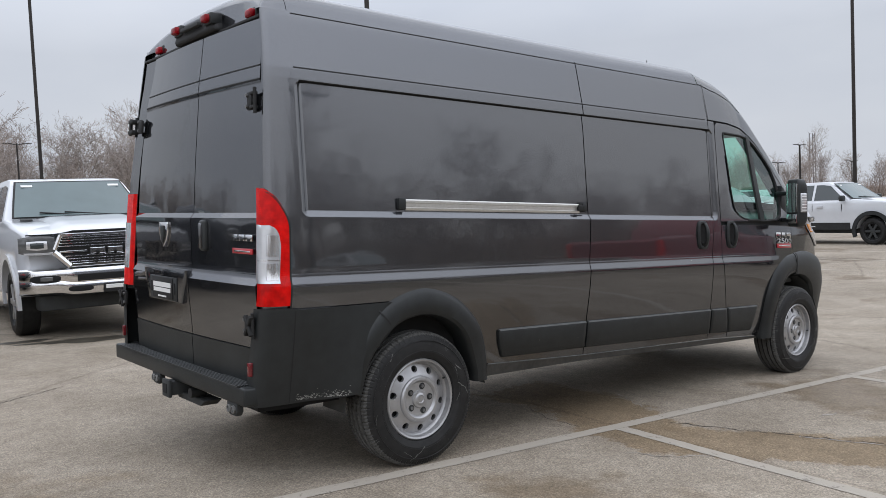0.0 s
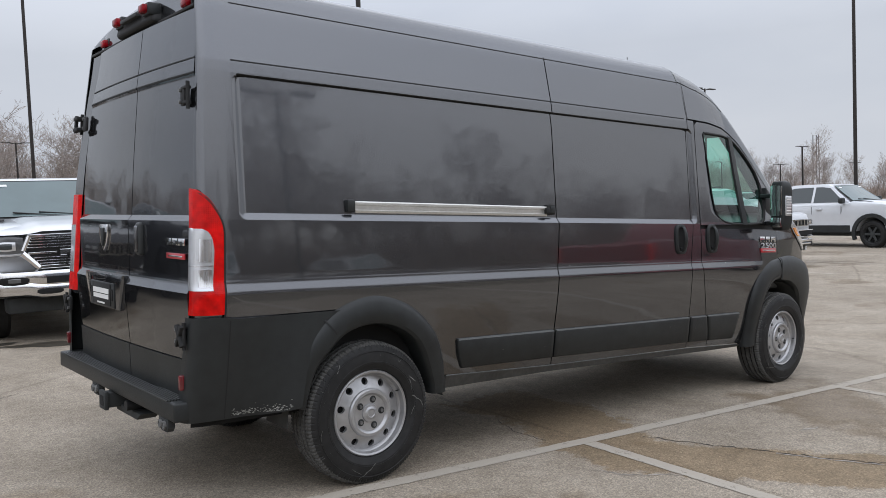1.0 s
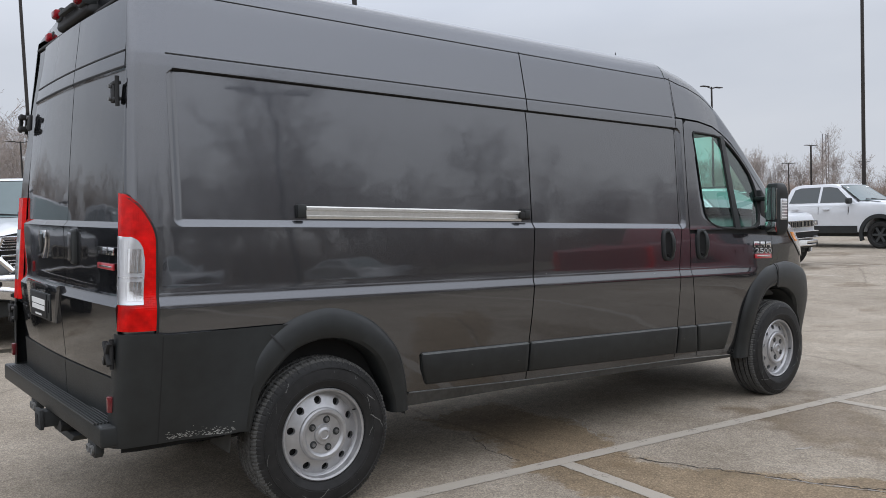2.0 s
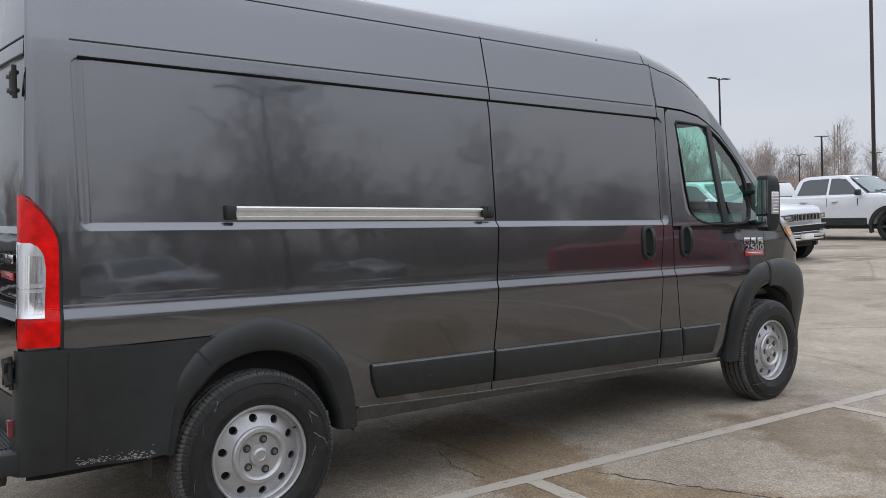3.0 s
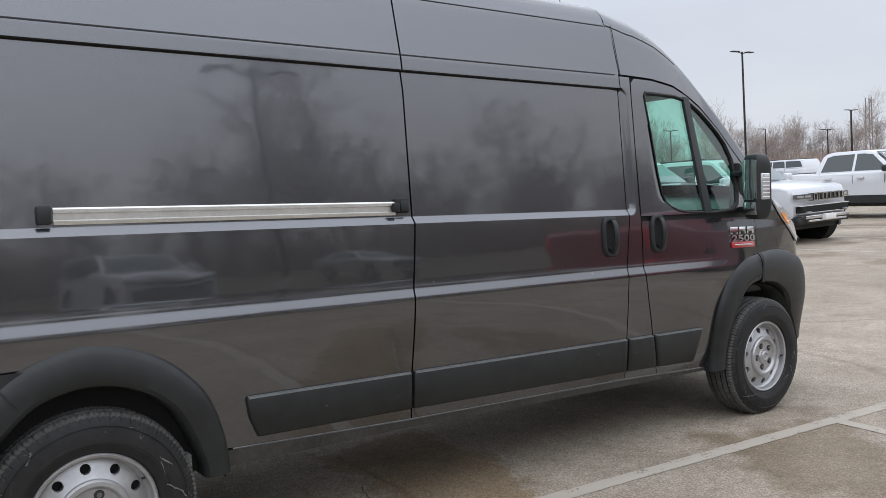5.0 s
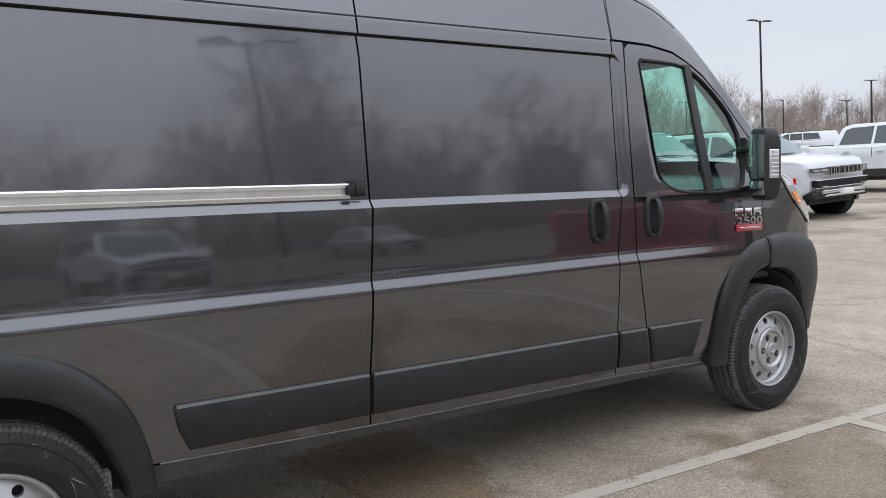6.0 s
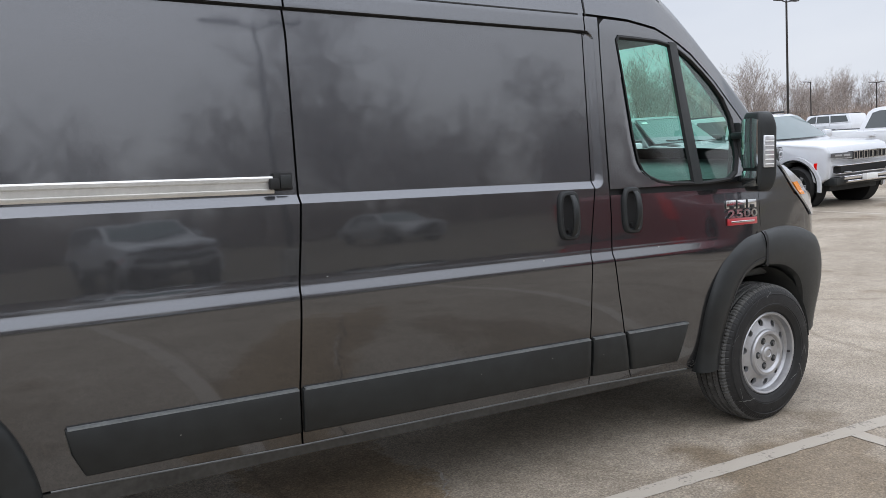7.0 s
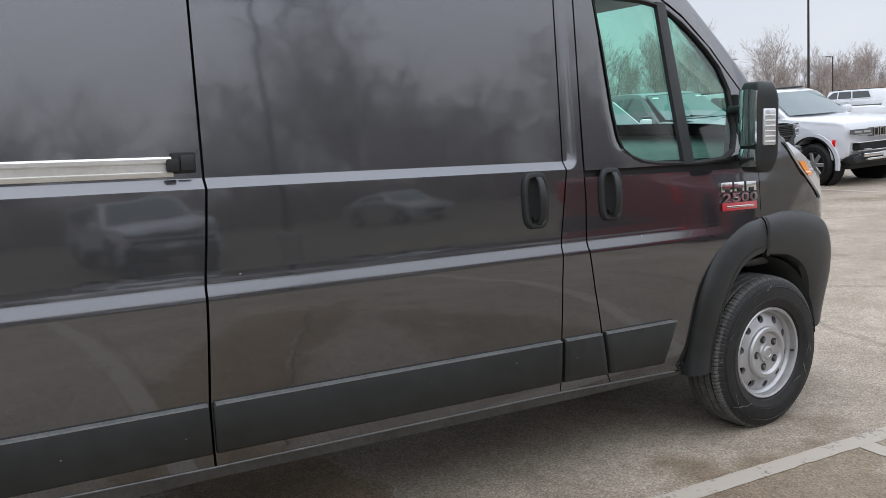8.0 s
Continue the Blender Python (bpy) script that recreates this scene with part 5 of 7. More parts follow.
for k in range(420):
    x = 3.46 - abs(flakes.gauss(0, 0.42))
    z = sill_low(x) + 0.012 + abs(flakes.gauss(0, 0.030 + 0.012 * max(0.0, x - 2.6)))
    if x < 2.2 or abs(z - sill_gap(x)) < 0.008 or z > trim_low(x) - 0.012:
        continue
    w, h = flakes.uniform(0.001, 0.006), flakes.uniform(0.0008, 0.003)
    n0 = len(verts)
    verts += [skin(x, z, 0.0045), skin(x + w, z + flakes.uniform(-0.001, 0.001), 0.0045), skin(x + w * 0.8, z + h, 0.0045), skin(x - w * 0.1, z + h * 0.7, 0.0045)]
    faces.append((n0, n0 + 1, n0 + 2, n0 + 3))
bm = bmesh.new()
vs = [bm.verts.new(v) for v in verts]
for q in faces:
    bm.faces.new([vs[i] for i in q])
tagged(part("road_dirt", bm, SPATTER, VAN), "dried dirt spattered along the sill", kind="stuff")
# belly
part("underbody", box(-0.70, 4.6, 0.34, W - 0.34, 0.44, 0.60, 0.03), UNDER, VAN, "dark underbody")
part("floor_edge", box(0.45, 3.4, 0.16, 0.36, 0.41, 0.48, 0.01), UNDER, VAN)
part("exhaust", rod((-0.55, 0.55, 0.42), (0.9, 0.55, 0.40), 0.035), UNDER, VAN)
part("rear_axle", rod((0, 0.2, 0.36), (0, W - 0.2, 0.36), 0.055), UNDER, VAN)
part("mud_bracket", box(0.318, 0.352, 0.10, 0.16, 0.40, 0.50, 0.006), SCUFF, VAN, "pale bracket behind the arch moulding")
# the sill seam's highlight, painted in as a thin pale strip
part("sill_edge", grid([[skin(x, z, 0.002), skin(x, z + 0.004, 0.004), skin(x, z + 0.007, 0.001)] for x, z in [(x, sill_gap(x) - 0.004) for x in np.linspace(0.50, 3.40, 40)]]), EDGE_GLINT, VAN)
# side trims
for x0f, x1f, name in ((lambda q: 0.548 + 0.05 * (1 - q) ** 2, lambda q: seam_slide(0.5 + 0.18 * q) - GAP - 0.002, "side_trim"), (lambda q: seam_slide(0.5 + 0.18 * q) + GAP + 0.003, lambda q: seam_b(0.45 + 0.18 * q) - GAP - 0.003, "sliding_door_trim"), (lambda q: seam_b(0.45 + 0.18 * q) + GAP + 0.002, lambda q: seam_f(0.44 + 0.18 * q) - GAP - 0.003, "pillar_trim"), (lambda q: seam_f(0.44 + 0.18 * q) + GAP + 0.003, lambda q: 3.345 - 0.045 * (1 - q), "front_door_trim")):
    at = lambda x, q: trim_low(x) + (trim_top(x) - trim_low(x)) * q
    rows = []
    for q, o in ((0.0, 0.0), (0.006, 0.012), (0.05, 0.018), (0.48, 0.019), (0.925, 0.018), (0.98, 0.013), (1.0, 0.0)):
        a, b = x0f(q), x1f(q)
        xs = [a, a + 0.001, a + 0.008] + list(np.linspace(a + 0.03, b - 0.03, 20)) + [b - 0.008, b - 0.001, b]
        rows.append([skin(x, at(x, q), o * (0.0 if k in (0, len(xs) - 1) else 0.75 if k in (1, len(xs) - 2) else 1.0)) for k, x in enumerate(xs)])
    bm = grid(rows)
    bmesh.ops.recalc_face_normals(bm, faces=bm.faces[:])
    moulding = part(name, bm, BLACK_PLASTIC, VAN, "matt black plastic side moulding", sharp=50)
    a, b = x0f(1.0) + 0.006, x1f(1.0) - 0.004
    # the highlight along the upper edge is put into a pale strip
    part("moulding_edge", grid([[skin(x, at(x, 1.0) + d, o) for x in np.linspace(a, b, 14)] for d, o in ((-0.004, 0.0175), (0.001, 0.015), (0.004, 0.004), (0.005, 0.0))]), EDGE_GLINT, moulding, "pale grey strip painted in as the upper edge's highlight")
# sliding door rail
rail = part("door_rail", warp(extruded([(0.0, 0.0), (-0.020, 0.0), (-0.024, 0.006), (-0.024, 0.014), (-0.012, 0.017), (-0.012, 0.038), (-0.024, 0.043), (-0.024, 0.054), (-0.018, 0.060), (0.0, 0.060)], -0.074, 1.256), lambda x, y, z: (y, side_y(0.5, 1.42) + 0.004 + 0.65 * x, 1.373 + z * 0.97 - 0.010 * y)), ALUMINIUM, VAN, "aluminium sliding door rail")
part("rail_end", warp(box(-0.126, -0.080, -0.022, 0.02, 1.378, 1.438, 0.006), lambda x, y, z: (x, side_y(0.5, 1.4) + y, z)), BLACK_PLASTIC, rail, "black rail end cap")
part("rail_end", warp(box(1.254, 1.322, -0.014, 0.02, 1.382, 1.442, 0.004), lambda x, y, z: (x, side_y(0.5, 1.4) + y, z - 0.012)), DARK_RUBBER, rail, "black rail end surround")
part("end_cover", warp(box(1.276, 1.316, -0.020, 0.0, 1.388, 1.434, 0.004), lambda x, y, z: (x, side_y(0.5, 1.4) + y, z - 0.012)), BLACK_PLASTIC, rail, "dark grey cover plate")
part("rail_roller", warp(box(1.238, 1.272, -0.026, 0.0, 1.386, 1.424, 0.006), lambda x, y, z: (x, side_y(0.5, 1.4) + y, z - 0.012)), DARK_RUBBER, rail)


def side_handle(xc, zc):
    """A black bowl with an upright grip."""

    def oval(rx, rz, n=32):
        return [(xc + rx * math.copysign(abs(math.cos(t)) ** 0.5, math.cos(t)), zc + rz * math.copysign(abs(math.sin(t)) ** 0.6, math.sin(t))) for t in [2 * math.pi * k / n for k in range(n)]]

    def bowl(loops):
        bm = grid([[skin(x, z, o) for x, z in lp] for lp, o in loops], True)
        bmesh.ops.recalc_face_normals(bm, faces=bm.faces[:])
        return tidy(bm)

    h = part("door_handle", bowl([(oval(0.059, 0.106), 0.0), (oval(0.0575, 0.1045), 0.010), (oval(0.053, 0.100), 0.016), (oval(0.045, 0.090), 0.017), (oval(0.040, 0.085), 0.012), (oval(0.038, 0.083), 0.0035)]), BLACK_PLASTIC, VAN, "black upright pull handle")
    # a near-black floor stands in for the bowl's inner shade
    part("handle_recess", bowl([(oval(0.0385, 0.0835), 0.003), (oval(0.02, 0.05), 0.0025), (oval(0.001, 0.001), 0.0025)]), VOID, h)
    y = side_y(xc, zc)
    rows = []
    for k in range(13):
        q = k / 12
        z = zc - 0.088 + 0.176 * q
        wide, far_ = 0.0125 + 0.004 * math.sin(math.pi * q), 0.016 + 0.030 * math.sin(math.pi * q) ** 0.6
        rows.append([(xc + 0.006 + wide * math.cos(b), y - far_ - 0.010 * math.sin(b), z) for b in np.linspace(0, 2 * math.pi, 12, endpoint=False)])
    bm = grid(rows, True)
    bmesh.ops.holes_fill(bm, edges=[e for e in bm.edges if e.is_boundary])
    bmesh.ops.recalc_face_normals(bm, faces=bm.faces[:])
    part("grip", bm, BLACK_PLASTIC, h)
    part("lock_cylinder", rod((xc - 0.012, y - 0.020, zc - 0.064), (xc - 0.012, y - 0.003, zc - 0.064), 0.009), DARK_RUBBER, h)


side_handle(2.561, 1.200)
side_handle(2.938, 1.200)

# mirror
def flange_x(bm, dx):
    """Gives a sheet that looks along x its edge."""
    got = bmesh.ops.extrude_edge_only(bm, edges=[e for e in bm.edges if e.is_boundary])
    for v in [g for g in got["geom"] if isinstance(g, bmesh.types.BMVert)]:
        v.co.x += dx
    return bm


def door_mirror(left):
    """Tall two-part mirror, its glass turned towards the driver."""
    turn = pose(3.690, -0.080, 1.440, 0, 0, -12)

    def put(x, y, z):
        p = turn @ Vector((x, y, z))
        return (p.x, W - p.y if left else p.y, p.z)

    def piece(name, bm, mat, parent, label=""):
        warp(bm, put)
        bmesh.ops.recalc_face_normals(bm, faces=bm.faces[:])
        return part(name, bm, mat, parent, label)

    shell = warp(box(0, 1, 0, 1, 0, 1, 0.20, 5), lambda x, y, z: (-0.060 + 0.135 * x * (1 - 0.9 * (z - 0.5) ** 2), -0.088 + 0.128 * y, -0.185 + 0.385 * z))
    mir = piece("door_mirror", shell, BLACK_PLASTIC, VAN, "large black two-part door mirror")
    for name, y0, y1, z0, z1, label in (("mirror_glass", -0.076, 0.030, -0.070, 0.168, "silvered mirror glass"), ("wide_angle_glass", -0.072, 0.026, -0.160, -0.084, "")):
        rows = []
        for u in np.linspace(-1, 1, 9):
            rows.append([(-0.0625 - 0.010 * (1 - u * u) - 0.004 * (1 - v * v), (y0 + y1) / 2 + (y1 - y0) / 2 * u, (z0 + z1) / 2 + (z1 - z0) / 2 * v * (1 - 0.06 * u ** 4)) for v in np.linspace(-1, 1, 9)])
        piece(name, flange_x(grid(rows), 0.012), MIRROR, mir, label)
    lens = piece("indicator_lens", box(-0.036, 0.030, -0.098, -0.080, -0.070, 0.085, 0.006, 3), CLEAR_LENS, mir, "clear ribbed indicator lens")
    for k in range(6):
        piece("lens_rib", box(-0.030, 0.024, -0.1005, -0.096, -0.056 + 0.022 * k, -0.050 + 0.022 * k, 0.001, 1), PALE, mir)
    for z in (-0.13, 0.09):
        piece("mirror_arm", box(0.03, 0.075, 0.02, 0.22, z - 0.015, z + 0.02, 0.010), BLACK_PLASTIC, mir)
    a = [(3.775, 1.31), (3.90, 1.31), (3.90, 1.50), (3.84, 1.58), (3.80, 1.60)]
    bm = extruded(a, 0.085, 0.16, 0.012)
    warp(bm, lambda x, y, z: (x, W - y if left else y, z))
    bmesh.ops.recalc_face_normals(bm, faces=bm.faces[:])
    part("mirror_base", bm, BLACK_PLASTIC, mir)


door_mirror(False), door_mirror(True)
for left in (False, True):
    low_edge = curve_of((1.06, 4.62), (1.13, 4.53), (1.22, 4.39), (1.30, 4.28), (1.375, 4.20))
    front_edge = curve_of((1.00, 4.70), (1.10, 4.66), (1.16, 4.61), (1.28, 4.47), (1.375, 4.235))

    def lens(z0, z1, s0, s1, out):
        bm = grid([[skin(low_edge(z) + (front_edge(z) - low_edge(z)) * q, z, out * (0.2 if k in (0, 10) else 1.0), left) for k, q in enumerate(np.linspace(s0, s1, 11))] for z in np.linspace(z0, z1, 16)])
        bmesh.ops.recalc_face_normals(bm, faces=bm.faces[:])
        return bm

    head = part("headlamp", lens(1.07, 1.372, 0.0, 1.0, 0.012), CLEAR_LENS, VAN, "swept-back clear headlamp with amber corner")
    part("amber_marker", lens(1.20, 1.275, 0.05, 0.55, 0.017), AMBER_LENS, head, "amber side marker")
    part("lamp_seal", grid([[skin(low_edge(z) + d, z, 0.004, left) for d in (-0.010, 0.002)] for z in np.linspace(1.07, 1.375, 14)]), DARK_RUBBER, head)
part("front_bumper", box(4.55, 4.97, 0.35, W - 0.35, 0.28, 0.66, 0.08, 4), BLACK_PLASTIC, VAN, "black front bumper")
part("antenna", rod((3.14, 0.99, 2.40), (3.14, 0.99, 2.70), 0.006, 0.003), DARK_RUBBER, VAN, "short roof antenna")

# cab inside
part("headliner", box(2.75, 3.32, 0.2, W - 0.2, 1.985, 2.01, 0.008), FABRIC, VAN, "grey cab headliner")
part("door_card", box(2.86, 3.90, W - 0.215, W - 0.19, 0.62, 1.318, 0.01), DASH, VAN, "grey door trim inside the cab")
part("cab_floor", box(2.75, 4.1, 0.2, W - 0.2, 0.48, 0.56), FABRIC, VAN)
part("dashboard", warp(box(0, 1, 0.20, W - 0.20, 0, 1, 0.06, 4), lambda x, y, z: (3.70 + 0.66 * x + 0.10 * (1 - z) * (1 - x), y, 0.75 + z * (0.585 + 0.075 * x - 0.05 * (x < 0.2)))), DASH, VAN, "dark dashboard")
part("instrument_hood", warp(box(3.66, 3.98, 1.30, 1.74, 1.28, 1.43, 0.05, 3), lambda x, y, z: (x, y, z - 0.10 * max(0.0, x - 3.80))), DASH, VAN)
part("partition", box(2.70, 2.73, 0.18, W - 0.18, 0.5, 2.2, 0.01), FABRIC, VAN)
part("steering_wheel", moved(lathe([(0.175 + 0.016 * math.cos(t), 0.016 * math.sin(t)) for t in np.linspace(0, 2 * math.pi, 9)], 32), pose(3.55, 1.52, 1.22, 0, 0, 90) @ pose(0, 0, 0, -25, 0, 0)), BLACK_PLASTIC, VAN)
for yc in (0.52, 1.50):
    seat = part("cab_seat", box(2.88, 3.38, yc - 0.25, yc + 0.25, 0.78, 0.95, 0.06, 3), FABRIC, VAN, "dark fabric cab seat")
    part("backrest", warp(box(2.84, 2.98, yc - 0.24, yc + 0.24, 0.92, 1.48, 0.06, 3), lambda x, y, z: (x - 0.12 * (z - 0.92), y, z)), FABRIC, seat)
    part("headrest", box(2.74, 2.85, yc - 0.13, yc + 0.13, 1.47, 1.66, 0.045, 3), FABRIC, seat)
    part("seat_base", box(2.9, 3.3, yc - 0.2, yc + 0.2, 0.55, 0.79, 0.01), BLACK_PLASTIC, seat)


# ---- wheels
def sector_disc(r0, r1, holes, hole_at, hole_r, face_y):
    """A dished ring with round openings."""
    bm = bmesh.new()
    step = 2 * math.pi / holes
    outer = []
    n = 8
    outer += [(r0 + (r1 - r0) * k / n, -0.5) for k in range(n)]
    outer += [(r1, -0.5 + k / n) for k in range(n)]
    outer += [(r1 - (r1 - r0) * k / n, 0.5) for k in range(n)]
    outer += [(r0, 0.5 - k / n) for k in range(n)]
    circ = [(hole_at + hole_r * math.cos(t), hole_r * math.sin(t) / (hole_at * step)) for t in np.linspace(0, 2 * math.pi, 24, endpoint=False)]
    o, i = ring_at(outer, circ, (hole_at, 0.0), 24)
    for h in range(holes):
        cols = []
        for (ra, ta), (rb, tb) in zip(o, i):
            pts = []
            for s in (0, 0.4, 0.8, 1.0):
                r, t = ra + (rb - ra) * s, (ta + (tb - ta) * s + h) * step
                pts.append((r * math.cos(t), face_y(r), r * math.sin(t)))
            r, t = rb, (tb + h) * step
            pts.append((r * math.cos(t), face_y(r) + 0.02, r * math.sin(t)))
            cols.append(pts)
        cols.append(cols[0])
        join(bm, tidy(grid(cols)))
    tidy(bm)
    bmesh.ops.recalc_face_normals(bm, faces=bm.faces[:])
    return bm


def van_wheel(R=0.374, wide=0.225):
    """Steel wheel with ten round openings, five nuts and a commercial tyre; outer face towards -y."""
    root = new("wheel", finish("wheel", lathe([(0.222, 0.03), (0.224, 0.016), (0.218, 0.010), (0.209, 0.014), (0.206, 0.024), (0.204, 0.044), (0.195, 0.052), (0.192, 0.058)], 72), STEEL))
    half = wide / 2 - 0.030
    pts = [(0.222, 0.022), (0.232, 0.006), (0.262, -0.006), (0.305, -0.006), (0.338, 0.004), (0.356, 0.015)]
    side = [(r, y + 0.0) for r, y in pts]
    seg = 360
    prof = side + [(0.367, 0.026)]
    ys = [0.026 + (wide - 0.052) * k / 60 for k in range(61)]
    for k, y in enumerate(ys):
        u = (y - wide / 2) / half
        r = R - 0.006 * abs(u) ** 3
        if any(abs(k - g) < 2.1 for g in (10, 23, 37, 50)):
            r -= 0.013
        prof.append((r, y))
    prof += [(0.367, wide - 0.026)] + [(r, wide - y) for r, y in reversed(side)]
    rows = []
    for k in range(seg):
        a = 2 * math.pi * k / seg
        row = []
        for r, y in prof:
            lug = (r > 0.354 and (y < 0.056 or y > wide - 0.056) and k % 6 == 0)
            cut = 0.0065 if lug else 0.0035 if (k % 3 == 0 and r > 0.350) else 0.0
            row.append(((r - cut) * math.cos(a), y, (r - cut) * math.sin(a)))
        rows.append(row)
    rows.append(rows[0])
    first_tread = next(i for i, (r, y) in enumerate(prof) if r > 0.350)
    last_tread = len(prof) - 1 - first_tread
    for name, a, b, mat, label in (("sidewall", 0, first_tread + 1, TYRE, "black tyre sidewall with pale scuffs"), ("tread", first_tread, last_tread + 1, TREAD, "dusty grooved tyre tread"), ("sidewall", last_tread, len(prof), TYRE, "")):
        bm = tidy(grid([row[a:b] for row in rows]))
        bmesh.ops.recalc_face_normals(bm, faces=bm.faces[:])
        part(name, bm, mat, root, label, sharp=18)
    # near-black rings put the grooves' shade into the colour
    for g in (10, 23, 37, 50):
        part("tread_groove", lathe([(R - 0.0105, ys[g] - 0.0052), (R - 0.0105, ys[g] + 0.0052)], 72), VOID, root)
    rub = random.Random(11)
    verts, faces = [], []
    for k in range(24):
        a, r0 = rub.uniform(0, 2 * math.pi), rub.choice((0.338, 0.325, 0.30))
        w, h, skew = rub.uniform(0.001, 0.0028), rub.uniform(0.006, 0.024), rub.gauss(0, 0.02)
        n0 = len(verts)
        for dr, da in ((0, 0), (0, w / r0), (h, (skew + w * 0.5) / r0), (h, skew / r0)):
            q = min(r0 + dr, 0.352)
            verts.append((q * math.cos(a + da), float(np.interp(q, [0.305, 0.338, 0.356], [-0.006, 0.004, 0.015])) - 0.0015, q * math.sin(a + da)))
        faces.append((n0, n0 + 1, n0 + 2, n0 + 3))
    # long scuffs that wander over the sidewall
    for k in range(9):
        a, r0, da, dr = rub.uniform(0, 2 * math.pi), rub.uniform(0.25, 0.33), rub.choice((-1, 1)) * rub.uniform(0.01, 0.05), rub.uniform(-0.010, 0.012)
        for j in range(rub.randrange(6, 12)):
            a2, r2 = a + da * rub.uniform(0.2, 1.0), min(max(r0 + dr * rub.uniform(0.3, 1.0), 0.24), 0.350)
            w = rub.uniform(0.0008, 0.0021)
            n0 = len(verts)
            for q, b, o in ((r0, a, -w), (r0, a, w), (r2, a2, w), (r2, a2, -w)):
                q += o
                verts.append((q * math.cos(b + o / q), float(np.interp(q, [0.232, 0.262, 0.305, 0.338, 0.356], [0.006, -0.006, -0.006, 0.004, 0.015])) - 0.0018, q * math.sin(b + o / q)))
            faces.append((n0, n0 + 1, n0 + 2, n0 + 3))
            a, r0 = a2, r2
    me = bpy.data.meshes.new("sidewall_scuffing")
    me.from_pydata(verts, [], faces)
    me.materials.append(RUB)
    scuffs = new("sidewall_scuffing", me)
    scuffs.parent = root
    tagged(scuffs, "pale scuffs on the sidewall", kind="stuff")
    for r in (0.268, 0.322):
        part("sidewall_ring", lathe([(r, -0.0055), (r + 0.002, -0.0078), (r + 0.004, -0.0055)], 72), TYRE, root)
    face = lambda r: float(np.interp(r, [0.115, 0.125, 0.14, 0.165, 0.188, 0.193], [0.028, 0.031, 0.038, 0.047, 0.056, 0.058]))
    part("disc", sector_disc(0.126, 0.193, 10, 0.165, 0.0185, face), STEEL, root)
    part("hub_cover", lathe([(0.129, 0.038), (0.127, 0.022), (0.120, 0.014), (0.106, 0.013), (0.099, 0.018), (0.094, 0.026), (0.070, 0.029), (0.050, 0.028), (0.046, 0.020), (0.034, 0.018), (0.030, 0.014), (0.022, 0.012), (0.019, 0.016), (0.0, 0.016)], 60), STEEL, root, "raised silver hub cover")
    part("brake_drum", lathe([(0.195, 0.075), (0.0, 0.075)], 36), VOID, root)
    for k in range(5):
        a = 2 * math.pi * (k + 0.2) / 5
        x, z = 0.071 * math.cos(a), 0.071 * math.sin(a)
        # a dark disc stands in for the shade round the nut
        part("nut_recess", rod((x, 0.0262, z), (x, 0.030, z), 0.0185, segments=20), UNDER, root)
        part("wheel_nut", rod((x, 0.019, z), (x, 0.030, z), 0.0098, segments=6), NUT, root)
    part("valve", rod((0.15, 0.036, 0.125), (0.152, 0.020, 0.13), 0.004), DARK_RUBBER, root)
    return root


first = van_wheel()
first.parent = VAN
first.matrix_basis = pose(0.005, 0.058, 0.364, 0, 12, 0)
tagged(first, "silver steel wheel with a black commercial tyre")
for x, left, turn in ((4.037, False, 47), (0.0, True, 80), (4.037, True, 20)):
    m = pose(x, 1.87, 0.364, 0, turn, 0) @ pose(0, 0, 0, 0, 0, 180) if left else pose(x, 0.058, 0.364, 0, turn, 0)
    copy_thing(first, m)
# the body settles on its springs; the wheels stay
for ob in VAN.children_recursive:
    if not ob.name.startswith("wheel.") and ob.name != "wheel" and not (ob.parent.name == "wheel" or ob.parent.name.startswith("wheel.")):
        for v in ob.data.vertices:
            v.co = settle(*v.co)


# ---------------------------------------------------------------- other vehicles
def arc(xc, zc, r, a0, a1, n=9):
    return [(xc + r * math.cos(radians(a0 + (a1 - a0) * k / n)), zc + r * math.sin(radians(a0 + (a1 - a0) * k / n))) for k in range(n + 1)]


def road_wheel(parent, x, y, r, mat, side, spokes=6):
    """An alloy wheel; side is -1 where the outer face looks towards -y."""
    w = 0.27
    prof = [(r * 0.60, 0.03), (r * 0.68, 0.0), (r * 0.86, -0.002), (r * 0.95, 0.02), (r, 0.05), (r, w - 0.05), (r * 0.95, w - 0.02), (r * 0.6, w - 0.03)]
    m = pose(x, y, r) if side < 0 else pose(x, y, r, 0, 0, 180)
    bm = moved(lathe(prof, 40), m)
    bmesh.ops.recalc_face_normals(bm, faces=bm.faces[:])
    wheel = part("wheel", bm, TYRE, parent, "road wheel with a black tyre")
    part("rim", moved(lathe([(r * 0.62, 0.02), (r * 0.60, 0.012), (r * 0.56, 0.02), (r * 0.54, 0.09), (0.0, 0.10)], 32), m), VOID if mat is not STEEL else UNDER, wheel)
    for k in range(spokes):
        a = 360 / spokes * k
        bm = box(0.03, r * 0.585, 0.012, 0.05, -0.035, 0.035, 0.008, 1)
        part("spoke", moved(bm, m @ pose(0, 0, 0, 0, a, 0)), mat, wheel)
    part("hub_cap", moved(lathe([(0.07, 0.03), (0.06, 0.008), (0.0, 0.004)], 20), m), mat, wheel)
    return wheel


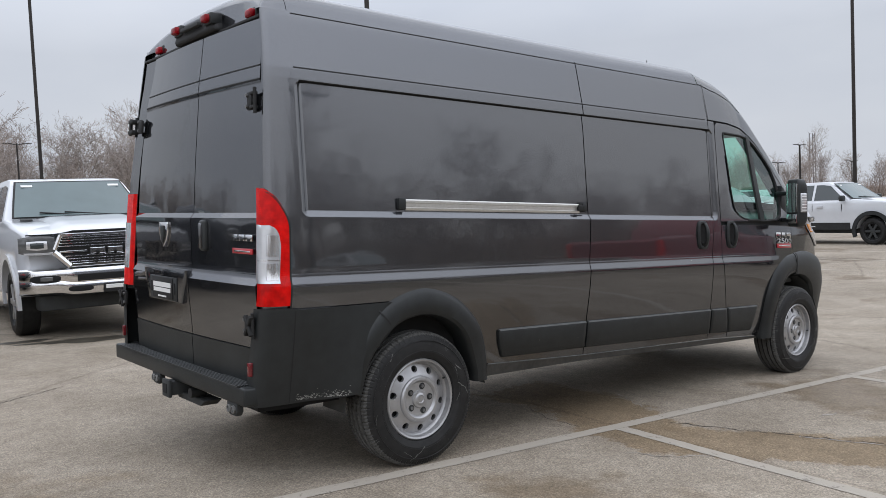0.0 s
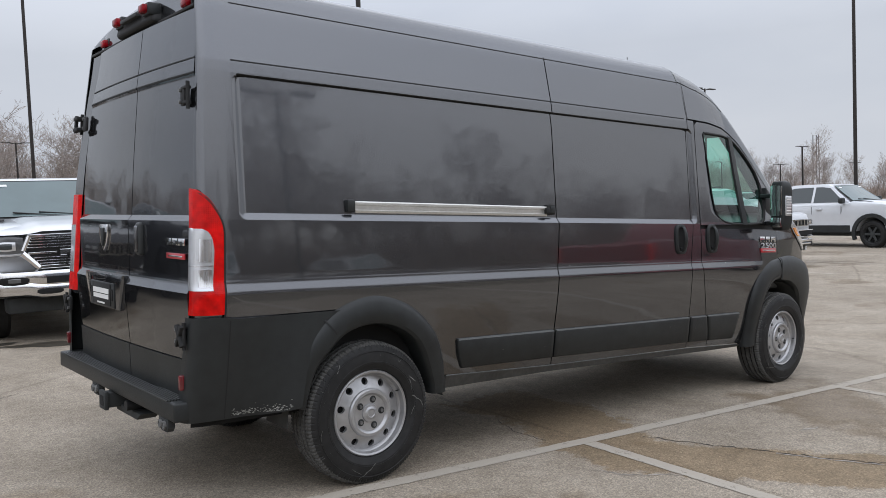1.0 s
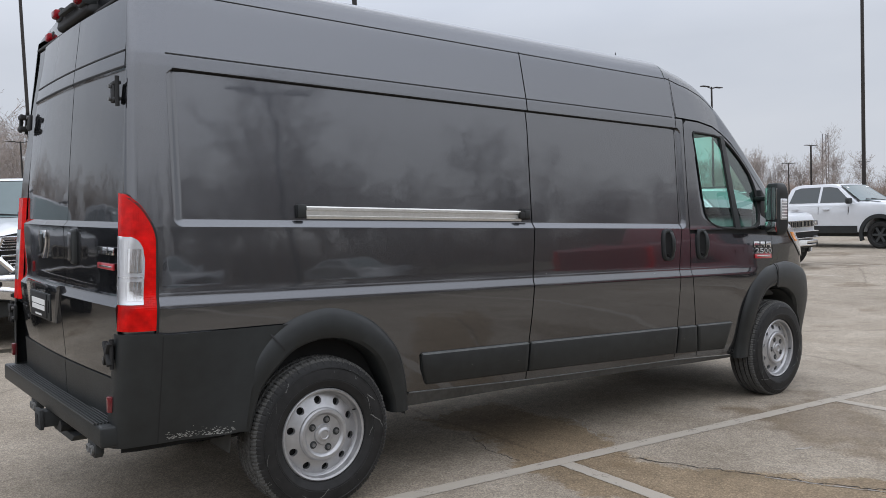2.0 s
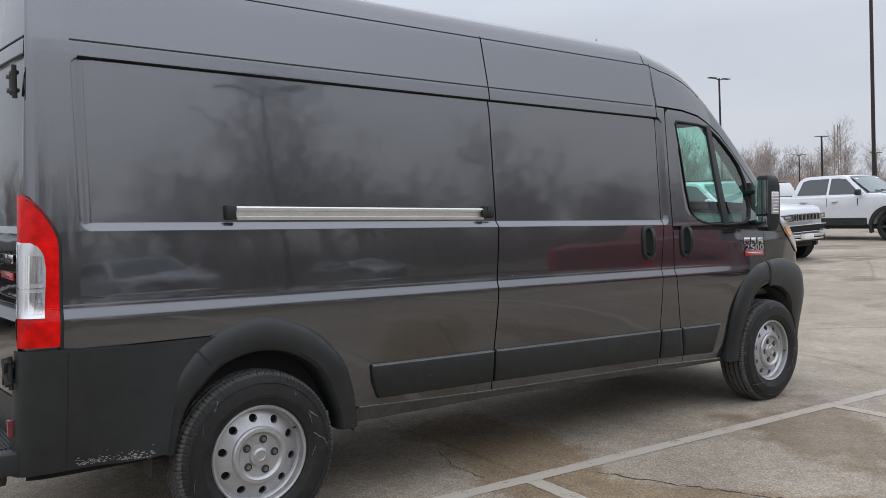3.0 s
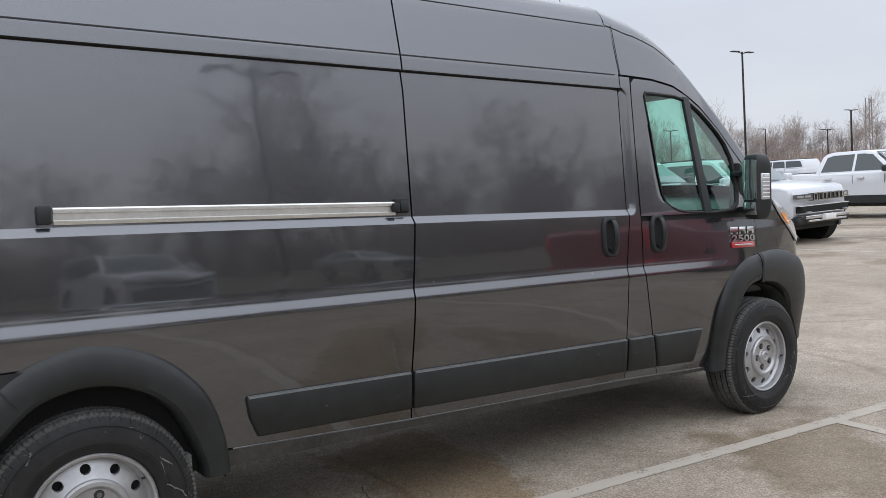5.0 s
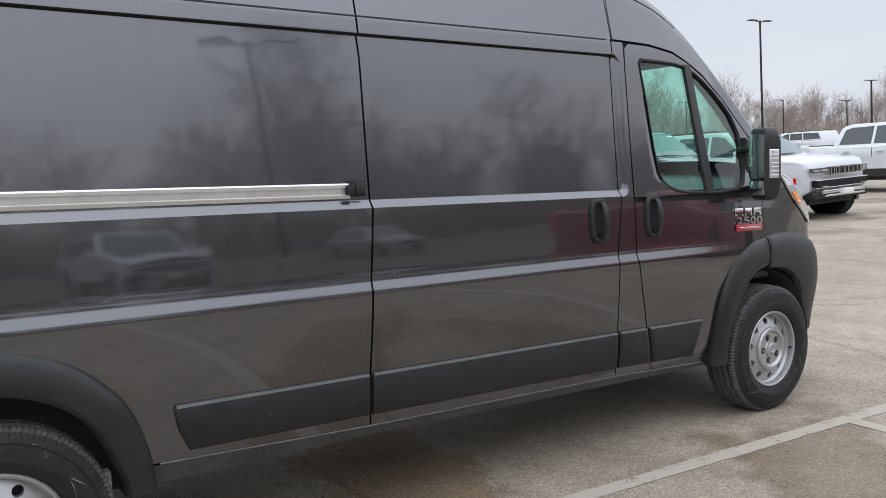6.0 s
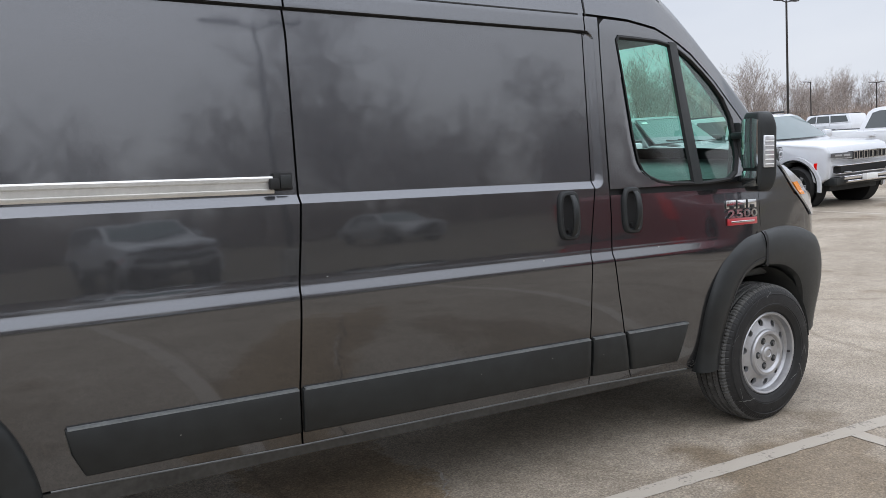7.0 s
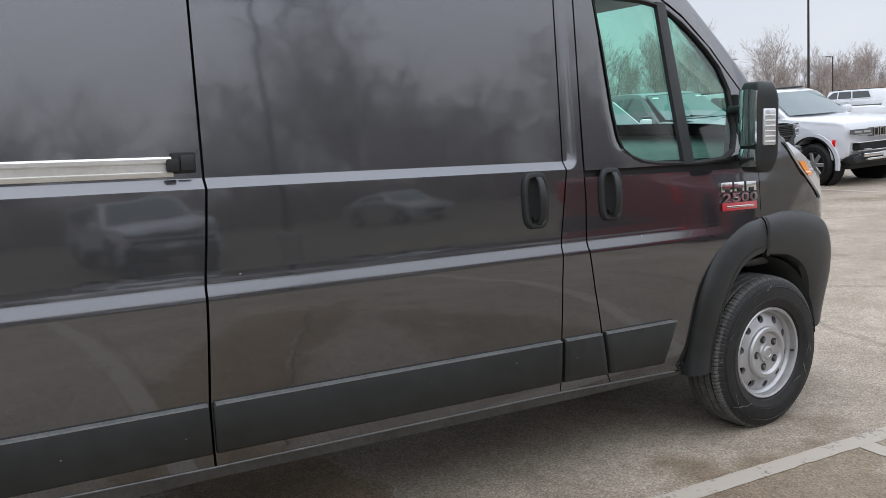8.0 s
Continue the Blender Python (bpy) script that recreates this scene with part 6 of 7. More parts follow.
def crown(v0, v1, half, z_belt, z_roof, inset, nose, tail):
    """Squeezes a car's shell: sides lean in above the belt, the ends round off in plan."""

    def fn(x, y, z):
        k = 1.0
        if z > z_belt:
            k -= inset * (z - z_belt) / (z_roof - z_belt)
        if x > v1 - nose:
            k -= 0.10 * ((x - (v1 - nose)) / nose) ** 2
        if x < v0 + tail:
            k -= 0.06 * (((v0 + tail) - x) / tail) ** 2
        if x > v1 - nose:
            x -= 0.22 * abs(y / half) ** 3 * (x - (v1 - nose)) / nose
        bow = 1.0 - 0.02 * abs(z - 0.8)
        return (x, y * k * bow, z)

    return fn


def slab_y(fn, x, z, half):
    return fn(x, half, z)[1]


def pane_on(fn, half, pts, side, lift=0.006):
    """A window pane that follows the shell's side."""
    bm = bmesh.new()
    front = [bm.verts.new((x, side * (slab_y(fn, x, z, half) + lift), z)) for x, z in pts]
    back = [bm.verts.new((x, side * (slab_y(fn, x, z, half) - 0.03), z)) for x, z in pts]
    n = len(pts)
    bm.faces.new(front), bm.faces.new(back[::-1])
    for i in range(n):
        bm.faces.new((front[i], back[i], back[(i + 1) % n], front[(i + 1) % n]))
    bmesh.ops.recalc_face_normals(bm, faces=bm.faces[:])
    return bm


def sheet_across(pts, width, lift=0.0):
    """A slab across the car through two lines of (x, z, half width), bowed forward a little."""
    rows = []
    for x, z, h in pts:
        rows.append([(x - 0.06 * abs(2 * s - 1) ** 2.2, h * (2 * s - 1), z) for s in np.linspace(0, 1, 13)])
    bm = grid(rows)
    bmesh.ops.recalc_face_normals(bm, faces=bm.faces[:])
    return bm


def nose_x(y):
    """The pickup's front face in plan."""
    return 2.845 - 0.20 * abs(y) ** 3 - 0.10 * max(0.0, abs(y) - 0.9)


def nose_patch(s, columns, out):
    """A lamp or opening on one half of the front face, from columns of (y, top, bottom), with a folded edge."""
    ys = [c[0] for c in columns]
    rows = []
    for y in np.linspace(ys[0], ys[-1], 13):
        a, b = float(np.interp(y, ys, [c[1] for c in columns])), float(np.interp(y, ys, [c[2] for c in columns]))
        x = nose_x(y)
        rows.append([(x - 0.03, s * y, a), (x + out - 0.004, s * y, a), (x + out, s * y, a + (b - a) * 0.12), (x + out, s * y, a + (b - a) * 0.88), (x + out - 0.004, s * y, b), (x - 0.03, s * y, b)])
    bm = grid(rows)
    bmesh.ops.recalc_face_normals(bm, faces=bm.faces[:])
    return bm


def nose_strip(y0, y1, base, tall, out):
    """A bar along the front face, of some height, standing proud of it."""
    rows = []
    for y in np.linspace(y0, y1, 21):
        x, z = nose_x(y), base(y)
        rows.append([(x - 0.03, y, z), (x + out - 0.004, y, z), (x + out, y, z + min(0.004, tall / 3)), (x + out, y, z + tall - min(0.004, tall / 3)), (x + out - 0.004, y, z + tall), (x - 0.03, y, z + tall)])
    bm = grid(rows)
    bmesh.ops.recalc_face_normals(bm, faces=bm.faces[:])
    return bm


def pickup(m, paint, label, trim="chrome", group="parked vehicles"):
    """A crew-cab pickup, nose along +x."""
    t = thing("pickup_truck", m, label, "pickup truck", group)
    half, r = 1.0, 0.41
    fa, ra = 1.86, -1.81
    lower = [(-3.02, 0.62), (-2.95, 0.55)] + [(ra - 0.56, 0.50)] + arc(ra, r + 0.02, 0.50, 172, 8) + [(ra + 0.60, 0.48), (fa - 0.60, 0.48)] + arc(fa, r + 0.02, 0.50, 172, 8) + [(2.45, 0.50), (2.78, 0.60), (2.84, 0.85), (2.83, 1.16), (2.76, 1.22), (2.62, 1.26), (2.2, 1.32), (1.25, 1.40), (1.10, 1.36), (-1.28, 1.32), (-1.30, 1.36), (-3.0, 1.36), (-3.04, 1.30)]
    fn = crown(-3.04, 2.84, half, 1.25, 1.96, 0.27, 0.75, 0.4)
    part("body", warp(extruded(lower, -half, half, 0.05, 3), fn), paint, t)
    cab = [(1.28, 1.30), (1.18, 1.34), (0.52, 1.86), (0.38, 1.925), (0.1, 1.955), (-0.75, 1.95), (-0.98, 1.91), (-1.10, 1.82), (-1.26, 1.34), (-1.26, 1.30)]
    part("cab", warp(extruded(cab, -half + 0.03, half - 0.03, 0.04, 3), fn), paint, t)
    # a near-black sheet stands in for the shade inside the bed
    part("bed_opening", box(-2.95, -1.36, -0.80, 0.80, 1.345, 1.366), VOID, t)
    for s in (-1, 1):
        part("front_side_window", pane_on(fn, half - 0.03, [(0.98, 1.38), (0.45, 1.83), (0.20, 1.865), (-0.02, 1.865), (-0.02, 1.38)], s), CAR_GLASS, t)
        part("rear_side_window", pane_on(fn, half - 0.03, [(-0.10, 1.38), (-0.10, 1.865), (-0.75, 1.855), (-0.95, 1.80), (-1.08, 1.38)], s), CAR_GLASS, t)
        for x in (-0.06, 0.90, -1.10):
            part("door_seam", pane_on(fn, half, [(x, 0.56), (x + 0.008, 0.56), (x + 0.008, 1.32), (x, 1.32)], s, 0.002), VOID, t)
        for x in (0.10, -0.92):
            part("handle", pane_on(fn, half, [(x, 1.16), (x + 0.20, 1.16), (x + 0.20, 1.20), (x, 1.20)], s, 0.03), paint, t)
        ym = slab_y(fn, 1.0, 1.35, half)
        bm = box(0.92, 1.06, ym + 0.02, ym + 0.22, 1.34, 1.52, 0.04, 2)
        part("door_mirror", warp(bm, lambda x, y, z: (x, s * y, z)), BLACK_PLASTIC, t)
        if trim != "chrome":
            part("sill_cladding", pane_on(fn, half, [(-1.1, 0.46), (1.2, 0.46), (1.2, 0.68), (-1.1, 0.68)], s, 0.012), BLACK_PLASTIC, t)
            for ax in (fa, ra):
                o = arc(ax, r + 0.02, 0.60, 200, -20, 16)
                part("arch_flare", pane_on(fn, half, o + arc(ax, r + 0.02, 0.49, -20, 200, 16), s, 0.035), BLACK_PLASTIC, t)
        else:
            for ax in (fa, ra):
                o = arc(ax, r + 0.02, 0.56, 188, -8, 16)
                part("arch_lip", pane_on(fn, half, o + arc(ax, r + 0.02, 0.495, -8, 188, 16), s, 0.012), paint, t)
        for ax in (fa, ra):
            road_wheel(t, ax, s * (half - 0.03), r, STEEL if trim == "chrome" else UNDER, s)
        # front lamps wrap round the corners
        lamp = nose_patch(s, [(0.625, 1.180, 0.985), (0.69, 1.190, 0.975), (0.78, 1.195, 0.975), (0.90, 1.190, 0.985), (0.975, 1.178, 1.01)], 0.016)
        head = part("headlamp", lamp, SMOKED, t, "smoked headlamp with chrome projector frame")
        part("projector", nose_patch(s, [(0.70, 1.135, 1.045), (0.80, 1.140, 1.035), (0.90, 1.135, 1.050)], 0.024), CLEAR_LENS, head)
        part("projector_eye", nose_patch(s, [(0.735, 1.118, 1.06), (0.80, 1.122, 1.055), (0.865, 1.118, 1.062)], 0.030), CAR_GLASS, head)
        part("turn_strip", nose_patch(s, [(0.65, 1.010, 0.985), (0.75, 1.005, 0.980), (0.93, 1.010, 0.992)], 0.024), CLEAR_LENS, head)
        part("tail_light", box(-3.06, -2.96, min(s * 0.86, s * 0.965), max(s * 0.86, s * 0.965), 0.98, 1.30, 0.02), RED_LENS, t)
    bm = sheet_across([(1.215, 1.40, 0.80), (0.90, 1.62, 0.735), (0.56, 1.865, 0.66)], 1)
    part("windscreen", moved(bm, Matrix.Translation((0.050, 0, 0.024))), WINDSCREEN, t, "pale green-grey windscreen")
    bm = sheet_across([(1.235, 1.385, 0.825), (0.90, 1.62, 0.76), (0.53, 1.885, 0.68)], 1)
    part("windscreen_frame", moved(bm, Matrix.Translation((0.040, 0, 0.018))), DARK_RUBBER, t)
    for s in (-1, 1):
        part("windscreen_sticker", moved(box(0.0, 0.004, s * 0.55 - 0.07, s * 0.55 + 0.07, -0.022, 0.022), pose(0.655, 0, 1.835, 0, -52, 0)), PALE, t)
        part("wiper", rod((1.27, s * 0.15 + 0.35, 1.405), (1.20, s * 0.15 - 0.35, 1.475), 0.010), DARK_RUBBER, t)
        part("bonnet_vent", moved(box(-0.12, 0.12, -0.07, 0.07, -0.004, 0.004, 0.003), pose(1.62, s * 0.72, 1.388, 0, 5.2, s * 8)), DARK_RUBBER, t)
    # the bonnet's raised middle, stepped at the front
    rows = []
    for x in np.linspace(1.30, 2.80, 16):
        e = float(np.interp(x, [1.25, 2.2, 2.62, 2.76, 2.82], [1.402, 1.322, 1.262, 1.225, 1.20]))
        rows.append([(x - 0.22 * abs(y) ** 3, y, e - 0.004 + 0.040 * float(smooth01((0.56 - abs(y)) / 0.12)) * float(smooth01((x - 1.2) / 0.3))) for y in np.linspace(-0.86, 0.86, 29)])
    part("bonnet", tidy(grid(rows)), paint, t, "sculpted white bonnet" if paint is WHITE_PAINT else "")
    part("bonnet_gap", nose_strip(-0.90, 0.90, lambda y: 1.200 + 0.026 * float(smooth01((0.58 - abs(y)) / 0.1)), 0.014, 0.006), VOID, t)
    # grille: a six-sided mouth with a bright surround and bars
    gm = CHROME if trim == "chrome" else UNDER
    wide_at = lambda z: float(np.interp(z, [0.855, 1.02, 1.19], [0.46, 0.60, 0.555]))
    rows = [[(nose_x(y * wide_at(z)) + 0.012, y * wide_at(z), z) for y in np.linspace(-1, 1, 15)] for z in (0.855, 0.94, 1.02, 1.10, 1.19)]
    part("grille", grid(rows), VOID, t)
    part("grille_surround", nose_strip(-0.58, 0.58, lambda y: 1.178, 0.034, 0.030), gm, t)
    part("grille_surround", nose_strip(-0.49, 0.49, lambda y: 0.835, 0.036, 0.032), gm, t)
    for s in (-1, 1):
        for a, b, w in (((0.565, 1.195), (0.630, 1.035), 0.030), ((0.635, 1.010), (0.480, 0.845), 0.042)):
            pa, pb = Vector((nose_x(a[0]) + 0.02, s * a[0], a[1])), Vector((nose_x(b[0]) + 0.02, s * b[0], b[1]))
            part("grille_surround", rod(pa, pb, w, w * 0.9, 8), gm, t)
    for z in (0.885, 0.917, 0.949, 1.062, 1.094, 1.126, 1.155):
        part("grille_bar", nose_strip(-wide_at(z), wide_at(z), lambda y: z, 0.012, 0.024), gm, t)
    part("grille_bar", nose_strip(-wide_at(1.0), -0.30, lambda y: 0.995, 0.022, 0.026), gm, t)
    part("grille_bar", nose_strip(0.30, wide_at(1.0), lambda y: 0.995, 0.022, 0.026), gm, t)
    for a, b, notches in ((-0.27, -0.11, 1), (-0.08, 0.08, 1), (0.11, 0.29, 2)):
        bar = part("grille_emblem", nose_strip(a, b, lambda y: 0.972, 0.066, 0.040), gm if trim != "chrome" else CHROME, t)
        for k in range(notches):
            c = a + (b - a) * (k + 1) / (notches + 1)
            part("emblem_notch", nose_strip(c - 0.018, c + 0.018, lambda y: 0.972, 0.030, 0.044), VOID, bar)
    # bumper, wrapped round the corners
    bump_mat = CHROME if trim == "chrome" else BLACK_PLASTIC
    prof = [(-0.10, 0.825), (0.035, 0.822), (0.070, 0.805), (0.085, 0.77), (0.080, 0.70), (0.070, 0.66), (0.085, 0.63), (0.080, 0.57), (0.050, 0.525), (0.0, 0.505), (-0.10, 0.50)]
    rows = []
    for y in np.linspace(-1, 1, 41):
        rise = 0.03 * float(smooth01((abs(y) - 0.45) / 0.2))
        rows.append([(nose_x(y * 0.985) + d - 0.10 * float(smooth01((abs(y) - 0.86) / 0.14)), y * 0.985, z + (rise if z < 0.68 else 0)) for d, z in prof])
    bm = grid(rows)
    bmesh.ops.recalc_face_normals(bm, faces=bm.faces[:])
    bump = part("front_bumper", bm, bump_mat, t, "chrome front bumper with dark openings" if trim == "chrome" else "black front bumper")
    # proud near-black pieces paint the dark of the bumper's openings
    part("upper_intake", nose_strip(-0.43, 0.43, lambda y: 0.672, 0.076, 0.090), VOID, bump)
    for s in (-1, 1):
        part("fog_opening", nose_patch(s, [(0.60, 0.735, 0.70), (0.64, 0.752, 0.678), (0.75, 0.758, 0.668), (0.86, 0.752, 0.678), (0.90, 0.73, 0.70)], 0.092), VOID, bump)
        part("fog_lamp", nose_patch(s, [(0.68, 0.735, 0.695), (0.74, 0.740, 0.690), (0.80, 0.735, 0.695)], 0.098), SMOKED, bump)
        part("tow_opening", nose_patch(s, [(0.27, 0.60, 0.575), (0.30, 0.615, 0.56), (0.40, 0.620, 0.555), (0.50, 0.615, 0.56), (0.53, 0.60, 0.578)], 0.094), VOID, bump)
    part("front_plate", nose_strip(-0.16, 0.16, lambda y: 0.525, 0.10, 0.100), DARK_RUBBER, t, "dark plate frame with a pale strip")
    part("plate_strip", nose_strip(-0.14, 0.14, lambda y: 0.565, 0.045, 0.104), PALE, t)
    part("air_dam", warp(box(2.45, 2.74, -0.80, 0.80, 0.34, 0.52, 0.03), lambda x, y, z: (x - 0.12 * abs(y) ** 3, y, z)), UNDER, t)
    part("rear_bumper", box(-3.16, -2.92, -0.92, 0.92, 0.50, 0.72, 0.03), gm, t)
    part("chassis", box(-2.8, 2.5, -0.7, 0.7, 0.34, 0.62, 0.02), UNDER, t)
    return t


def suv(m, paint, label, group="parked vehicles"):
    """A large square sport utility, nose along +x."""
    t = thing("sport_utility_vehicle", m, label, "suv", group)
    half, r = 1.0, 0.40
    fa, ra = 1.62, -1.50
    lower = [(-2.72, 0.62), (-2.60, 0.50)] + [(ra - 0.56, 0.46)] + arc(ra, r + 0.02, 0.49, 172, 8) + [(ra + 0.60, 0.42), (fa - 0.60, 0.42)] + arc(fa, r + 0.02, 0.49, 172, 8) + [(2.20, 0.46), (2.48, 0.56), (2.52, 0.80), (2.50, 1.06), (2.42, 1.16), (2.2, 1.21), (1.05, 1.29), (0.9, 1.30), (-2.70, 1.28), (-2.76, 1.1)]
    fn = crown(-2.76, 2.52, half, 1.15, 1.90, 0.17, 0.7, 0.4)
    part("body", warp(extruded(lower, -half, half, 0.05, 3), fn), paint, t)
    cab = [(1.10, 1.26), (0.98, 1.31), (0.32, 1.79), (0.12, 1.85), (-0.5, 1.88), (-2.2, 1.86), (-2.45, 1.82), (-2.70, 1.30), (-2.70, 1.26)]
    part("roof_shell", warp(extruded(cab, -half + 0.03, half - 0.03, 0.04, 3), fn), paint, t)
    for s in (-1, 1):
        for pts in ([(0.78, 1.35), (0.26, 1.75), (0.02, 1.785), (-0.10, 1.785), (-0.10, 1.35)], [(-0.18, 1.35), (-0.18, 1.785), (-1.05, 1.785), (-1.12, 1.35)], [(-1.22, 1.35), (-1.15, 1.78), (-2.25, 1.76), (-2.45, 1.38)]):
            part("side_window", pane_on(fn, half - 0.03, pts, s), CAR_GLASS, t)
        for x in (-0.14, 0.80, -1.16):
            part("door_seam", pane_on(fn, half, [(x, 0.52), (x + 0.008, 0.52), (x + 0.008, 1.28), (x, 1.28)], s, 0.002), VOID, t)
        for ax in (fa, ra):
            o = arc(ax, r + 0.02, 0.575, 192, -12, 20)
            part("arch_flare", pane_on(fn, half, o + arc(ax, r + 0.02, 0.515, -12, 192, 20), s, 0.022), paint, t)
            o = arc(ax, r + 0.02, 0.52, 195, -15, 20)
            part("arch_lip", pane_on(fn, half, o + arc(ax, r + 0.02, 0.485, -15, 195, 20), s, 0.016), BLACK_PLASTIC, t)
            part("wheel_well", moved(lathe([(0.49, 0.02), (0.49, 0.30), (0.0, 0.31)], 28), pose(ax, s * (half - 0.03), r + 0.02) if s < 0 else pose(ax, s * (half - 0.03), r + 0.02, 0, 0, 180)), VOID, t)
            road_wheel(t, ax, s * (half - 0.03), r, STEEL, s, 7)
        for x in (0.02, -0.92):
            part("door_handle", pane_on(fn, half, [(x, 1.13), (x + 0.20, 1.13), (x + 0.20, 1.17), (x, 1.17)], s, 0.03), paint, t)
        part("belt_strip", pane_on(fn, half - 0.03, [(0.84, 1.315), (0.84, 1.335), (-2.46, 1.335), (-2.46, 1.315)], s, 0.010), CHROME, t)
        part("sill_cladding", pane_on(fn, half, [(-1.0, 0.42), (1.1, 0.42), (1.1, 0.56), (-1.0, 0.56)], s, 0.012), BLACK_PLASTIC, t)
        ym = slab_y(fn, 0.8, 1.3, half)
        part("door_mirror", warp(box(0.74, 0.88, ym + 0.02, ym + 0.22, 1.30, 1.46, 0.04, 2), lambda x, y, z: (x, s * y, z)), paint, t)
        rows = []
        for y in np.linspace(0.50, 0.93, 12):
            x = 2.552 - 0.22 * y**3
            hi, lo = 1.045 - 0.012 * (y - 0.5), float(np.interp(y, [0.50, 0.80, 0.93], [0.915, 0.925, 0.965]))
            rows.append([(x - 0.06, s * y, hi), (x, s * y, hi), (x + 0.006, s * y, (hi + lo) / 2), (x, s * y, lo), (x - 0.06, s * y, lo)])
        bm = grid(rows)
        bmesh.ops.recalc_face_normals(bm, faces=bm.faces[:])
        head = part("headlamp", bm, SMOKED, t, "slim dark headlamp with a bright strip")
        for y0, y1, z0, z1 in ((0.53, 0.90, 0.932, 0.944), (0.56, 0.70, 0.975, 1.012), (0.73, 0.86, 0.978, 1.010)):
            rows = [[(2.563 - 0.22 * y**3, s * y, z) for z in (z0, z1)] for y in np.linspace(y0, y1, 8)]
            part("light_strip", grid(rows), CLEAR_LENS, head)
        part("marker_lamp", box(2.05, 2.10, min(s * 0.90, s * 0.985), max(s * 0.90, s * 0.985), 0.68, 0.86, 0.01), RED_LENS, t)
        part("roof_rail", rod((0.0, s * 0.74, 1.90), (-2.2, s * 0.74, 1.89), 0.02), UNDER, t)
    part("windscreen", moved(sheet_across([(1.005, 1.32, 0.84), (0.72, 1.53, 0.79), (0.37, 1.785, 0.71)], 1), Matrix.Translation((0.045, 0, 0.02))), WINDSCREEN, t, "pale green-grey windscreen")
    part("grille_backing", box(2.40, 2.535, -0.50, 0.50, 0.90, 1.05, 0.02), VOID, t)
    for k in range(7):
        y = -0.42 + 0.14 * k
        o, i = ring_at([(-0.058, -0.075), (0.058, -0.075), (0.058, 0.075), (-0.058, 0.075)], [(-0.042, -0.060), (0.042, -0.060), (0.042, 0.060), (-0.042, 0.060)], (0.0, 0.0), 8)
        cols = [[(2.535, y + a, 0.977 + b), (2.556 - 0.22 * abs(y) ** 3, y + a, 0.977 + b), (2.556 - 0.22 * abs(y) ** 3, y + c, 0.977 + d), (2.50, y + c, 0.977 + d)] for (a, b), (c, d) in zip(o, i)]
        bm = tidy(grid(cols + [cols[0]]))
        bmesh.ops.recalc_face_normals(bm, faces=bm.faces[:])
        part("grille_slot_surround", bm, CHROME, t)
    bend = lambda x, y, z: (x - 0.20 * abs(y) ** 3, y, z)
    part("lower_intake", warp(box(2.40, 2.562, -0.78, 0.78, 0.655, 0.785, 0.02), bend), VOID, t)
    for z in (0.640, 0.790):
        part("intake_surround", warp(box(2.42, 2.575, -0.82, 0.82, z, z + 0.016, 0.005), bend), CHROME, t)
    for y in (-0.62, 0.62):
        part("tow_hook", warp(box(2.50, 2.59, y - 0.06, y + 0.06, 0.655, 0.685, 0.012), bend), STEEL, t)
    part("bumper_strip", warp(box(2.42, 2.578, -0.70, 0.70, 0.53, 0.60, 0.012), bend), CHROME, t)
    part("front_plate", warp(box(2.50, 2.590, -0.17, 0.17, 0.50, 0.61, 0.004), bend), PALE, t, "pale plate on the bumper")
    part("skid_plate", warp(box(2.30, 2.56, -0.86, 0.86, 0.42, 0.58, 0.03), lambda x, y, z: (x - 0.22 * abs(y) ** 3, y, z)), BLACK_PLASTIC, t)
    part("bumper_strip", warp(box(2.42, 2.575, -0.62, 0.62, 0.47, 0.51, 0.01), lambda x, y, z: (x - 0.20 * abs(y) ** 3, y, z)), CHROME, t)
    part("chassis", box(-2.4, 2.2, -0.7, 0.7, 0.30, 0.60, 0.02), UNDER, t)
    return t


def sedan(m, paint, label, group="parked vehicles"):
    """A plain low car, nose along +x."""
    t = thing("parked_car", m, label, "car", group)
    half, r = 0.92, 0.33
    fa, ra = 1.40, -1.38
    lower = [(-2.35, 0.55), (-2.25, 0.35)] + arc(ra, r, 0.40, 172, 8) + arc(fa, r, 0.40, 172, 8) + [(2.30, 0.30), (2.38, 0.55), (2.30, 0.78), (1.1, 0.98), (0.9, 1.0), (-1.6, 1.02), (-2.3, 0.98)]
    fn = crown(-2.35, 2.38, half, 0.95, 1.48, 0.24, 0.7, 0.5)
    part("body", warp(extruded(lower, -half, half, 0.04, 2), fn), paint, t)
    part("roof_shell", warp(extruded([(1.05, 0.97), (0.35, 1.36), (0.0, 1.45), (-0.8, 1.45), (-1.3, 1.34), (-1.9, 0.99)], -half + 0.03, half - 0.03, 0.04, 2), fn), paint, t)
    for s in (-1, 1):
        part("side_window", pane_on(fn, half - 0.03, [(0.75, 1.04), (0.28, 1.32), (-0.25, 1.38), (-0.25, 1.04)], s), CAR_GLASS, t)
        part("side_window", pane_on(fn, half - 0.03, [(-0.32, 1.04), (-0.32, 1.38), (-0.85, 1.36), (-1.35, 1.06)], s), CAR_GLASS, t)
        for ax in (fa, ra):
            road_wheel(t, ax, s * (half - 0.02), r, STEEL, s, 5)
        part("headlamp", box(2.10, 2.32, min(s * 0.5, s * 0.78), max(s * 0.5, s * 0.78), 0.64, 0.74, 0.03), CLEAR_LENS, t)
    part("windscreen", moved(sheet_across([(1.0, 1.0, 0.78), (0.4, 1.345, 0.64)], 1), Matrix.Translation((0.04, 0, 0.02))), WINDSCREEN, t)
    part("grille", box(2.2, 2.39, -0.4, 0.4, 0.48, 0.68, 0.03), VOID, t)
    return t


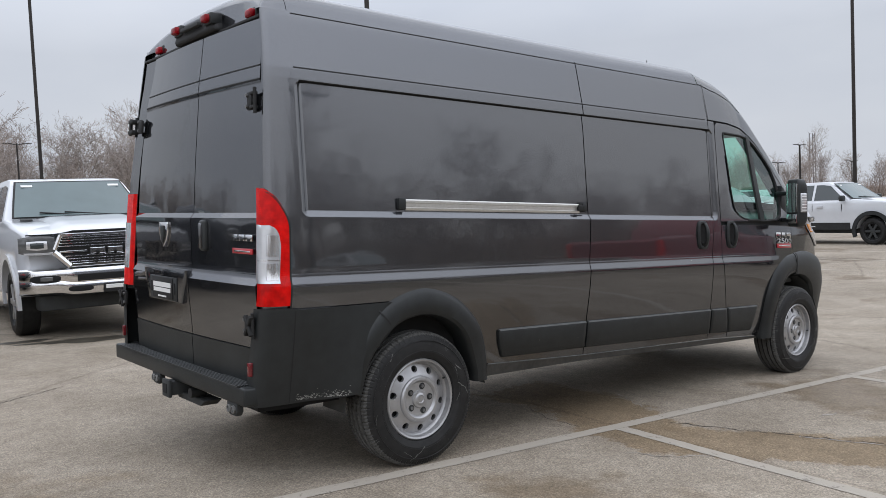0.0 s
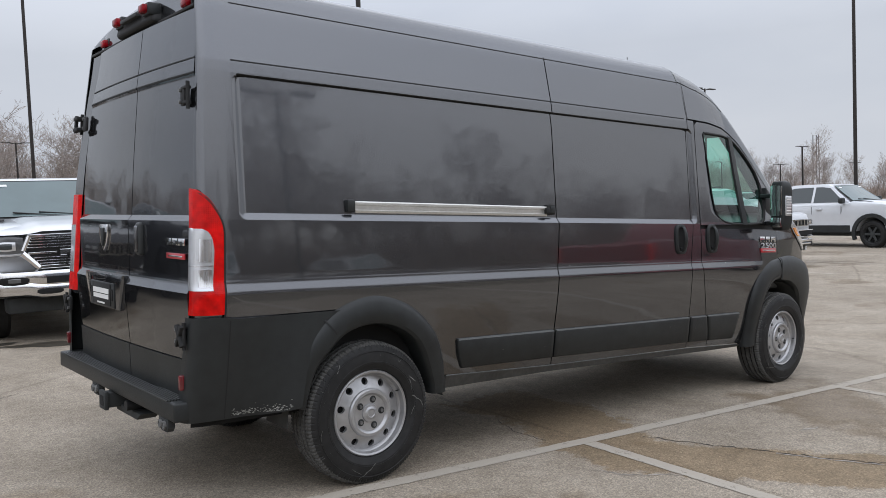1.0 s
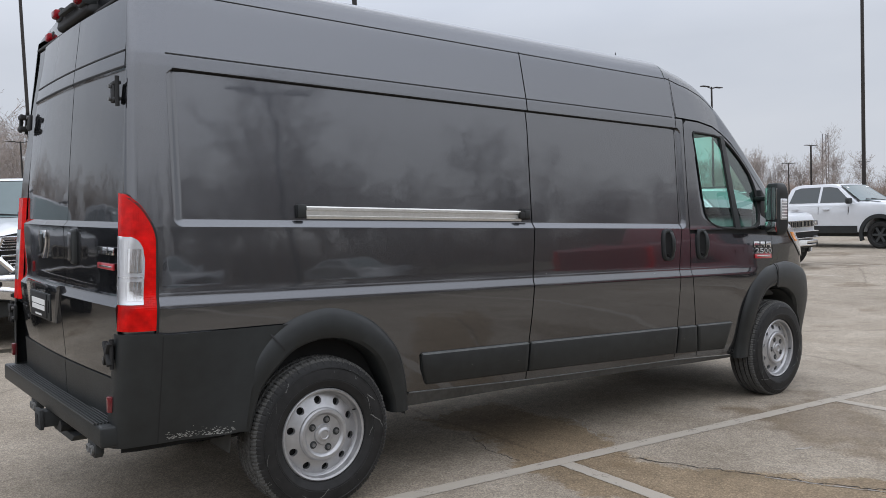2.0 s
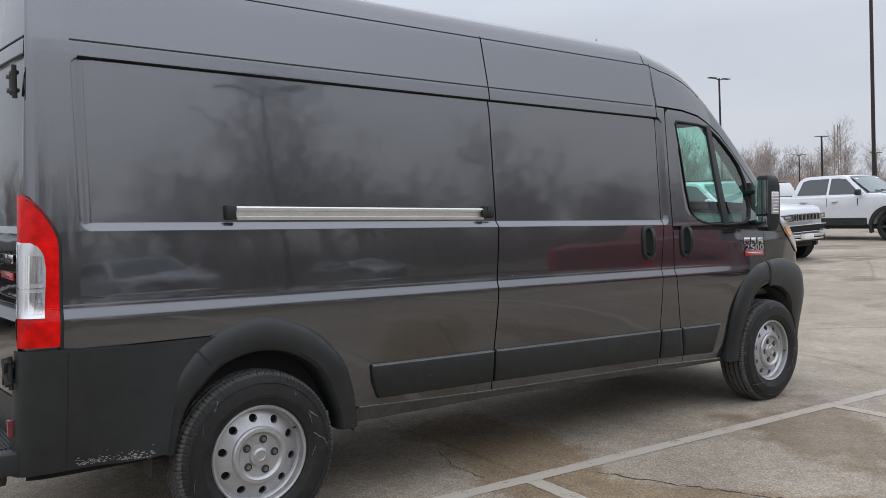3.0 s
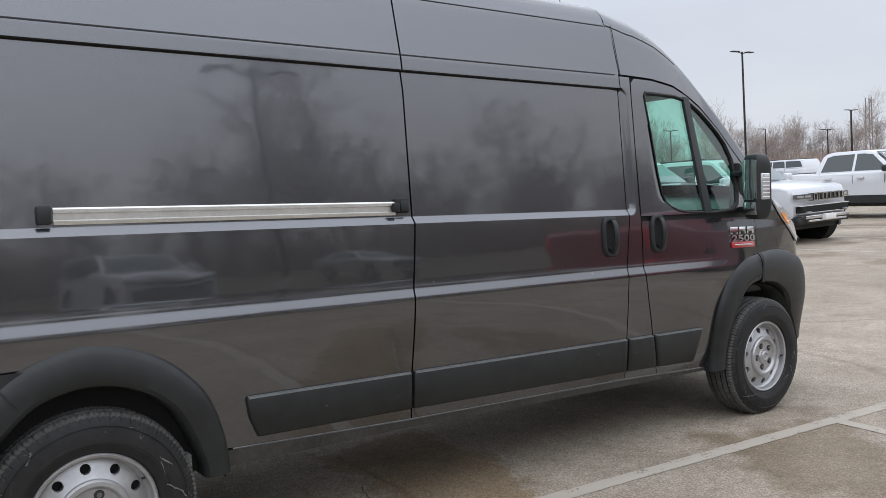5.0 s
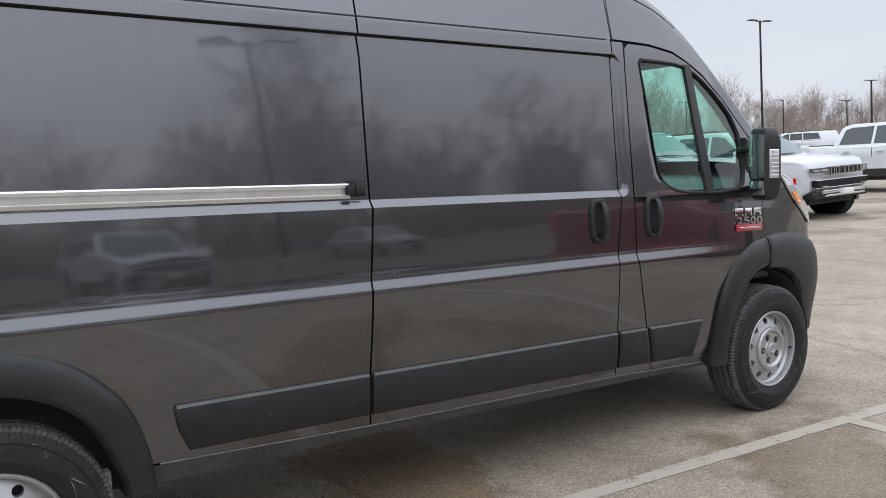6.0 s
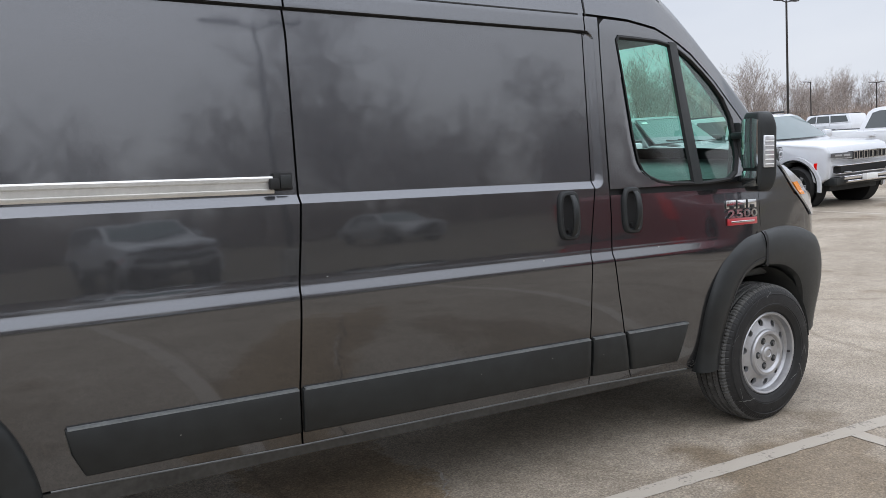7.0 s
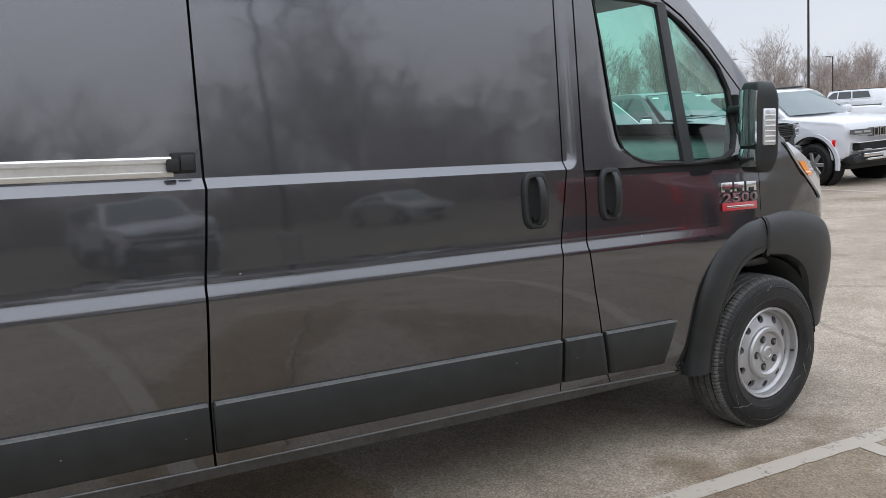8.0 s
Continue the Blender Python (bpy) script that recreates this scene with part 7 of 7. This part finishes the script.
def stand(x, y, heading):
    """A pose on the ground; heading in degrees from +x."""
    return pose(x, y, ground_z(x, y), 0, 0, heading)


ROW = -94.1
pickup(stand(0.42, 9.12, ROW + 1.0), WHITE_PAINT, "white crew-cab pickup with chrome grille, parked nose out")
pickup(stand(23.76, 9.46, ROW), WHITE_PAINT, "white lifted crew-cab pickup with black cladding", "black")
suv(stand(15.85, 8.78, ROW), WHITE_PAINT, "white full-size sport utility with chrome grille slots")
pickup(stand(13.1, 9.6, ROW), DARK_PAINT, "black crew-cab pickup parked beside a white one", "black")
suv(stand(10.25, 8.9, ROW), WHITE_PAINT, "white full-size sport utility in the row")
pickup(stand(7.50, 9.2, ROW), WHITE_PAINT, "white crew-cab pickup in the row")
far = [sedan(stand(46, 14, ROW), WHITE_PAINT, "white car far across the lot"), sedan(stand(48.8, 14.5, ROW), DARK_PAINT, "dark car far across the lot"), sedan(stand(51.6, 14, ROW), SILVER_PAINT, "silver car far across the lot"), suv(stand(54.4, 14, ROW), WHITE_PAINT, "white sport utility far across the lot")]
picks = random.Random(3)
for y, n, x0 in ((30, 9, 40), (34, 9, 38), (16, 5, 57), (44, 9, 34)):
    for k in range(n):
        copy_thing(far[picks.randrange(4)], stand(x0 + 2.8 * k, y + picks.uniform(-0.3, 0.3), ROW + picks.choice((0, 180))))
# the row across the aisle, mirrored in the van's side
suv(stand(4.2, -15.9, ROW + 180), WHITE_PAINT, "white sport utility across the aisle")
pickup(stand(-1.4, -16.2, ROW + 180), SILVER_PAINT, "silver pickup across the aisle")
sedan(stand(14.0, -22.5, ROW + 180), SILVER_PAINT, "silver car across the aisle")
pickup(stand(10.9, -5.3, -3), RED_PAINT, "maroon crew-cab pickup standing in the aisle", "black")
suv(stand(-7.2, -15.6, ROW + 180), DARK_PAINT, "dark sport utility across the aisle")
suv(stand(-2.65, 8.95, ROW), DARK_PAINT, "dark sport utility in the row beside a white pickup")
pickup(stand(-5.45, 9.2, ROW), DARK_PAINT, "black crew-cab pickup further along the row", "black")
suv(stand(-8.2, 9.0, ROW), SILVER_PAINT, "silver sport utility further along the row")


# ---------------------------------------------------------------- lamp posts, mast
def lamp_post(x, y, tall, arms=2, r=0.075, turn=0.0, label="tall dark bronze parking lot lamp post"):
    t = thing("street_lamp", stand(x, y, turn), label, "street lamp", "parking lot lamps")
    part("base", rod((0, 0, 0), (0, 0, 0.70), 0.24, 0.22, segments=20), CONCRETE, t, "grey concrete lamp base")
    part("pole", rod((0, 0, 0.75), (0, 0, tall), r, r * 0.75), POLE, t)
    for s in (-1, 1)[:arms]:
        part("arm", rod((0, 0, tall - 0.1), (s * 0.45, 0, tall - 0.02), 0.03), POLE, t)
        part("lamp_head", box(min(s * 0.35, s * 1.0), max(s * 0.35, s * 1.0), -0.13, 0.13, tall - 0.035, tall + 0.02, 0.02), POLE, t)
    return t


lamp_post(30.1, 11.6, 12.0, r=0.075)
lamp_post(3.8, 25.6, 12.0, r=0.06)
lamp_post(41.5, 25.9, 8.25, r=0.07)
lamp_post(7.9, 12.2, 9.0, r=0.065)
lamp_post(70.8, 35.4, 5.9, r=0.10)
lamp_post(70.0, 43.3, 5.0, 1, r=0.06)
lamp_post(68.0, 36.0, 4.3, r=0.06)
lamp_post(78.0, 34.0, 4.3, r=0.06)
lamp_post(62.0, 48.0, 5.4, r=0.06)
lamp_post(10.5, 63.0, 7.5, r=0.08)
lamp_post(6.1, -11.9, 6.2, r=0.058)


def lattice_mast(x, y, tall, wide):
    t = thing("radio_mast", stand(x, y, 20), "grey steel lattice radio mast above the trees", "mast")
    corners = [(wide / 2, 0), (-wide / 4, wide * 0.433), (-wide / 4, -wide * 0.433)]
    for a, b in corners:
        part("mast_leg", rod((a, b, 0), (a * 0.8, b * 0.8, tall), 0.12, segments=6), MAST_STEEL, t)
    k = int(tall / 1.6)
    for i in range(k):
        z0, z1 = tall * i / k, tall * (i + 1) / k
        a, b = corners[i % 3], corners[(i + 1) % 3]
        part("brace", rod((a[0] * 0.9, a[1] * 0.9, z0), (b[0] * 0.9, b[1] * 0.9, z1), 0.07, segments=5), MAST_STEEL, t)
        part("brace", rod((b[0] * 0.9, b[1] * 0.9, z0), (a[0] * 0.9, a[1] * 0.9, z1), 0.07, segments=5), MAST_STEEL, t)


lattice_mast(197.0, 99.0, 15.5, 1.8)


# ---------------------------------------------------------------- trees
def tube(verts, faces, p, q, r0, r1, sides):
    d = (q - p).normalized()
    a = d.orthogonal().normalized()
    b = d.cross(a)
    n = len(verts)
    for c, r in ((p, r0), (q, r1)):
        for k in range(sides):
            t = 2 * math.pi * k / sides
            verts.append(c + a * (r * math.cos(t)) + b * (r * math.sin(t)))
    for k in range(sides):
        faces.append((n + k, n + (k + 1) % sides, n + sides + (k + 1) % sides, n + sides + k))


def ribbon(verts, faces, p, q, r0, r1, turn):
    """A twig too thin to show its roundness."""
    d = (q - p).normalized()
    a = (Matrix.Rotation(turn, 3, d) @ d.orthogonal()).normalized()
    n = len(verts)
    verts += [p - a * r0, p + a * r0, q + a * r1, q - a * r1]
    faces.append((n, n + 1, n + 2, n + 3))


def bare_tree_mesh(rng, tall, spread, depth=5, thin=0.012, upright=0.30):
    """Trunk and twigs of a leafless tree, as two meshes."""
    trunk, crown_ = ([], []), ([], [])

    def grow(p, d, length, r, level):
        steps = 4 if level == 0 else 3 if level < 3 else 2
        for s in range(steps):
            wild = 0.10 + 0.045 * level
            bend = Vector((rng.gauss(0, wild), rng.gauss(0, wild), rng.gauss(0.06, 0.06)))
            d = (d + bend).normalized()
            q = p + d * (length / steps)
            r1 = max(r * (0.88 if s < steps - 1 else 0.76), thin * 0.5)
            if level == 0:
                tube(*trunk, p, q, r, r1, 6)
            elif level < 2:
                tube(*crown_, p, q, r, r1, 4)
            else:
                ribbon(*crown_, p, q, r, r1, rng.uniform(0, math.pi))
            p, r = q, r1
            if level < depth and s >= (1 if level == 0 else 0):
                for _ in range(2 if level < 2 else rng.choice((1, 2, 2) if depth < 5 else (1, 1, 2))):
                    side = Vector((rng.gauss(0, 1), rng.gauss(0, 1), rng.gauss(upright, 0.35))).normalized()
                    nd = (d * rng.uniform(0.5, 0.95) + side * spread).normalized()
                    grow(p, nd, length * rng.uniform(0.46, 0.68), max(r * rng.uniform(0.42, 0.60), thin), level + 1)
        if level < depth:
            grow(p, (d + Vector((rng.gauss(0, 0.2), rng.gauss(0, 0.2), 0.12))).normalized(), length * 0.62, r * 0.8, level + 1)

    grow(Vector((0, 0, -0.2)), Vector((0, 0, 1)), tall * 0.44, tall * 0.014, 0)
    return trunk, crown_


def mesh_of(name, data, mat):
    me = bpy.data.meshes.new(name)
    me.from_pydata([tuple(v) for v in data[0]], [], data[1])
    me.materials.append(mat)
    return me


rng = random.Random(7)
KINDS = []
for k in range(7):
    # the last two kinds are fuller
    trunk, top = bare_tree_mesh(rng, 10.0, 0.58 + 0.06 * k, 4, 0.011, 0.50 - 0.06 * k) if k < 5 else bare_tree_mesh(rng, 10.0, 0.80, 5, 0.014, 0.18)
    KINDS.append((mesh_of("trunk", trunk, BARK), mesh_of("crown", top, BARK)))


def tree(x, y, size, kind, label="tall leafless grey-brown tree"):
    t = thing("bare_tree", stand(x, y, rng.uniform(0, 360)) @ Matrix.Diagonal((size, size, size * rng.uniform(0.9, 1.15), 1)), label, "tree", "leafless trees round the lot")
    for name, me in zip(("trunk", "crown"), KINDS[kind]):
        ob = new(name, me)
        ob.parent = t
    return t


def belt(x0, y0, x1, y1, count, size, jitter, kinds=(0, 1, 2, 3, 4)):
    for k in range(count):
        s = (k + rng.uniform(0.1, 0.9)) / count
        tree(x0 + (x1 - x0) * s + rng.gauss(0, jitter), y0 + (y1 - y0) * s + rng.gauss(0, jitter), rng.uniform(0.75, 1.2) * size, rng.choice(kinds))


belt(-45, 62, 40, 95, 46, 1.02, 5, (1, 2, 3, 5))
belt(40, 95, 140, 70, 90, 0.80, 6)
belt(140, 70, 150, -20, 54, 0.72, 6)
belt(-60, -42, 70, -44, 44, 1.12, 3, (3, 4, 3, 4, 5, 6))
tree(3.3, 42, 0.86, 5)
for x, y, size, kind in ((21.6, 72, 1.32, 5), (18.4, 73, 1.02, 6), (14.6, 70, 1.0, 5), (191.0, 97, 1.7, 3)):
    tree(x, y, size, kind)
tree(16.8, -29, 1.36, 5)


def brush(name, x0, y0, x1, y1, count, tall, deep):
    """A dense belt of thin upright twigs."""
    verts, faces = [], []
    for k in range(count):
        s = rng.random()
        x, y = x0 + (x1 - x0) * s + rng.gauss(0, deep), y0 + (y1 - y0) * s + rng.gauss(0, deep)
        z, h = ground_z(x, y), tall * rng.uniform(0.35, 1.0) * (0.75 + 0.25 * math.sin(s * 37 + 2 * math.sin(s * 91)))
        for _ in range(4):
            a = rng.uniform(0, math.pi)
            lean = Vector((rng.gauss(0, 0.35), rng.gauss(0, 0.35), 1)).normalized() * h * rng.uniform(0.6, 1.0)
            w = rng.uniform(0.012, 0.032)
            p = Vector((x + rng.gauss(0, 0.6), y + rng.gauss(0, 0.6), z - 0.1))
            o = Vector((math.cos(a) * w, math.sin(a) * w, 0))
            n = len(verts)
            verts += [p - o, p + o, p + lean + o * 0.3, p + lean - o * 0.3]
            faces.append((n, n + 1, n + 2, n + 3))
    ob = new(name, mesh_of(name, (verts, faces), BRUSH))
    return tagged(ob, "dense brown leafless brush beyond the lot", "brush", kind="stuff")


def woods(x0, y0, x1, y1, count, size, jitter):
    """A stand of bare trees too far back to tell apart, as one mass."""
    points, quads, start = [], [], 0
    for k in range(count):
        s = (k + rng.uniform(0.1, 0.9)) / count
        x, y, big, turn = x0 + (x1 - x0) * s + rng.gauss(0, jitter), y0 + (y1 - y0) * s + rng.gauss(0, jitter), rng.uniform(0.75, 1.2) * size, rng.uniform(0, 2 * math.pi)
        for me in KINDS[rng.randrange(5)]:
            co = np.empty(len(me.vertices) * 3)
            me.vertices.foreach_get("co", co)
            co = co.reshape(-1, 3) * big
            c, q = math.cos(turn), math.sin(turn)
            points.append(np.stack([x + c * co[:, 0] - q * co[:, 1], y + q * co[:, 0] + c * co[:, 1], ground_z(x, y) + co[:, 2]], 1))
            ids = np.empty(len(me.loops), dtype=np.int32)
            me.loops.foreach_get("vertex_index", ids)
            quads.append(ids.reshape(-1, 4) + start)
            start += len(co)
    points, quads = np.concatenate(points), np.concatenate(quads)
    me = bpy.data.meshes.new("far_woods")
    me.vertices.add(len(points)), me.loops.add(quads.size), me.polygons.add(len(quads))
    me.vertices.foreach_set("co", points.ravel())
    me.loops.foreach_set("vertex_index", quads.ravel().astype(np.int32))
    me.polygons.foreach_set("loop_start", np.arange(0, quads.size, 4, dtype=np.int32))
    me.update(calc_edges=True)
    me.materials.append(BARK)
    return tagged(new("far_woods", me), "dense stand of leafless grey-brown trees beyond the lot", "woods", kind="stuff")


woods(-48, 74, 40, 108, 36, 1.12, 4)
woods(-70, -52, 80, -54, 64, 1.26, 3)
# trees out of view at -x, added to darken what the rear corner mirrors
woods(-52, -40, -48, 60, 26, 1.1, 4)
woods(68, 50, 56, 63, 13, 0.88, 3)
brush("brush_belt", -50, 66, 40, 99, 14000, 5.2, 3.5)
brush("brush_belt", 40, 99, 145, 74, 20000, 5.6, 4)
brush("brush_belt", 145, 74, 156, -25, 12000, 4.6, 4)
brush("brush_belt", -65, -45, 75, -47, 10000, 7.5, 2.5)
# unseen brush added at -x for the same darker reflection
brush("brush_belt", -57, -48, -53, 64, 8000, 5.5, 2.5)
